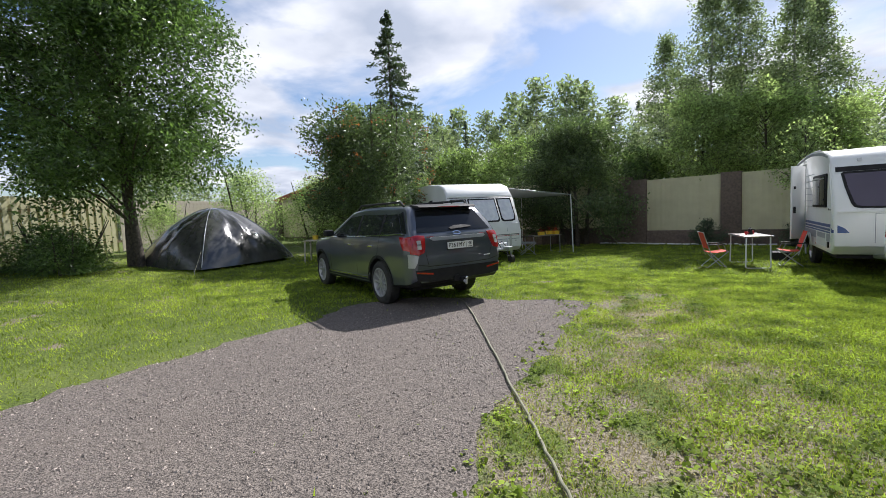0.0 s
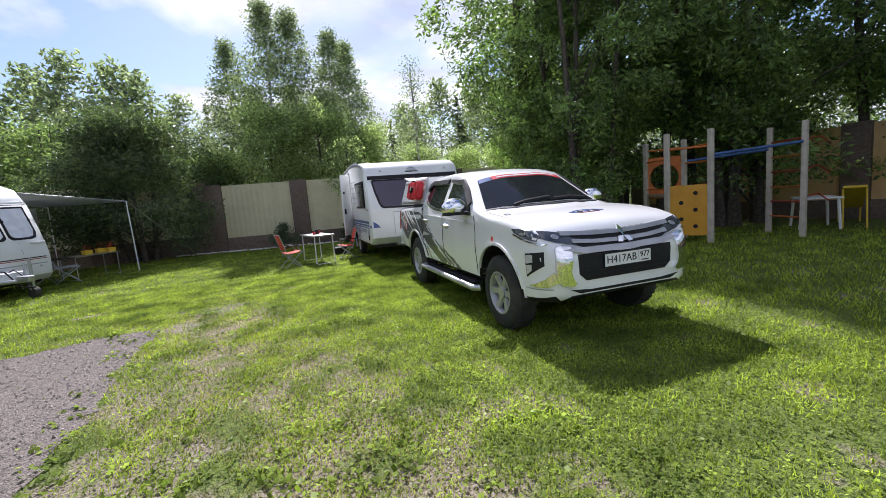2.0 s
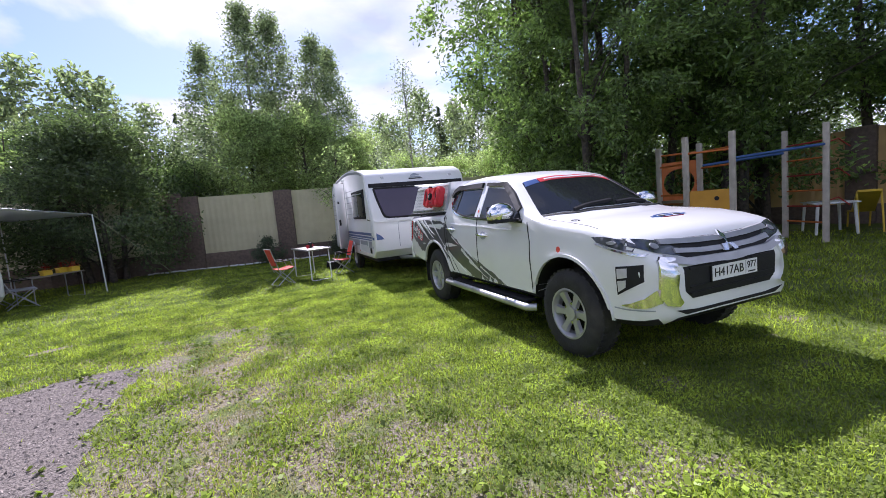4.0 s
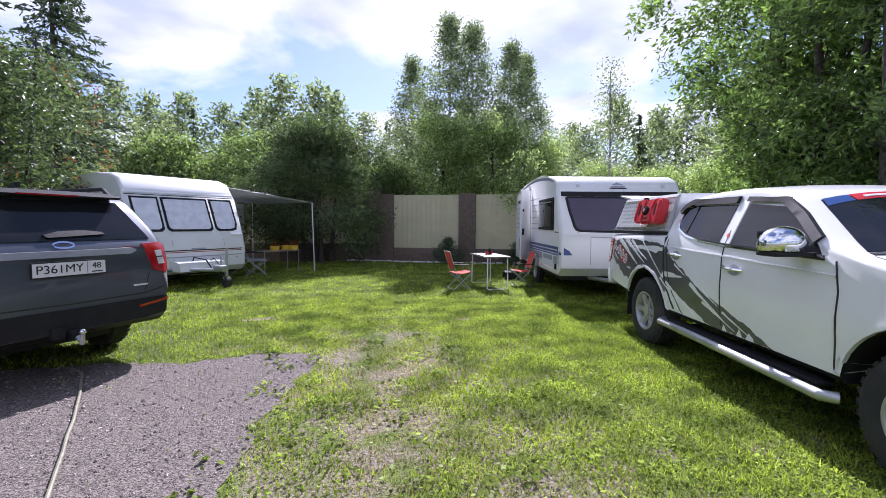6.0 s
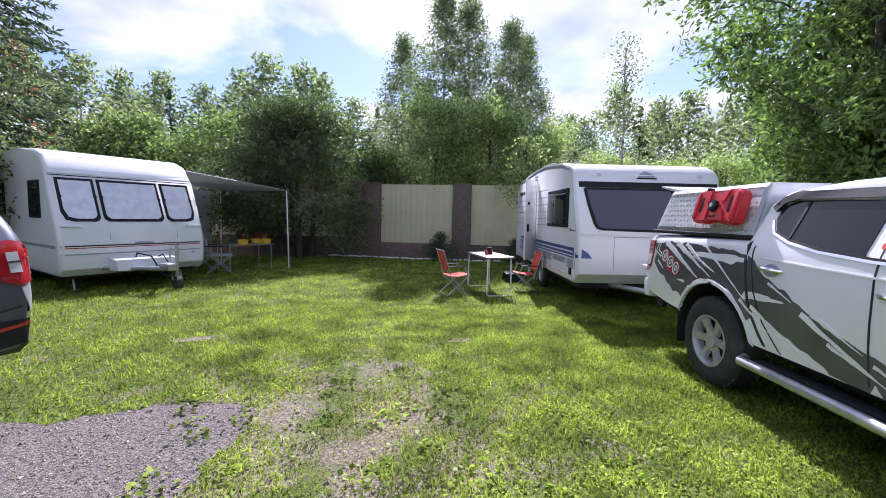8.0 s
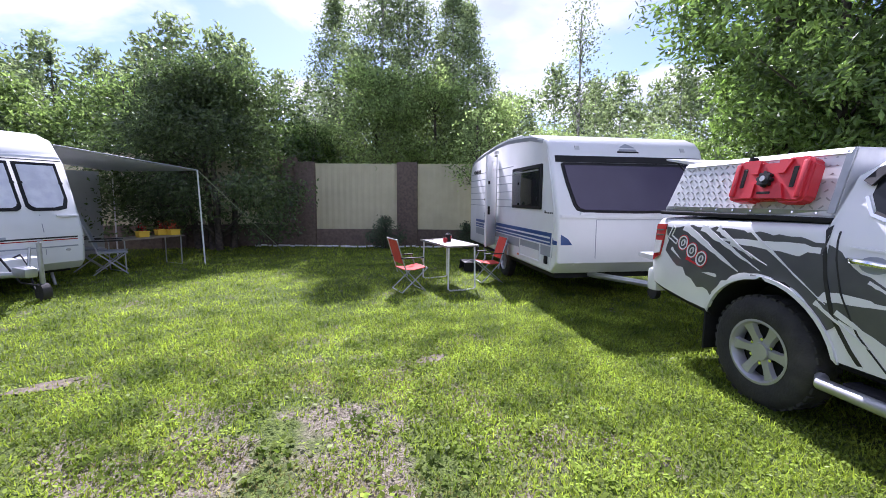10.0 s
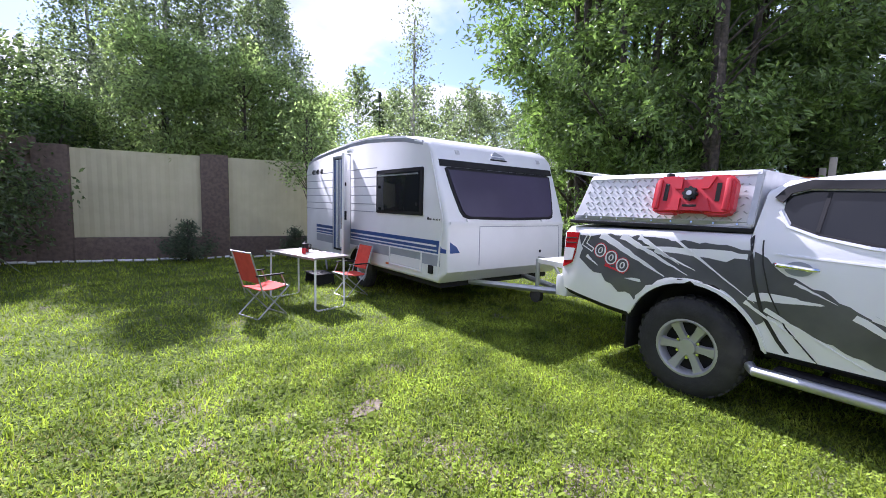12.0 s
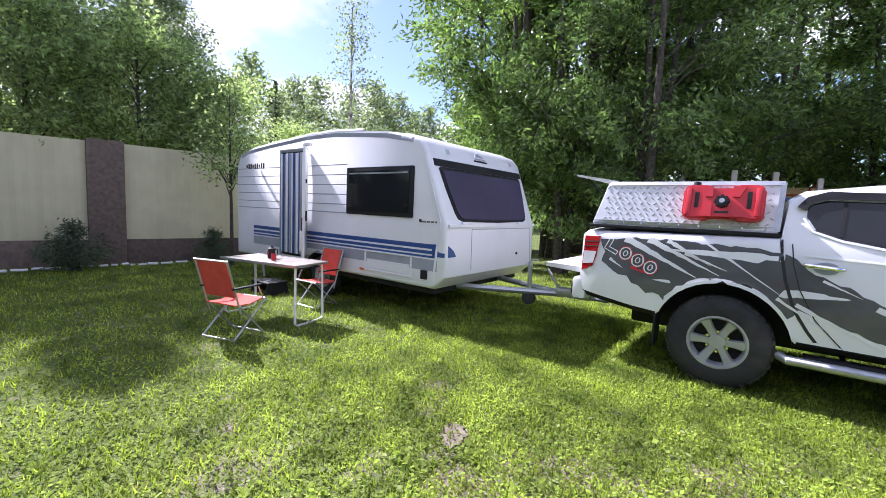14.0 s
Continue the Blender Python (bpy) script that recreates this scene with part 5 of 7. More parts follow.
        skin.lay("fog_recess", [(3.54, 0.865), (3.72, 0.885), (3.72, 0.76), (3.65, 0.715), (3.54, 0.65)], way, M_BLACK, off=0.005, step=0.06)
        skin.lay("fog_lamp", [(3.553, 0.85), (3.625, 0.858), (3.625, 0.79), (3.553, 0.775)], way, M_CLEAR, off=0.011, step=0.08)
        skin.lay("indicator", [(3.553, 0.76), (3.615, 0.77), (3.61, 0.715), (3.553, 0.675)], way, M_CLEAR, off=0.011, step=0.08)
        skin.lay("chrome_blade", fl([(0.58, 0.905), (0.70, 0.925), (0.735, 0.90), (0.735, 0.64), (0.70, 0.585), (0.60, 0.565), (0.565, 0.59), (0.60, 0.64), (0.615, 0.70)]), "f", M_CHROME, off=0.022, step=0.05, label="chrome front blade")
        skin.lay("chrome_blade_foot", [(3.56, 0.578), (3.64, 0.60), (3.72, 0.64), (3.775, 0.70), (3.785, 0.60), (3.74, 0.57), (3.66, 0.562)], way, M_CHROME, off=0.016, step=0.05)
        skin.lay("bumper_step", strip([(3.40, 0.555), (3.60, 0.545), (3.76, 0.545)], 0.01), way, M_GREYSTRIPE, off=0.004, step=0.1, deep=0.005)
    number_plate(t, Matrix(((0, 0, 1, 3.842), (1, 0, 0, 0), (0, 1, 0, 0.755), (0, 0, 0, 1))), "H417AB", "977")
    skin.lay("hood_sticker", strip(oval(3.28, 0.0, 0.05, 0.17), 0.012), "t", M_BLUE, off=0.004, deep=0.004)
    for i, (y, w) in enumerate(((-0.17, 0.07), (-0.08, 0.06), (0.0, 0.08), (0.1, 0.05), (0.17, 0.07))):
        skin.lay("hood_sticker_bar", [(3.27, y - w / 2), (3.27, y + w / 2), (3.295, y + w / 2), (3.295, y - w / 2)], "t", M_INK if i % 2 else M_BLUE, off=0.004, deep=0.004)
    skin.lay("hood_sticker_bar", [(3.325, -0.12), (3.325, 0.12), (3.337, 0.12), (3.337, -0.12)], "t", M_REDLAMP, off=0.004, deep=0.004)
    # rear end
    for s, way in ((1, "l"), (-1, "r")):
        skin.lay("tail_light", [(-1.19, 1.21), (-1.035, 1.215), (-1.06, 1.02), (-1.09, 0.92), (-1.20, 0.865)], way, M_REDLAMP, off=0.016, step=0.06, label="red tail light")
        skin.lay("reversing_lens", [(-1.185, 1.06), (-1.062, 1.065), (-1.085, 0.95), (-1.19, 0.93)], way, M_CLEAR, off=0.021, step=0.06)
        for z in (1.11, 1.155):
            skin.lay("lamp_rib", strip([(-1.185, z), (-1.05, z + 0.008)], 0.010), way, M_RUBBER, off=0.019, step=0.1, deep=0.006)
        part("mud_flap", box(-0.505, s * 0.62 if s > 0 else -0.87, 0.24, -0.49, 0.87 if s > 0 else -0.62, 0.62, 0.004), M_BLACK, t)
    part("rear_bumper", box(-1.30, -0.83, 0.56, -1.16, 0.83, 0.78, 0.035), M_WHITE, t)
    part("bumper_pad", box(-1.315, -0.80, 0.60, -1.301, 0.80, 0.70, 0.005), M_BLACK, t)
    tg = prism([(-1.24, 0.81), (-1.66, 0.84), (-1.66, 0.88), (-1.24, 0.87)], -0.68, 0.68)
    part("tailgate", tg, M_CHECKER, t, "lowered tailgate with metal liner")
    part("tow_ball", tube([(-1.15, 0, 0.42), (-1.46, 0, 0.42), (-1.48, 0, 0.50)], 0.028, 8), M_STEEL, t)
    # canopy of chequer plate
    cp = new("canopy"); cp.parent = t
    b = bmesh.new()
    lo = [(-1.15, 0.80), (0.335, 0.80), (0.335, -0.80), (-1.15, -0.80)]
    hi = [(-1.04, 0.69), (0.35, 0.70), (0.35, -0.70), (-1.04, -0.69)]
    vl = [b.verts.new((x, y, 1.335)) for x, y in lo]
    vh = [b.verts.new((x, y, 1.755)) for x, y in hi]
    for i in range(4):
        b.faces.new((vl[i], vl[(i + 1) % 4], vh[(i + 1) % 4], vh[i]))
    b.faces.new(vh); b.faces.new(vl[::-1])
    bmesh.ops.bevel(b, geom=b.edges[:], offset=0.012, segments=2, affect="EDGES")
    cskin = Skin(b, cp)
    part("shell", b, M_CHECKER, cp, "aluminium chequer-plate canopy shell")
    part("base_rail", box(-1.17, -0.825, 1.303, 0.345, 0.825, 1.335, 0.008), M_BLACK, cp)
    for pts in ([(-1.135, 1.36), (0.325, 1.36)], [(-1.04, 1.735), (0.335, 1.735)], [(-1.13, 1.36), (-1.035, 1.735)], [(0.315, 1.36), (0.328, 1.735)]):
        cskin.both("canopy_edge", strip(pts, 0.034), M_STEEL, off=0.012, step=0.5)
    for i in range(9):
        cskin.both("rivet", oval(-1.0 + 0.155 * i, 1.36, 0.007, 0.007, 8), M_CHROME, off=0.016, step=0.5, deep=0.006)
    part("rear_flap", prism([(-1.02, 1.745), (-1.40, 1.82), (-1.41, 1.84), (-1.02, 1.775)], -0.62, 0.62), M_CHECKER, cp, "raised canopy flap")
    for y in (-0.58, 0.58):
        part("gas_strut", tube([(-1.06, y, 1.60), (-1.30, y, 1.795)], 0.009, 6), M_BLACK, cp)
    bm2 = bmesh.new()
    for ix in range(23):
        for iz in range(7):
            x, z = -1.03 + ix * 0.058 + 0.029 * (iz % 2), 1.395 + iz * 0.050
            for s in (-1, 1):
                y = s * (0.80 - (z - 1.335) / 0.42 * 0.105)
                a = 38 if (ix + iz) % 2 else -38
                own = box(-0.016, -0.003, -0.0045, 0.016, 0.003, 0.0045)
                bmesh.ops.transform(own, matrix=Matrix.Translation((x, y, z)) @ Matrix.Rotation(radians(a), 4, "Y"), verts=own.verts[:])
                join(bm2, own)
    part("tread_pattern", bm2, M_STEEL, cp)["kind"] = "stuff"
    # wheels
    for x in (0, WB):
        for s in (1, -1):
            wheel(t, x, s * 0.765, 0.39, 0.25, 0.222, 6, s)
    return t


def fuel_can():
    """Red flat jerry can bolted to the canopy's side."""
    t = thing("fuel_can", TRUCK_M @ pose(-0.065, -0.765, 1.55, -14, 0, 0), "red plastic fuel can strapped to the canopy side", "fuel can")
    b = prism([(-0.29, -0.12), (-0.25, -0.15), (-0.1, -0.15), (-0.07, -0.11), (0.07, -0.11), (0.1, -0.15), (0.25, -0.15), (0.29, -0.12), (0.29, 0.11), (0.25, 0.15), (0.1, 0.15), (0.07, 0.10), (-0.07, 0.10), (-0.1, 0.15), (-0.25, 0.15), (-0.29, 0.11)], -0.10, 0.0)
    bmesh.ops.bevel(b, geom=b.edges[:], offset=0.016, segments=3, affect="EDGES")
    part("can_body", b, M_RED, t)
    for s in (-1, 1):
        # dark pads here and at the waist paint the shade inside the slots
        part("grip_recess", box(s * 0.185 - 0.016, -0.104, -0.055, s * 0.185 + 0.016, -0.094, 0.085, 0.008), M_RUBBER, t, "dark grip slot")
        part("rib", box(s * 0.245 - 0.02, -0.114, -0.12, s * 0.245 + 0.02, -0.09, 0.12, 0.01), M_RED, t)
        part("shoulder", prism([(s * 0.07, -0.13), (s * 0.16, -0.13), (s * 0.12, -0.03), (s * 0.07, -0.03)], -0.116, -0.095), M_RED, t)
        part("shoulder", prism([(s * 0.07, 0.13), (s * 0.16, 0.13), (s * 0.12, 0.04), (s * 0.07, 0.04)], -0.116, -0.095), M_RED, t)
    part("waist_slot", box(-0.05, -0.104, -0.098, 0.05, -0.094, -0.08, 0.004), M_RUBBER, t)
    kb = cyl((0, -0.10, 0), (0, -0.135, 0), 0.04, 16)
    for i in range(8):
        a = 2 * math.pi * i / 8
        own = cyl((0.04 * math.cos(a), -0.102, 0.04 * math.sin(a)), (0.04 * math.cos(a), -0.132, 0.04 * math.sin(a)), 0.015, 8)
        join(kb, own)
    part("clamp_knob", kb, M_BLACK, t, "black star clamp knob")
    part("knob_cap", cyl((0, -0.135, 0), (0, -0.142, 0), 0.02, 12), M_STEEL, t)
    part("filler_cap", cyl((-0.2, -0.05, 0.15), (-0.2, -0.05, 0.18), 0.03, 14), M_BLACK, t)


pickup()
fuel_can()

# ---- grey family SUV ----
SUV_M = pose(-2.80, 7.16, 0.0, 0, 0, 146.0)


def suv():
    t = thing("family_suv", SUV_M, "dark graphite grey seven-seat SUV parked on the gravel", "car")
    top = [(-1.12, 0.98), (-1.07, 1.14), (-0.98, 1.27), (-0.72, 1.60), (-0.6, 1.665), (0.2, 1.70), (1.0, 1.70), (1.5, 1.65), (2.42, 1.19), (2.55, 1.14), (3.2, 1.10), (3.6, 1.03), (3.85, 0.92), (3.93, 0.78)]
    bot = [(-1.12, 0.46), (-0.95, 0.38), (-0.5, 0.34), (0.5, 0.30), (2.5, 0.28), (3.5, 0.30), (3.93, 0.42)]
    wid = [(-1.12, 0.83), (-1.05, 0.885), (-0.9, 0.935), (-0.5, 0.955), (2.6, 0.955), (3.3, 0.945), (3.6, 0.88), (3.85, 0.74), (3.93, 0.6)]

    def side(z):
        return 1.0 - 0.03 * abs(z - 0.8) / 0.4 - max(0, z - 1.14) * 0.40

    xs = [-1.12, -1.10, -1.07, -1.03, -0.98, -0.9, -0.8, -0.72, -0.66, -0.6, -0.4, -0.1, 0.2, 0.6, 1.0, 1.3, 1.5, 1.7, 2.0, 2.3, 2.42, 2.55, 2.8, 3.2, 3.45, 3.6, 3.75, 3.85, 3.93]
    bm = loft_body(xs, top, bot, wid, side)
    bm = carve(bm, [((x, s * 1.3, 0.38), (x, s * 0.6, 0.38), 0.43) for x in (0, 3.02) for s in (1, -1)])
    paint_arches(bm, ((0, 0.38), (3.02, 0.38)), 0.43, 0.98)
    skin = Skin(bm, t)
    body = part("body", bm, M_GREYCAR, t, "dark grey painted body")
    body.data.materials.append(M_BLACK)
    part("underside", box(-0.55, -0.6, 0.24, 3.6, 0.6, 0.34, 0.02), M_BLACK, t)
    for hx in (0, 3.02):
        for way in ("l", "r"):
            arc = [(hx + 0.455 * math.cos(radians(a)), 0.38 + 0.455 * math.sin(radians(a))) for a in range(-8, 189, 9)]
            skin.lay("arch_lip", strip(arc, 0.05), way, M_BLACK, off=0.014, step=0.5)
    skin.both("sill", [(0.45, 0.40), (2.58, 0.38), (2.58, 0.29), (0.45, 0.31)], M_BLACK, off=0.012, step=0.4)
    skin.both("sill_trim", strip([(0.5, 0.43), (2.56, 0.41)], 0.02), M_CHROME, off=0.014, step=0.4)
    # glass
    skin.both("quarter_window", [(-0.74, 1.25), (-0.05, 1.215), (-0.05, 1.55), (-0.45, 1.55)], M_GLASS)
    skin.both("rear_door_window", [(0.02, 1.21), (0.92, 1.19), (0.92, 1.57), (0.06, 1.56)], M_GLASS)
    skin.both("front_door_window", [(1.0, 1.19), (2.25, 1.17), (1.55, 1.53), (1.0, 1.57)], M_GLASS)
    skin.both("window_trim", strip([(-0.78, 1.225), (0.9, 1.175), (2.3, 1.15)], 0.02), M_CHROME, off=0.01, step=0.4)
    skin.lay("windscreen", [(1.58, -0.62), (1.58, 0.62), (2.36, 0.78), (2.40, 0.0), (2.36, -0.78)], "t", M_GLASS)
    skin.lay("rear_window", [(-0.74, 1.24), (0.74, 1.24), (0.66, 1.43), (0.59, 1.595), (-0.59, 1.595), (-0.66, 1.43)], "b", M_GLASS, off=0.01, step=0.08, label="dark tinted rear window")
    skin.lay("rear_wiper", [(-0.34, 1.285), (0.10, 1.262), (0.12, 1.285), (0.0, 1.315), (-0.18, 1.322), (-0.32, 1.305)], "b", M_BLACK, off=0.03, step=0.1)
    skin.both("pillar_panel", [(-0.90, 1.235), (-0.76, 1.25), (-0.47, 1.555), (-0.60, 1.585)], M_GLASS, off=0.007, step=0.1)
    skin.both("beltline_seal", strip([(-0.86, 1.215), (0.9, 1.165), (2.3, 1.14)], 0.012), M_BLACK, off=0.009, step=0.3)
    skin.both("window_post", strip([(0.97, 1.18), (0.97, 1.575)], 0.075), M_BLACK, off=0.009, step=0.2)
    skin.both("window_post", strip([(-0.015, 1.205), (0.0, 1.56)], 0.06), M_BLACK, off=0.009, step=0.2)
    skin.lay("roof_panel", [(0.0, -0.5), (0.0, 0.5), (1.35, 0.5), (1.35, -0.5)], "t", M_GLASS, off=0.006, step=0.2, label="dark glass roof panel")
    sp = prism([(-0.55, 1.70), (-0.82, 1.665), (-0.86, 1.645), (-0.82, 1.625), (-0.55, 1.65)], -0.58, 0.58)
    part("spoiler", sp, M_BLACK, t)
    part("brake_lamp", box(-0.868, -0.22, 1.638, -0.85, 0.22, 1.65), M_REDLAMP, t)
    for s in (1, -1):
        part("roof_rail", tube([(-0.5, s * 0.66, 1.68), (-0.4, s * 0.665, 1.75), (1.2, s * 0.66, 1.76), (1.4, s * 0.64, 1.68)], 0.02, 8), M_BLACK, t)
        part("mirror", box(2.02, s * 0.96 if s > 0 else -1.16, 1.17, 2.2, 1.16 if s > 0 else -0.96, 1.30, 0.05), M_BLACK, t)
    part("roof_antenna", prism([(-0.35, 1.72), (-0.2, 1.72), (-0.34, 1.77)], -0.02, 0.02), M_BLACK, t)
    # shut lines and handles
    for pts in ([(-0.02, 1.57), (-0.02, 1.15), (0.05, 0.85), (0.45, 0.6), (0.5, 0.45)], [(0.96, 1.58), (0.96, 0.9), (0.98, 0.45)], [(2.32, 1.15), (2.4, 0.9), (2.42, 0.44)]):
        skin.both("shut_line", strip(pts, 0.010), M_INK, off=0.0025, step=0.3, deep=0.004)
    for x in (0.2, 1.15):
        for s in (1, -1):
            part("door_handle", box(x, s * 0.94 - 0.02, 1.0, x + 0.2, s * 0.94 + 0.035, 1.03, 0.01), M_CHROME, t, "chrome handle")
    # rear
    for s in (1, -1):
        fl = (lambda p: p) if s > 0 else mirror
        way = "l" if s > 0 else "r"
        skin.lay("tail_light", fl([(0.64, 1.19), (0.78, 1.20), (0.88, 1.18), (0.88, 0.92), (0.80, 0.90), (0.70, 0.93), (0.67, 1.02)]), "b", M_REDLAMP, off=0.02, step=0.06, label="red tail light with clear core")
        skin.lay("tail_core", fl([(0.735, 1.12), (0.80, 1.125), (0.805, 0.985), (0.745, 0.985)]), "b", M_CLEAR, off=0.026, step=0.08)
        skin.lay("tail_wing", [(-1.06, 1.17), (-0.74, 1.18), (-0.80, 1.08), (-0.88, 0.98), (-1.07, 0.95)], way, M_REDLAMP, off=0.015, step=0.06)
        skin.lay("corner_vane", fl([(0.80, 0.885), (0.90, 0.915), (0.90, 0.70), (0.85, 0.70)]), "b", M_ALLOY, off=0.012, step=0.06, label="pale grey bumper corner")
        skin.lay("tail_divider", fl(strip([(0.735, 1.055), (0.805, 1.058)], 0.012)), "b", M_RUBBER, off=0.03, step=0.08, deep=0.006)
        skin.lay("reflector", fl([(0.55, 0.60), (0.83, 0.64), (0.83, 0.615), (0.55, 0.575)]), "b", M_REDLAMP, off=0.02, step=0.1)
        skin.lay("bumper_crease", fl(strip([(0.0, 0.70), (0.6, 0.71), (0.86, 0.76)], 0.012)), "b", M_INK, off=0.003, step=0.2, deep=0.004)
        skin.lay("hatch_line", fl(strip([(0.66, 1.19), (0.685, 1.0), (0.62, 0.74)], 0.010)), "b", M_INK, off=0.003, step=0.2, deep=0.004)
    skin.lay("chrome_bar", [(-0.52, 1.155), (0.52, 1.155), (0.56, 1.13), (0.50, 1.10), (-0.50, 1.10), (-0.56, 1.13)], "b", M_ALLOY, off=0.035, step=0.1)
    skin.lay("rear_emblem", strip(oval(0, 1.205, 0.075, 0.026), 0.014), "b", M_CHROME, off=0.01)
    skin.lay("model_badge", [(-0.64, 0.79), (-0.51, 0.79), (-0.51, 0.805), (-0.64, 0.805)], "b", M_PLATE, off=0.006)
    skin.lay("lower_bumper", [(-0.84, 0.66), (0.84, 0.66), (0.82, 0.50), (0.6, 0.465), (-0.6, 0.465), (-0.82, 0.50)], "b", M_BLACK, off=0.014, step=0.1)
    number_plate(t, Matrix(((0, 0, -1, -1.145), (-1, 0, 0, 0), (0, 1, 0, 1.01), (0, 0, 0, 1))), "P361MY", "48")
    h = new("tow_hitch"); h.parent = t
    part("hitch_bar", box(-1.2, -0.04, 0.40, -0.5, 0.04, 0.48, 0.01), M_BLACK, h)
    part("hitch_socket", box(-1.16, 0.06, 0.42, -1.10, 0.16, 0.52, 0.012), M_BLACK, h)
    part("hitch_ball", tube([(-1.2, 0, 0.42), (-1.26, 0, 0.38), (-1.27, 0, 0.46)], [0.022, 0.022, 0.018], 8), M_STEEL, h)
    b = bmesh.new()
    bmesh.ops.create_uvsphere(b, u_segments=14, v_segments=10, radius=0.027, matrix=Matrix.Translation((-1.27, 0, 0.475)))
    part("ball", b, M_CHROME, h)
    for x in (0, 3.02):
        for s in (1, -1):
            wheel(t, x, s * 0.83, 0.38, 0.24, 0.255, 10, s)
    return t


suv()


# ---- caravans ----
def rounded(profile, y0, y1, bev):
    bm = prism(profile, y0, y1)
    ed = [e for e in bm.edges if abs(e.verts[0].co.y - e.verts[1].co.y) < 1e-5]
    bmesh.ops.bevel(bm, geom=ed, offset=bev, segments=4, affect="EDGES", profile=0.5)
    return bm


def plain_wheel(parent, x, y, r=0.31, out=-1):
    wheel(parent, x, y, r, 0.17, 0.18, 8, out, M_STEEL)


C2_U = Vector((0.19, 0.982, 0)).normalized()
C2_M = Matrix.Translation((4.36, 10.7, 0)) @ Matrix.Rotation(math.atan2(-C2_U.y, -C2_U.x), 4, "Z")


def caravan_blue():
    """Local x forward from a point on the near side; the near side is y = 0 and the body lies towards +y."""
    t = thing("touring_caravan", C2_M, "white touring caravan with blue side stripes and open door", "caravan", group="caravans")
    W = 2.3
    prof = [(0.96, 0.44), (1.14, 0.60), (1.13, 1.22), (0.80, 2.14), (0.69, 2.25), (0.48, 2.33), (0.1, 2.38), (-0.5, 2.43), (-1.0, 2.46), (-1.6, 2.455), (-2.6, 2.39), (-3.4, 2.32), (-3.68, 2.24), (-3.80, 2.05), (-3.80, 0.44)]
    bm = rounded(prof, 0.0, W, 0.05)
    bm = carve(bm, [((-1.28, -0.3, 0.31), (-1.28, 0.28, 0.31), 0.37), ((-1.28, W - 0.28, 0.31), (-1.28, W + 0.3, 0.31), 0.37)])
    paint_arches_c = [f for f in bm.faces if math.hypot(f.calc_center_median().x + 1.28, f.calc_center_median().z - 0.31) < 0.372 and 0.004 < f.calc_center_median().y < W - 0.004]
    for f in paint_arches_c:
        f.material_index = 1
    skin = Skin(bm, t)
    body = part("body", bm, M_CARAVAN, t, "white ribbed aluminium caravan body")
    body.data.materials.append(M_BLACK)
    part("floor_pan", box(-3.7, 0.1, 0.36, 0.9, W - 0.1, 0.44), M_BLACK, t)
    # seams along the near side
    for z in (1.30, 1.42, 1.56, 1.70, 1.84, 1.98):
        for a, b in ((-3.74, -2.36), (-1.58, -0.66), (0.64, 1.13 - max(0, z - 1.22) * 0.36)):
            skin.lay("side_seam", strip([(a, z), (b, z)], 0.012), "r", M_GREYSTRIPE, off=0.004, step=2, deep=0.006)
    # stripes
    for z0, z1, m in ((0.93, 0.985, M_BLUE), (0.865, 0.905, M_BLUE), (0.82, 0.845, M_BLUE), (0.66, 0.80, M_GREYSTRIPE)):
        for a, b in ((-3.78, -2.33), (-1.60, 1.02)):
            skin.lay("side_stripe", [(a, z0), (b, z0), (b, z1), (a, z1)], "r", m, off=0.003, step=3, deep=0.005)
    skin.lay("stripe_head", [(0.95, 0.84), (1.12, 0.84), (1.12, 0.89), (1.04, 0.90), (1.0, 0.99), (0.93, 0.985)], "r", M_BLUE, off=0.006, deep=0.006)
    for z, w in ((2.30, 0.03),):
        skin.lay("roof_seam", strip([(0.58, 2.24), (0.1, 2.325), (-0.5, 2.375), (-1.0, 2.405), (-1.6, 2.40), (-2.6, 2.335), (-3.4, 2.265), (-3.62, 2.20)], 0.055), "r", M_GREYSTRIPE, off=0.006, step=0.8)
    skin.lay("front_seam", strip([(0.97, 0.5), (1.05, 1.25), (0.75, 2.1), (0.6, 2.28)], 0.03), "r", M_CARAVAN, off=0.012, step=0.5)
    # side window
    wn = new("side_window"); wn.parent = t
    part("window_frame", box(-0.64, -0.028, 1.29, 0.62, 0.004, 1.93, 0.02), M_BLACK, wn)
    part("pane", box(-0.58, -0.038, 1.34, 0.56, -0.03, 1.88, 0.003), M_GLASS, wn)
    part("window_rail", box(-0.56, -0.046, 1.835, 0.54, -0.039, 1.855), M_STEEL, wn)
    part("window_latch", box(0.50, -0.05, 1.42, 0.54, -0.039, 1.46, 0.005), M_BLACK, wn)
    # open doorway with striped curtain
    dr = new("doorway"); dr.parent = t
    part("door_frame", join(box(-2.34, -0.02, 0.55, -2.29, 0.02, 2.26, 0.004), join(box(-1.64, -0.02, 0.55, -1.59, 0.02, 2.26, 0.004), box(-2.29, -0.02, 2.21, -1.64, 0.02, 2.26, 0.004))), M_STEEL, dr)
    part("door_shadow", box(-2.29, -0.008, 0.56, -1.64, 0.004, 2.21), M_BLACK, dr)
    for i in range(13):
        x = -2.28 + i * 0.0485
        mcur = M_BLUE if i % 3 == 1 else (M_GREYSTRIPE if i % 3 == 2 else M_CARAVAN)
        part("curtain_strip", box(x, -0.03 - 0.008 * (i % 2), 0.60, x + 0.047, -0.018 - 0.008 * (i % 2), 2.19, 0.004), mcur, dr, "hanging ribbon of the striped door curtain")
    lf = new("door_leaf"); lf.parent = t
    lf.location = (-1.57, -0.03, 0)
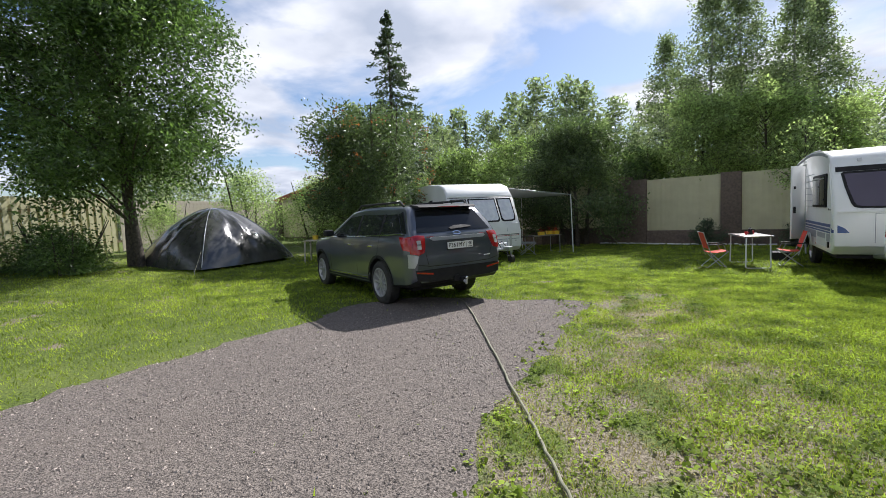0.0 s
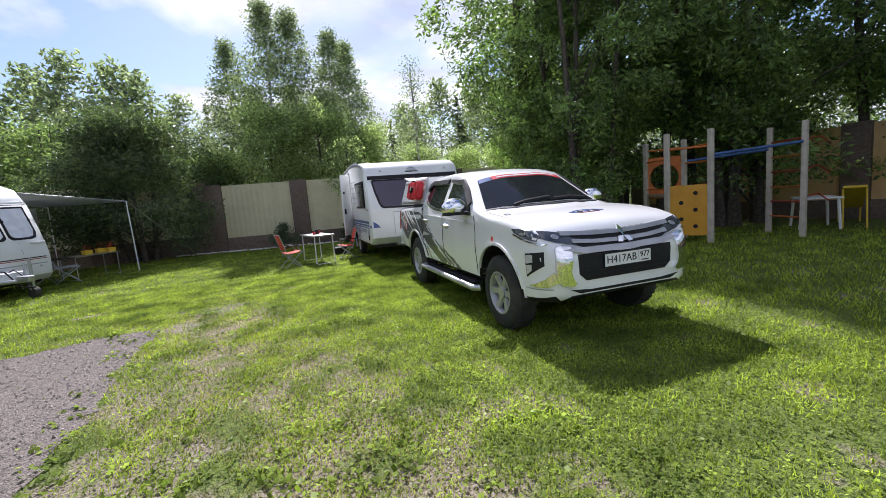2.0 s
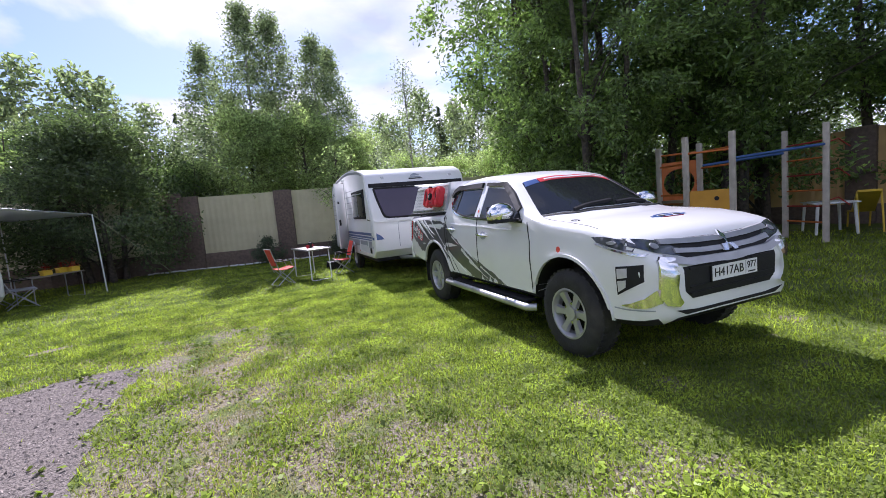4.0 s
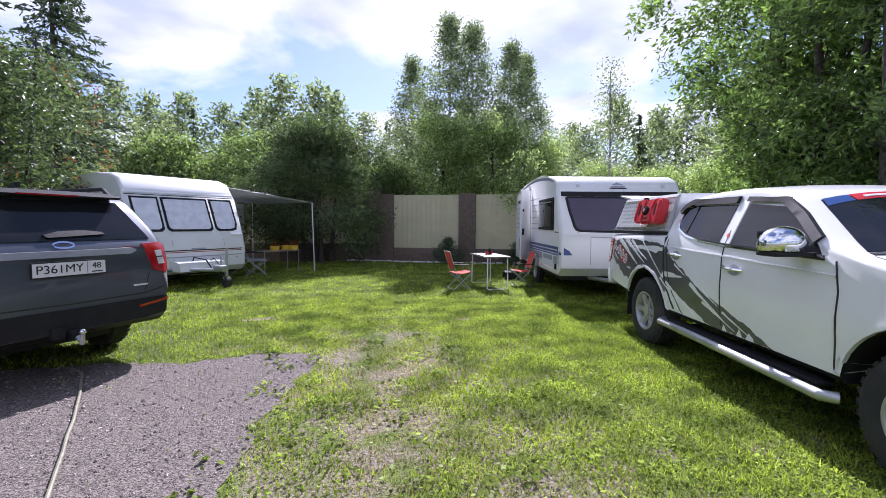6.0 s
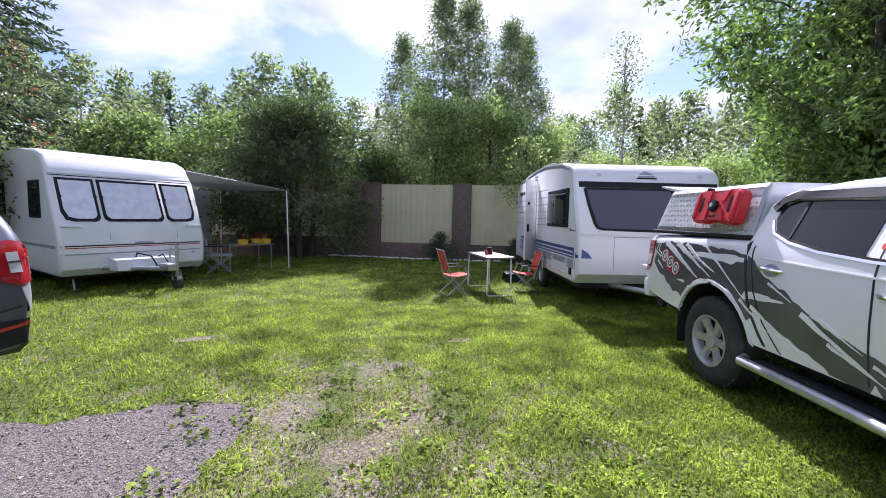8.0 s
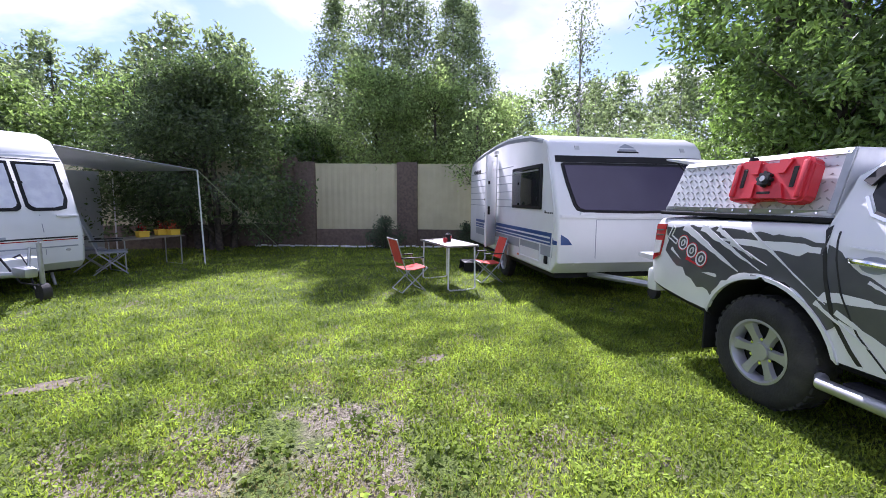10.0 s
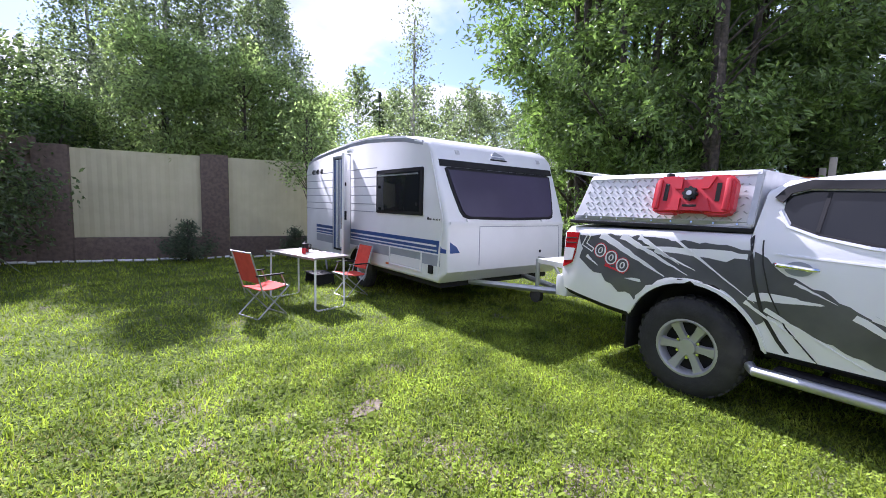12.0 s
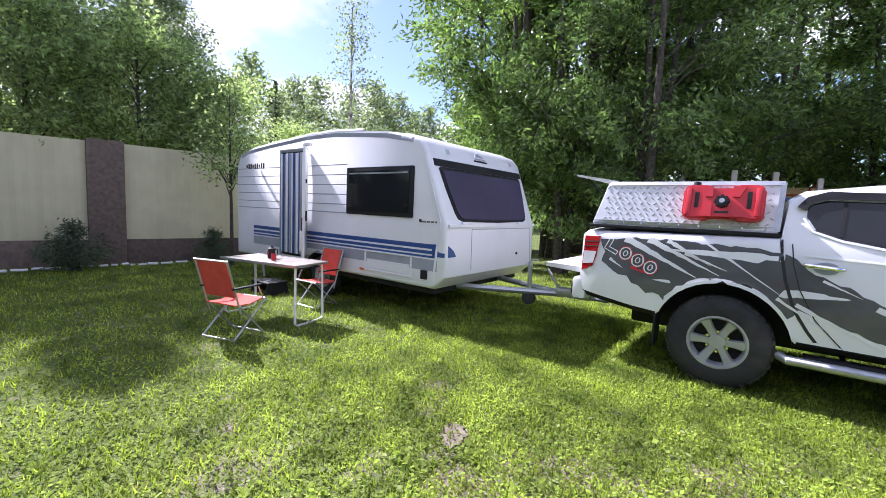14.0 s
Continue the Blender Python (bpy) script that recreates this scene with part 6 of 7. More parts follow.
    lf.rotation_euler = (0, 0, radians(-38))
    part("leaf_panel", box(0.0, -0.03, 0.56, 0.45, 0.008, 2.22, 0.012), M_CARAVAN, lf, "open caravan door")
    part("leaf_lock", box(0.35, -0.045, 1.0, 0.42, -0.03, 1.2, 0.005), M_BLACK, lf)
    part("leaf_handle", box(0.34, 0.008, 1.15, 0.41, 0.03, 1.3, 0.006), M_BLACK, lf)
    part("leaf_hinge", box(0.34, 0.008, 1.7, 0.40, 0.025, 1.76, 0.006), M_BLACK, lf)
    part("leaf_pocket", box(0.06, -0.07, 0.7, 0.38, -0.03, 1.0, 0.015), M_CARAVAN, lf)
    part("door_lamp", box(-1.66, -0.05, 2.27, -1.48, 0.0, 2.33, 0.015), M_PLATE, t)
    part("door_lock", cyl((-2.42, -0.02, 1.42), (-2.42, 0.0, 1.42), 0.022, 12), M_CHROME, t)
    # lower hatch, vents, reflector and lettering
    hb = new("service_hatch"); hb.parent = t
    part("hatch_frame", join(box(-0.24, -0.016, 0.54, 0.62, 0.0, 0.56), join(box(-0.24, -0.016, 0.80, 0.62, 0.0, 0.82), join(box(-0.24, -0.016, 0.56, -0.22, 0.0, 0.80), box(0.60, -0.016, 0.56, 0.62, 0.0, 0.80)))), M_PLATE, hb)
    part("hatch_panel", box(-0.2, -0.01, 0.58, 0.58, 0.0, 0.70), M_CARAVAN, hb)
    part("side_reflector", box(-0.34, -0.012, 0.53, -0.26, 0.0, 0.56, 0.003), M_ORANGE, t)
    part("socket_box", box(0.78, -0.02, 0.55, 0.88, 0.0, 0.66, 0.006), M_BLACK, t)
    bars = bmesh.new()
    for i, w in enumerate((0.035, 0.02, 0.02, 0.008, 0.02, 0.008, 0.02, 0.008, 0.02)):
        box(0.72 + 0.032 * i, -0.003, 1.242, 0.72 + 0.032 * i + w, 0.0, 1.262 if i else 1.28, 0, bars)
    tagged(part("script_bars", bars, M_INK, t), kind="stuff")
    wl = bmesh.new()
    for i in range(9):
        a = 0.05 + 0.05 * abs(math.sin(2.1 * i))
        box(-3.45 + 0.07 * i, -0.004, 2.02 - a / 2, -3.45 + 0.07 * i + 0.045, 0.0, 2.02 + a / 2, 0, wl)
    part("winged_logo", wl, M_INK, t)
    part("wheel_spat", prism([(-1.62, 0.72), (-1.72, 0.62), (-1.72, 0.46), (-1.64, 0.46), (-1.58, 0.60), (-1.28, 0.72), (-0.98, 0.60), (-0.92, 0.46), (-0.84, 0.46), (-0.84, 0.62), (-0.94, 0.72)], -0.025, -0.001), M_CARAVAN, t)
    # front
    skin.lay("upper_band", [(0.06, 2.02), (2.24, 2.02), (2.24, 1.93), (0.06, 1.93)], "f", M_BLACK, off=0.006, step=0.15)
    skin.lay("front_window_frame", [(0.13, 1.90), (0.17, 1.925), (2.13, 1.925), (2.17, 1.90), (2.13, 1.65), (2.06, 1.36), (2.02, 1.29), (1.93, 1.262), (1.15, 1.25), (0.37, 1.262), (0.28, 1.29), (0.24, 1.36), (0.17, 1.65)], "f", M_BLACK, off=0.012, step=0.15)
    skin.lay("front_window", [(0.17, 1.885), (2.13, 1.885), (2.09, 1.65), (2.02, 1.37), (1.98, 1.32), (1.91, 1.295), (1.15, 1.283), (0.39, 1.295), (0.32, 1.32), (0.28, 1.37), (0.21, 1.65)], "f", M_PURPLE, off=0.026, step=0.15, label="violet-tinted front window")
    skin.lay("front_lip", strip([(0.05, 1.215), (2.25, 1.215)], 0.03), "f", M_CARAVAN, off=0.025, step=0.3)
    for q in ([(0.55, 1.17), (2.16, 1.17), (2.20, 0.66)], [(0.55, 1.17), (0.55, 0.66)]):
        skin.lay("locker_line", strip(q, 0.010), "f", M_GREYSTRIPE, off=0.003, step=0.3, deep=0.004)
    skin.lay("front_stripe", [(0.06, 0.84), (0.22, 0.84), (0.16, 0.92), (0.06, 0.98)], "f", M_BLUE, off=0.005, deep=0.006)
    for y in (0.42, 1.85):
        skin.lay("window_handle", strip([(y - 0.1, 1.245), (y + 0.1, 1.245)], 0.03), "f", M_PLATE, off=0.03)
        skin.lay("position_lamp", [(y - 0.06 if y < 1 else y + 0.1, 2.10), (y if y < 1 else y + 0.16, 2.10), (y if y < 1 else y + 0.16, 2.15), (y - 0.06 if y < 1 else y + 0.1, 2.15)], "f", M_CLEAR, off=0.02)
    skin.lay("crest_logo", [(1.0, 2.10), (1.28, 2.10), (1.24, 2.16), (1.14, 2.21), (1.04, 2.16)], "f", M_GREYSTRIPE, off=0.006)
    skin.lay("crest_base", strip([(0.98, 2.085), (1.3, 2.085)], 0.02), "f", M_BLACK, off=0.006)
    skin.lay("front_lock", oval(1.75, 0.80, 0.022, 0.022), "f", M_BLACK, off=0.01)
    for y in (0.3, 2.0):
        skin.lay("front_reflector", [(y - 0.04, 0.57), (y + 0.04, 0.57), (y + 0.04, 0.61), (y - 0.04, 0.61)], "f", M_PLATE, off=0.01)
    # drawbar
    db = new("drawbar"); db.parent = t
    for y in (0.45, 1.85):
        part("frame_rail", tube([(0.5, y, 0.40), (2.15, 1.15, 0.42)], 0.04, 8), M_STEEL, db)
    part("coupling", box(2.05, 1.08, 0.39, 2.5, 1.22, 0.50, 0.03), M_STEEL, db)
    part("brake_lever", tube([(2.1, 1.1, 0.5), (1.95, 1.08, 0.72)], 0.018, 8), M_STEEL, db)
    jw = new("jockey_wheel"); jw.parent = t
    part("jockey_post", cyl((1.75, 1.0, 0.34), (1.75, 1.0, 0.80), 0.028, 12), M_STEEL, jw)
    part("jockey_tyre", cyl((1.75, 0.97, 0.33), (1.75, 1.03, 0.33), 0.085, 18), M_RUBBER, jw)
    part("jockey_handle", tube([(1.75, 1.0, 0.78), (1.75, 1.0, 0.82), (1.85, 1.0, 0.82)], 0.012, 6), M_STEEL, jw)
    for x in (-3.4,):
        for y in (0.25, W - 0.25):
            part("corner_steady", tube([(x, y, 0.4), (x + 0.12, y, 0.02)], 0.022, 8), M_STEEL, t)
    plain_wheel(t, -1.28, 0.14)
    plain_wheel(t, -1.28, W - 0.14, out=1)
    part("roof_rail", tube([(-3.3, 0.05, 2.335), (-2.6, 0.05, 2.40), (-1.6, 0.05, 2.465), (-1.0, 0.05, 2.47), (-0.4, 0.05, 2.445)], 0.014, 6), M_STEEL, t)
    return t


caravan_blue()
C1_M = Matrix.Translation((-3.921, 11.949, 0)) @ Matrix.Rotation(math.atan2(-0.704, 0.71), 4, "Z")


def caravan_white():
    """Local x forward, y across from the front window's left end."""
    t = thing("touring_caravan", C1_M, "white rounded caravan with three silvered front windows", "caravan", group="caravans")
    y0, y1 = -0.10, 2.24
    prof = [(0.10, 0.29), (0.22, 0.41), (0.24, 0.82), (0.16, 1.12), (-0.24, 1.95), (-0.32, 2.12), (-0.50, 2.33), (-0.85, 2.45), (-1.6, 2.50), (-3.8, 2.48), (-4.4, 2.38), (-4.65, 2.1), (-4.65, 0.32)]
    bm = rounded(prof, y0, y1, 0.07)
    bm = carve(bm, [((-2.5, y0 - 0.3, 0.30), (-2.5, y0 + 0.28, 0.30), 0.36), ((-2.5, y1 - 0.28, 0.30), (-2.5, y1 + 0.3, 0.30), 0.36)])
    for f in bm.faces:
        c = f.calc_center_median()
        if math.hypot(c.x + 2.5, c.z - 0.30) < 0.362 and y0 + 0.004 < c.y < y1 - 0.004:
            f.material_index = 1
    skin = Skin(bm, t)
    body = part("body", bm, M_CARAVAN, t, "white moulded caravan body")
    body.data.materials.append(M_BLACK)
    part("floor_pan", box(-4.5, 0.0, 0.24, 0.0, 2.1, 0.32), M_BLACK, t)
    # three framed windows with rounded lower corners, their catches and the seam above
    for yl, yr, cl, cr in ((0.0, 0.53, 0.11, 0.02), (0.575, 1.545, 0.02, 0.02), (1.59, 2.13, 0.02, 0.11)):
        for inset, m, off, name in ((0.0, M_BLACK, 0.010, "window_rubber"), (0.045, M_BLIND, 0.022, "front_pane")):
            l, r, tp, bt = yl + inset, yr - inset, 1.945 - inset, 1.205 + inset
            q = [(l, tp), (r, tp), (r, bt + 0.05 + cr), (r - 0.3 * cr - 0.015, bt + 0.03), (r - 0.05 - cr, bt), (l + 0.05 + cl, bt), (l + 0.3 * cl + 0.015, bt + 0.03), (l, bt + 0.05 + cl)]
            skin.lay(name, q, "f", m, off=off, step=0.12, label="window pane backed with silver insulating blind" if m is M_BLIND else "")
        for y, z in ((yl + 0.1 + cl, 1.225), (yr - 0.1 - cr, 1.225), (yl + 0.025, 1.62), (yr - 0.025, 1.62)):
            skin.lay("window_stay", [(y - 0.025, z - 0.012), (y + 0.025, z - 0.012), (y + 0.025, z + 0.022), (y - 0.025, z + 0.022)], "f", M_BLACK, off=0.034, step=0.2)
    skin.lay("brow_seam", strip([(y0 + 0.03, 1.985), (y1 - 0.03, 1.985)], 0.014), "f", M_INK, off=0.006, step=0.3, deep=0.006)
    for y in (0.1, 2.05):
        skin.lay("grab_handle", strip([(y - 0.14, 1.13), (y, 1.115), (y + 0.14, 1.13)], 0.022), "f", M_PLATE, off=0.035)
    for z, m, w in ((0.80, M_INK, 0.022), (0.765, M_REDLAMP, 0.014), (0.66, M_GREYSTRIPE, 0.02)):
        skin.lay("front_stripe", strip([(y0 + 0.03, z), (y1 - 0.03, z)], w), "f", m, off=0.004, step=0.3, deep=0.006)
    skin.lay("name_bar", [(0.98, 0.815), (1.28, 0.815), (1.28, 0.845), (0.98, 0.845)], "f", M_GREYSTRIPE, off=0.006)
    skin.lay("hatch_line", strip([(0.62, 1.15), (0.62, 0.55)], 0.01), "f", M_GREYSTRIPE, off=0.003, step=0.3, deep=0.004)
    skin.lay("hatch_line", strip([(1.72, 1.15), (1.72, 0.55)], 0.01), "f", M_GREYSTRIPE, off=0.003, step=0.3, deep=0.004)
    skin.lay("position_lamp", oval(2.0, 0.60, 0.03, 0.02), "f", M_CLEAR, off=0.01)
    skin.lay("seam_band", strip([(y0 + 0.03, 2.03), (y1 - 0.03, 2.03)], 0.035), "f", M_PLATE, off=0.014, step=0.3)
    # side windows towards the car
    for a, b in ((-1.15, -0.52), (-3.6, -2.6)):
        skin.lay("side_window_rubber", [(a, 1.25), (b, 1.25), (b - 0.03, 1.9), (a, 1.9)], "r", M_BLACK, off=0.01, step=0.4)
        skin.lay("side_pane", [(a + 0.05, 1.30), (b - 0.05, 1.30), (b - 0.08, 1.85), (a + 0.05, 1.85)], "r", M_GLASS, off=0.02, step=0.4)
    skin.lay("side_stripe", strip([(-4.6, 0.78), (0.1, 0.78)], 0.05), "r", M_GREYSTRIPE, off=0.004, step=0.6)
    # tow gear
    db = new("drawbar"); db.parent = t
    for y in (0.4, 1.75):
        part("frame_rail", tube([(0.0, y, 0.40), (1.15, 1.07, 0.42)], 0.04, 8), M_STEEL, db)
    part("gear_fairing", prism([(0.2, 0.36), (0.66, 0.38), (0.60, 0.56), (0.2, 0.60)], 0.55, 1.5), M_CARAVAN, db, "white drawbar cover")
    part("coupling", box(1.05, 1.0, 0.40, 1.4, 1.14, 0.52, 0.03), M_STEEL, db)
    part("brake_lever", tube([(1.0, 1.2, 0.5), (0.95, 1.25, 0.75)], 0.018, 8), M_STEEL, db)
    part("cable", tube([(0.3, 0.95, 0.5), (0.5, 0.9, 0.66), (0.8, 1.0, 0.62), (1.0, 1.1, 0.3), (1.25, 1.2, 0.26)], 0.014, 6), M_BLACK, db)
    part("cable", tube([(0.3, 1.2, 0.5), (0.55, 1.3, 0.62), (0.85, 1.25, 0.5), (1.1, 1.2, 0.2)], 0.012, 6), M_BLACK, db)
    jw = new("jockey_wheel"); jw.parent = t
    part("jockey_post", cyl((0.95, 1.35, 0.10), (0.95, 1.35, 0.80), 0.03, 12), M_STEEL, jw)
    part("jockey_tyre", cyl((0.95, 1.30, 0.12), (0.95, 1.40, 0.12), 0.12, 18), M_RUBBER, jw)
    part("jockey_handle", tube([(0.95, 1.35, 0.80), (0.95, 1.35, 0.84), (1.05, 1.35, 0.84)], 0.012, 6), M_STEEL, jw)
    for y in (0.2, 1.95):
        part("corner_steady", tube([(-0.3, y, 0.4), (-0.15, y, 0.01)], 0.022, 8), M_STEEL, t)
    plain_wheel(t, -2.5, y0 + 0.14)
    plain_wheel(t, -2.5, y1 - 0.14, out=1)
    return t


caravan_white()


def awning():
    t = thing("caravan_awning", C1_M, "grey canvas awning on thin poles beside the white caravan", "awning")
    a, b = (-0.52, 2.26, 2.27), (-3.1, 2.26, 2.30)
    c, d = (-2.85, 4.35, 2.02), (-0.05, 4.45, 1.985)
    bm = bmesh.new()
    n = 10
    g = [[bm.verts.new(Vector(a).lerp(Vector(b), i / n).lerp(Vector(d).lerp(Vector(c), i / n), j / n) - Vector((0, 0, 0.05 * math.sin(math.pi * j / n) * (0.4 + math.sin(math.pi * i / n))))) for j in range(n + 1)] for i in range(n + 1)]
    for i in range(n):
        for j in range(n):
            bm.faces.new((g[i][j], g[i + 1][j], g[i + 1][j + 1], g[i][j + 1]))
    ob = part("canopy", bm, M_AWNING, t, "grey awning cloth")
    ob.modifiers.new("thick", "SOLIDIFY").thickness = 0.006
    part("front_bar", tube([d, c], 0.015, 8), M_STEEL, t)
    part("rafter", tube([a, d], 0.012, 8), M_STEEL, t)
    part("rafter", tube([b, c], 0.012, 8), M_STEEL, t)
    part("pole", tube([(-0.04, 4.5, 0), d], 0.016, 8), M_PLATE, t)
    part("pole", tube([(-2.8, 4.3, 0), c], 0.016, 8), M_PLATE, t)
    part("guy_rope", tube([d, (-0.1, 6.8, 0.02)], 0.009, 5), M_ROPE, t, "pale green guy rope")
    part("rear_wall", box(-3.12, 2.3, 0.1, -3.10, 4.2, 2.0), M_AWNING, t)


awning()


# ---- camp furniture ----
def camp_table():
    t = thing("camping_table", pose(3.39, 11.55, 0, 0, 0, 92), "folding camp table with pale top and tubular legs", "table")
    part("tabletop", box(-0.60, -0.26, 0.69, 0.60, 0.26, 0.715, 0.006), M_TABLE, t)
    for y in (-0.266, 0.266):
        part("edge_trim", box(-0.61, y - 0.005, 0.685, 0.61, y + 0.005, 0.72, 0.003), M_STEEL, t)
    for x in (-0.56, 0.56):
        part("leg_frame", tube([(x, -0.22, 0.69), (x * 1.02, -0.23, 0.04), (x * 1.02, -0.19, 0.012), (x * 1.02, 0.19, 0.012), (x * 1.02, 0.23, 0.04), (x, 0.22, 0.69)], 0.014, 8), M_PLATE, t, "bent white steel tube leg")
        part("leg_brace", tube([(x, 0, 0.68), (x * 0.4, 0, 0.66)], 0.008, 6), M_STEEL, t)
    part("centre_hinge", box(-0.006, -0.25, 0.716, 0.006, 0.25, 0.719), M_STEEL, t)
    return t


def folding_chair(m):
    t = thing("folding_chair", m, "coral red canvas folding chair with tubular frame", "chair", group="chairs at the camp table")
    s = bmesh.new()
    prism([(-0.20, 0.405), (0.0, 0.39), (0.22, 0.43), (0.22, 0.442), (0.0, 0.402), (-0.20, 0.417)], -0.23, 0.23, s)
    part("seat", s, M_CORAL, t)
    b = bmesh.new()
    prism([(-0.205, 0.50), (-0.33, 0.92), (-0.318, 0.925), (-0.193, 0.505)], -0.22, 0.22, b)
    bmesh.ops.bevel(b, geom=b.edges[:], offset=0.004, segments=1, affect="EDGES")
    part("backrest", b, M_CORAL, t)
    for y in (-0.245, 0.245):
        part("back_post", tube([(-0.14, y, 0.30), (-0.335, y, 0.94)], 0.011, 8), M_STEEL, t)
        part("leg", tube([(0.24, y, 0.43), (-0.24, y, 0.015)], 0.011, 8), M_STEEL, t)
        part("leg", tube([(-0.16, y, 0.40), (0.20, y, 0.015)], 0.011, 8), M_STEEL, t)
        part("armrest", box(-0.26, y - 0.02, 0.60, 0.16, y + 0.02, 0.622, 0.008), M_BLACK, t)
        part("arm_support", tube([(0.12, y, 0.60), (0.2, y, 0.42)], 0.009, 6), M_STEEL, t)
    for x in (-0.24, 0.20):
        part("foot_bar", tube([(x, -0.245, 0.015), (x, 0.245, 0.015)], 0.011, 8), M_STEEL, t)
    part("seat_bar", tube([(0.23, -0.245, 0.43), (0.23, 0.245, 0.43)], 0.010, 8), M_STEEL, t)
    part("top_bar", tube([(-0.332, -0.245, 0.93), (-0.332, 0.245, 0.93)], 0.010, 8), M_STEEL, t)
    return t


def cup(x, y, z, material, label, r=0.032, h=0.075):
    t = thing("cup", pose(x, y, z), label, "cup", group="cups on the camp table")
    bm = tube([(0, 0, 0), (0, 0, h), (0, 0, h), (0, 0, 0.006)], [r * 0.8, r, r * 0.9, r * 0.7], 16)
    part("cup_wall", bm, material, t)
    part("handle", tube([(r * 0.9, 0, h * 0.8), (r * 1.6, 0, h * 0.7), (r * 1.6, 0, h * 0.35), (r * 0.85, 0, h * 0.25)], 0.004, 6), material, t)


def kettle(x, y, z):
    t = thing("moka_pot", pose(x, y, z), "small dark coffee pot on the camp table", "pot")
    part("pot_body", tube([(0, 0, 0), (0, 0, 0.05), (0, 0, 0.07), (0, 0, 0.12)], [0.05, 0.045, 0.038, 0.05], 12), M_BLACK, t)
    part("pot_lid", tube([(0, 0, 0.12), (0, 0, 0.135), (0, 0, 0.155)], [0.048, 0.02, 0.008], 12), M_BLACK, t)
    part("pot_handle", tube([(0.05, 0, 0.11), (0.09, 0, 0.10), (0.085, 0, 0.04)], 0.008, 6), M_BLACK, t)


camp_table()
ch = folding_chair(pose(2.66, 11.30, 0, 0, 0, 6) @ Matrix.Scale(0.88, 4))
copy_thing(ch, pose(4.14, 11.55, 0, 0, 0, 172) @ Matrix.Scale(0.95, 4))
cup(3.30, 11.45, 0.72, M_RED, "small red enamel mug")
cup(3.50, 11.75, 0.72, M_RED, "small red enamel mug")
kettle(3.42, 11.62, 0.72)


def step_box():
    """Folding step before the caravan's door."""
    t = thing("caravan_step", C2_M @ pose(-1.95, -0.42, 0), "black plastic step box before the caravan door", "step")
    part("top", box(-0.24, -0.17, 0.17, 0.24, 0.17, 0.20, 0.008), M_BLACK, t)
    for x in (-0.215, 0.215):
        part("side_panel", prism([(-0.16, 0.17), (0.16, 0.17), (0.19, 0.0), (-0.19, 0.0)], x - 0.015, x + 0.015, axis="x"), M_BLACK, t)
    for y in (-0.07, 0.0, 0.07):
        part("grip_strip", box(-0.21, y - 0.012, 0.20, 0.21, y + 0.012, 0.206, 0.002), M_RUBBER, t)


step_box()


def awning_set():
    M = C1_M
    t = thing("serving_table", M @ pose(-0.75, 3.75, 0, 0, 0, 90), "low folding table under the awning with pots", "table")
    part("tabletop", box(-0.62, -0.3, 0.60, 0.62, 0.3, 0.625, 0.006), M_TABLE, t)
    for x in (-0.55, 0.55):
        part("leg_frame", tube([(x, -0.26, 0.60), (x, -0.26, 0.012), (x, 0.26, 0.012), (x, 0.26, 0.60)], 0.013, 8), M_STEEL, t)
    for x, y in ((-0.12, -0.1), (0.34, 0.05), (0.5, -0.12)):
        p = thing("flower_pot", M @ pose(-0.75, 3.75, 0.626, 0, 0, 90) @ pose(x, y, 0), "yellow plastic planter box with red flowers", "flower pot", group="pots under the awning")
        part("pot", box(-0.10, -0.065, 0.0, 0.10, 0.065, 0.115, 0.012), M_YBOX, p)
        part("pot_rim", join(box(-0.11, -0.075, 0.105, 0.11, -0.062, 0.122, 0.003), box(-0.11, 0.062, 0.105, 0.11, 0.075, 0.122, 0.003)), M_YBOX, p)
        rng = np.random.default_rng(int(100 * (x + 2)))
        P = rng.normal(0, 1, (45, 3)) * np.array([0.05, 0.05, 0.05]) + np.array([0, 0, 0.19])
        P[:, 2] = np.maximum(P[:, 2], 0.125)
        f = new("flowers", leaf_cloud("flowers", P, 0.04, M_REDLAMP if x < 0.4 else M_CORAL, rng))
        f.parent = p
        tagged(f, "red blossoms", kind="stuff")
    c = thing("camp_armchair", M @ pose(-0.55, 3.0, 0, 0, 0, 60), "grey folding armchair beside the caravan", "chair", group="armchairs under the awning")
    part("seat", box(-0.24, -0.25, 0.40, 0.24, 0.25, 0.43, 0.012), M_GREYSTRIPE, c)
    part("backrest", prism([(-0.22, 0.48), (-0.42, 1.08), (-0.40, 1.09), (-0.20, 0.49)], -0.24, 0.24), M_GREYSTRIPE, c)
    for y in (-0.26, 0.26):
        part("leg", tube([(0.25, y, 0.42), (-0.28, y, 0.012)], 0.012, 8), M_STEEL, c)
        part("leg", tube([(-0.2, y, 0.42), (0.24, y, 0.012)], 0.012, 8), M_STEEL, c)
        part("armrest", box(-0.3, y - 0.02, 0.62, 0.18, y + 0.02, 0.64, 0.006), M_BLACK, c)
        part("back_post", tube([(-0.18, y, 0.40), (-0.42, y, 1.09)], 0.012, 8), M_STEEL, c)
    copy_thing(c, M @ pose(-1.35, 3.0, 0, 0, 0, 75))


awning_set()


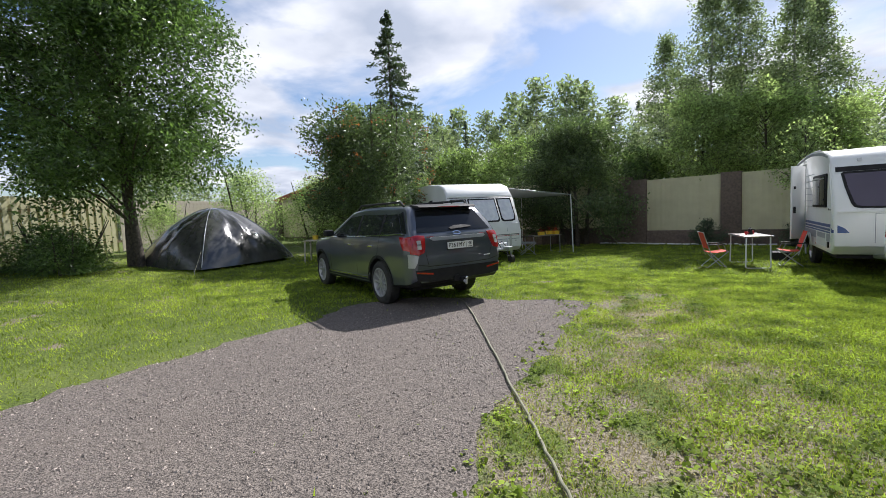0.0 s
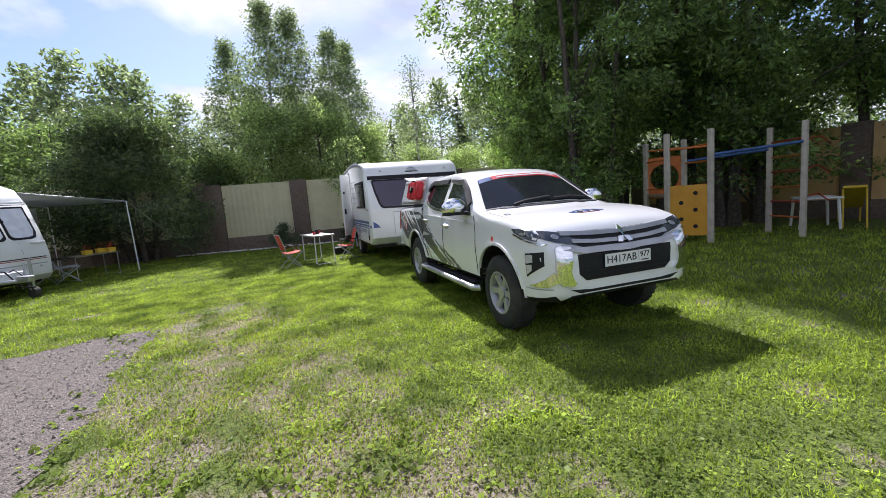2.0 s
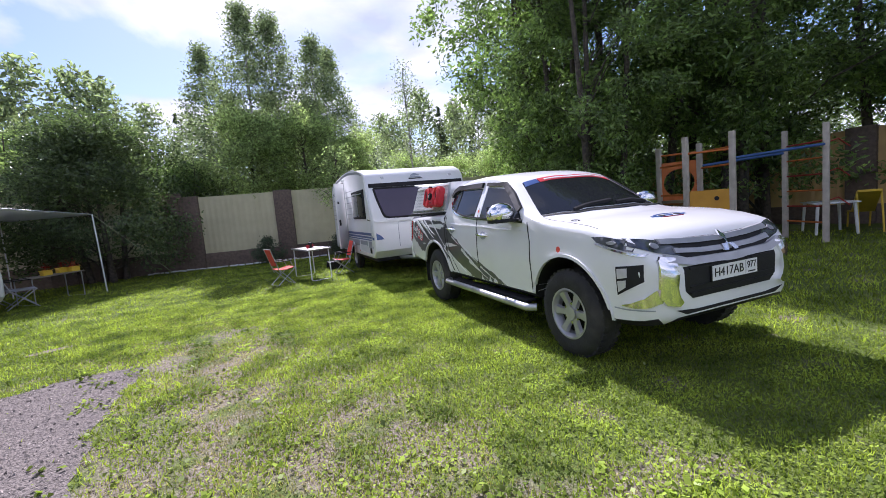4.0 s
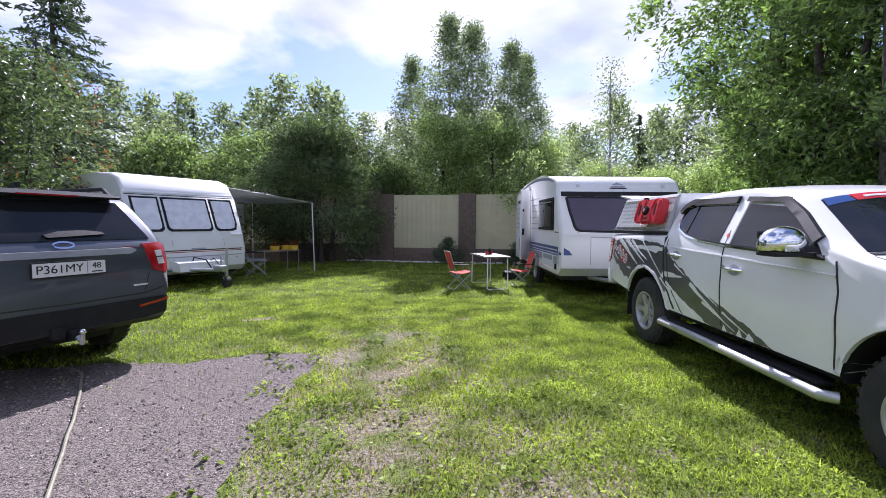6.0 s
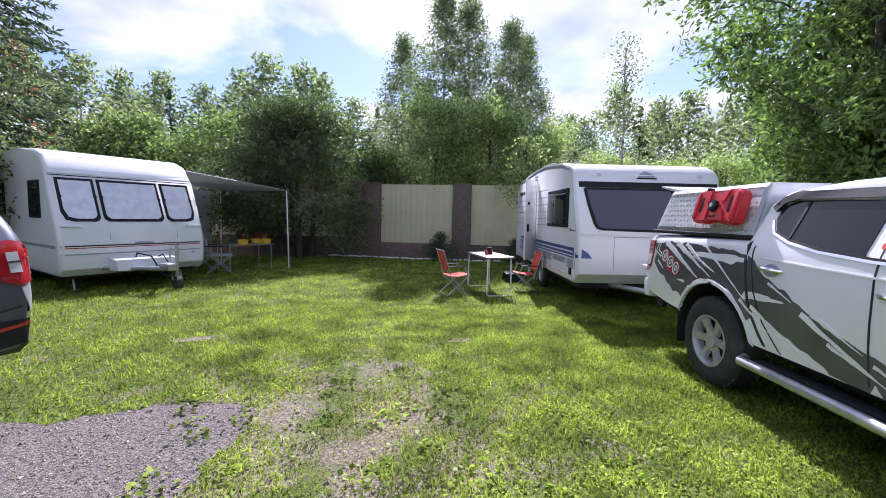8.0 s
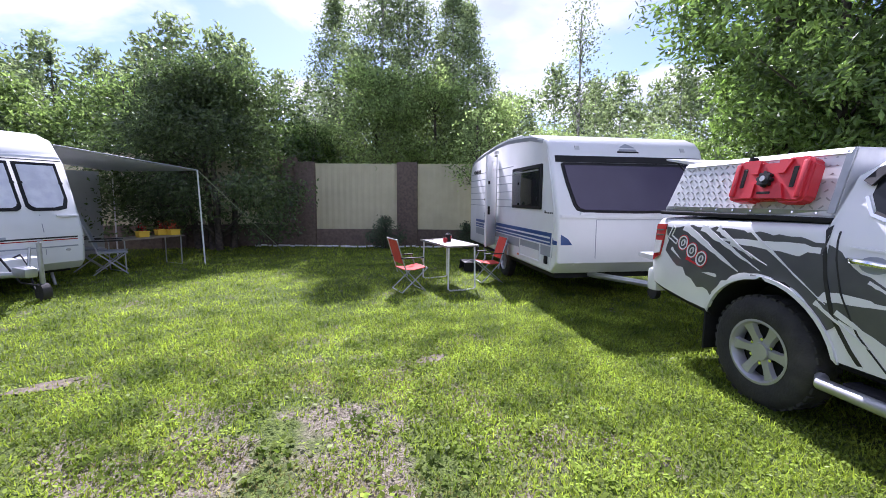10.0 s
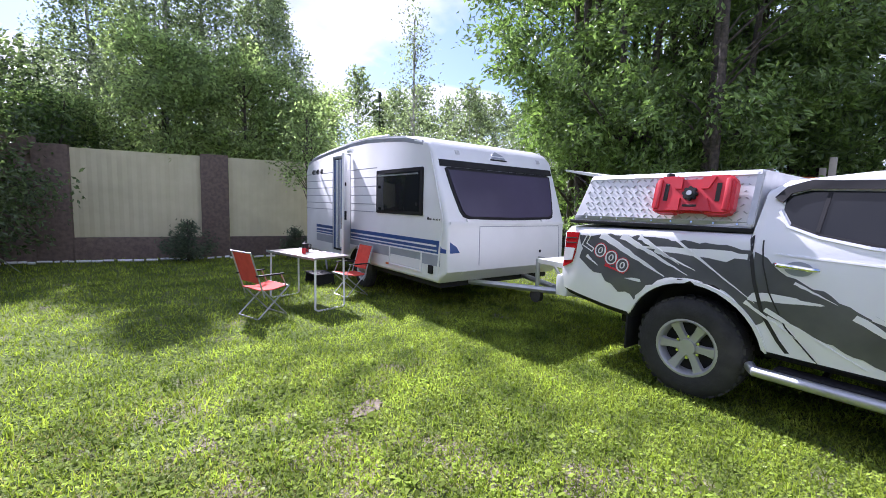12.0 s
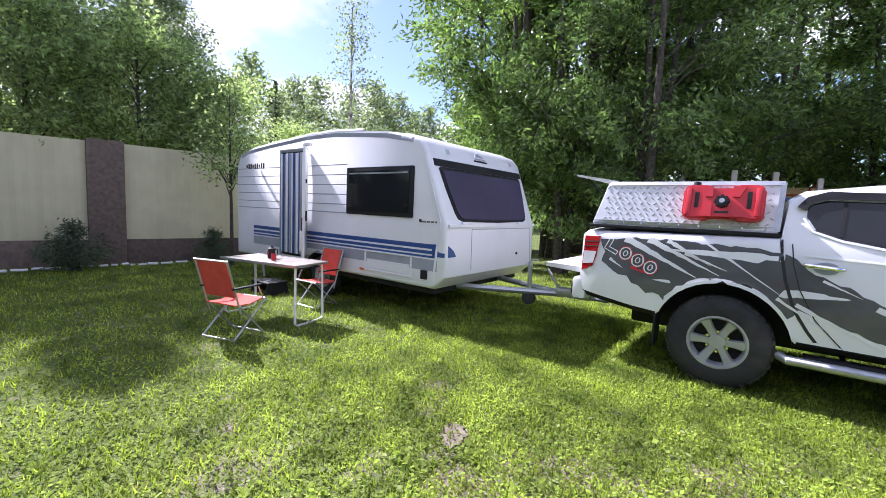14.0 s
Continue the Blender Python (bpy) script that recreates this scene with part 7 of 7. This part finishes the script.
# ---- tent under a tarp ----
def tent():
    """Two crossing poles hold up four panels; a sheet of tarpaulin is pulled over them."""
    x0, y0 = -11.5, 10.05
    t = thing("dome_tent", pose(x0, y0, float(gz(x0)) - 0.02, 0, 0, -50), "low dome tent covered with shiny black tarpaulin", "tent")
    R, H = 2.35, 1.76
    nu, nv = 96, 22
    rnd = np.random.default_rng(6)
    ph = rnd.uniform(0, 6.28, 8)
    bm = bmesh.new()
    rings = []
    for j in range(nv + 1):
        f = j / nv
        row = []
        for i in range(nu):
            a = 2 * math.pi * i / nu
            c, s = abs(math.cos(a)), abs(math.sin(a))
            e = 1.12 + 0.35 * math.sin(math.pi * f)
            q = R / (c ** e + s ** e) ** (1 / e)
            q *= (1 - f) ** 0.85 if j < nv else 0.02
            mid = math.sin(2 * a) ** 2
            crease = mid * math.sin(math.pi * min(1, f + 0.12)) * (0.028 * math.sin(8 * a + ph[0] + 7 * f) + 0.024 * math.sin(14 * a + ph[1] - 11 * f) + 0.014 * math.sin(27 * a + ph[2] + 19 * f))
            z = H * (1 - (1 - f) ** 1.5)
            q += crease
            row.append(bm.verts.new((q * math.cos(a), q * math.sin(a), max(0.0, z + 0.6 * crease * (f > 0.03)))))
        rings.append(row)
    for u, v in zip(rings, rings[1:]):
        for i in range(nu):
            bm.faces.new((u[i], u[(i + 1) % nu], v[(i + 1) % nu], v[i]))
    bm.faces.new(rings[-1])
    part("tarpaulin", bm, M_TARP, t, "creased black tarpaulin")
    for k in range(4):
        c, s = math.cos(k * math.pi / 2), math.sin(k * math.pi / 2)
        pts = [(R * 1.003 * (1 - f) ** 0.85 * c, R * 1.003 * (1 - f) ** 0.85 * s, H * (1 - (1 - f) ** 1.5) + 0.004) for f in np.linspace(0.02, 0.97, 14)]
        part("pole_seam", tube(pts, 0.012, 6), M_GREYSTRIPE, t, "pale seam over the pole")
        part("guy_line", tube([(R * 0.93 * c, R * 0.93 * s, 0.5), (R * 1.35 * c, R * 1.35 * s, 0.02)], 0.005, 5), M_HOSE, t)
        part("tent_peg", tube([(R * 1.35 * c, R * 1.35 * s, -0.05), (R * 1.35 * c, R * 1.35 * s, 0.08)], 0.008, 6), M_STEEL, t)


tent()


# ---- small white table beside the tent ----
def stool_table():
    x0, y0 = -8.6, 11.4
    t = thing("garden_table", pose(x0, y0, float(gz(x0)), 0, 0, 20), "small weathered white plastic table by the car", "table")
    part("tabletop", box(-0.32, -0.32, 0.68, 0.32, 0.32, 0.72, 0.015), M_TIMBER, t)
    for sx in (-1, 1):
        for sy in (-1, 1):
            part("leg", tube([(sx * 0.27, sy * 0.27, 0.68), (sx * 0.3, sy * 0.3, 0)], [0.03, 0.022], 8), M_TIMBER, t)
    p = thing("flower_pot", pose(x0, y0, float(gz(x0)) + 0.72), "yellow plastic pot on the garden table", "flower pot")
    part("pot", tube([(0, 0, 0), (0, 0, 0.14)], [0.08, 0.1], 14), M_YBOX, p)


stool_table()


# ---- garden hose across the driveway ----
def hose():
    pts = [(-2.1, 6.9), (-1.92, 6.74), (-1.4, 5.7), (-0.96, 4.76), (-0.6, 3.95), (-0.35, 3.39), (-0.12, 2.9), (-0.03, 2.71), (0.1, 2.4), (0.22, 2.13), (0.5, 1.4), (0.75, 0.4), (0.9, -1.0), (0.7, -3.0)]
    rnd = random.Random(4)
    fine = []
    for (xa, ya), (xb, yb) in zip(pts, pts[1:]):
        for i in range(4):
            f = i / 4
            fine.append((xa + (xb - xa) * f + rnd.uniform(-0.008, 0.008), ya + (yb - ya) * f, 0.024))
    ob = mesh_ob("garden_hose", tube(fine, 0.011, 8), M_HOSE, True)
    tagged(ob, "pale green garden hose lying across the gravel", "hose")


hose()


# ---- playground ----
def playground():
    t = thing("climbing_frame", pose(0, 0, 0), "wooden climbing frame with yellow climbing wall and blue bar", "climbing frame")
    P = {"a": (9.85, 6.14), "b": (10.22, 5.41), "c": (10.38, 7.01), "d": (10.72, 6.27), "e": (12.3, 5.2), "f": (11.72, 4.34)}
    for k, (x, y) in P.items():
        h = 2.40 if k not in "cd" else 2.3
        part("post", box(x - 0.05, y - 0.05, -0.1, x + 0.05, y + 0.05, h, 0.012), M_TIMBER, t, "weathered square timber post")

    def between(p, q, z0, z1, thick=0.02, inset=0.055):
        A, B = Vector((*P[p], 0)), Vector((*P[q], 0))
        d = (B - A).normalized()
        A, B = A + d * inset, B - d * inset
        n = Vector((-d.y, d.x, 0)) * thick / 2
        bm = bmesh.new()
        lo = [bm.verts.new(v + Vector((0, 0, z0))) for v in (A + n, B + n, B - n, A - n)]
        hi = [bm.verts.new(v + Vector((0, 0, z1))) for v in (A + n, B + n, B - n, A - n)]
        bm.faces.new(lo[::-1]); bm.faces.new(hi)
        for i in range(4):
            bm.faces.new((lo[i], lo[(i + 1) % 4], hi[(i + 1) % 4], hi[i]))
        return bm, A, B, d

    bm, A, B, d = between("a", "b", 0.16, 1.26)
    wall = part("climbing_wall", bm, M_YELLOW, t, "yellow plywood climbing wall", smooth=False)
    nrm = Vector((-d.y, d.x, 0))
    if nrm.dot(Vector((-1, -0.5, 0))) < 0:
        nrm = -nrm
    for u, z in ((0.3, 0.88), (0.68, 1.08), (0.68, 0.72), (0.3, 0.52), (0.68, 0.36)):
        c = A.lerp(B, u) + Vector((0, 0, z)) + nrm * 0.011
        part("hand_hole", cyl(c, c + nrm * 0.008, 0.045, 12), M_BLACK, wall)
    A, B = Vector((*P["c"], 0)), Vector((*P["d"], 0))
    d = (B - A).normalized()
    back = Vector((-d.y, d.x, 0))
    u0, u1, z0, z1, uc, zc, rr = 0.055, (B - A).length - 0.055, 0.97, 1.95, 0.40, 1.47, 0.31
    bm = bmesh.new()
    loops = []
    for off in (-0.011, 0.011):
        inner, outer = [], []
        for k in range(40):
            a = 2 * math.pi * k / 40
            cx, cz = math.cos(a), math.sin(a)
            far = min(((u1 - uc) if cx > 0 else (uc - u0)) / max(abs(cx), 1e-6), ((z1 - zc) if cz > 0 else (zc - z0)) / max(abs(cz), 1e-6))
            for lst, q in ((inner, rr), (outer, far)):
                lst.append(bm.verts.new(A + d * (uc + cx * q) + Vector((0, 0, zc + cz * q)) + back * off))
        loops += [inner, outer]
    for u, v in ((0, 1), (1, 3), (3, 2), (2, 0)):
        for k in range(40):
            bm.faces.new((loops[u][k], loops[u][(k + 1) % 40], loops[v][(k + 1) % 40], loops[v][k]))
    part("ring_panel", bm, M_ORANGE, t, "orange panel with a round hole", smooth=False)
    part("deck", prism([P["a"], P["b"], P["d"], P["c"]], 1.02, 1.08, axis="z"), M_OLDWOOD, t)
    for p, q, z in (("a", "c", 1.85), ("b", "d", 2.1), ("a", "c", 1.2), ("b", "d", 1.75), ("c", "d", 2.12), ("a", "b", 2.05)):
        part("rail", tube([(*P[p], z), (*P[q], z)], 0.02, 8), M_ORANGE, t, "orange painted rail")
    part("monkey_bar", tube([(*P["b"], 1.86), (*P["f"], 1.98)], 0.03, 10), M_BLUEPIPE, t, "blue painted steel bar")
    part("monkey_bar", tube([(*P["d"], 1.80), (*P["e"], 1.92)], 0.03, 10), M_BLUEPIPE, t, "blue painted steel bar")
    for i in range(6):
        z = 0.4 + 0.33 * i
        part("rung", tube([(*P["e"], z), (*P["f"], z)], 0.018, 8), M_REDPIPE if i % 2 else M_ORANGE, t)
    x, y = P["f"]
    part("fire_pole", tube([(x + 0.25, y + 0.1, -0.05), (x + 0.25, y + 0.1, 2.2), (x + 0.12, y, 2.3)], 0.022, 8), M_REDPIPE, t, "red painted pole")
    for i in range(3):
        part("hoop", tube([(x + 0.25, y + 0.1, 0.8 + 0.6 * i), (x + 0.55, y - 0.05, 0.88 + 0.6 * i), (x + 0.7, y - 0.2, 0.7 + 0.6 * i)], 0.014, 6), M_REDPIPE, t)
    w = thing("garden_table", pose(13.5, 4.75, 0, 0, 0, 30), "white plastic garden table under the trees", "table")
    part("tabletop", box(-0.55, -0.4, 0.70, 0.55, 0.4, 0.73, 0.01), M_PLATE, w)
    for sx in (-1, 1):
        for sy in (-1, 1):
            part("leg", tube([(sx * 0.46, sy * 0.32, 0.70), (sx * 0.5, sy * 0.36, 0)], [0.035, 0.028], 8), M_PLATE, w)
    s = thing("play_slide", pose(14.0, 4.2, 0, 0, 0, 20), "small yellow plastic slide lying on the ground", "slide")
    part("chute", prism([(-0.3, 0.95), (-0.1, 0.9), (0.5, 0.45), (1.1, 0.4), (1.1, 0.36), (0.45, 0.4), (-0.15, 0.84), (-0.3, 0.9)], -0.2, 0.2), M_YBOX, s)
    for y2 in (-0.2, 0.2):
        part("support", tube([(-0.2, y2, 0.88), (-0.5, y2, 0.0)], 0.02, 6), M_YBOX, s)
        part("support", tube([(0.9, y2, 0.38), (1.0, y2, 0.0)], 0.02, 6), M_YBOX, s)


playground()

# ---- young spruces, pale line and roofs by the fence ----
sp0 = spruce("young_spruce", 3.5, 16.75, 1.0, 0.72, "low young spruce with upswept branches before the fence", seed=51, zb=0.12, per=46, size=0.075, levels=8, leaf=M_NEEDLE, sag=-0.3)
copy_thing(sp0, scaled(5.65, 15.95, 0.72, 80, 0.85))


# short white bars in a broken row before the fence
def pale_pieces():
    a, b = PC - FD * 4.4, PC + FD * 1.4
    nr = Vector((-FD.y, FD.x, 0))
    if nr.y > 0:
        nr = -nr
    t = thing("border_edging", pose(0, 0, 0), "broken line of low pale pieces along the fence", "edging", kind="structure")
    A, B = a + nr * 0.55, b + nr * 0.55
    rnd = random.Random(9)
    u = 0.0
    while u < 0.985:
        e = min(1.0, u + rnd.uniform(0.012, 0.045))
        p, q = A.lerp(B, u), A.lerp(B, e)
        z = rnd.uniform(0.055, 0.085)
        part("edging_board", tube([p + Vector((0, 0, z - 0.03)), q + Vector((0, 0, z - 0.03 + rnd.uniform(-0.01, 0.01)))], rnd.uniform(0.022, 0.032), 5), M_WHITE, t)
        u = e + rnd.uniform(0.002, 0.012)


pale_pieces()


def far_house():
    t = thing("neighbour_house", pose(-17.5, 27.0, 0, 0, 0, 25), "neighbouring house with red tiled roof beyond the fence", "house")
    part("wall", box(-4, -3, 0, 4, 3, 3.0), M_TIMBER, t)
    part("roof", prism([(-4.5, 3.0), (0, 4.6), (4.5, 3.0), (4.4, 2.85), (0, 4.4), (-4.4, 2.85)], -3.5, 3.5), M_ROOF, t, "red metal roof")
    part("window", box(-0.6, -3.02, 1.0, 0.6, -2.98, 2.2), M_GLASS, t)


far_house()
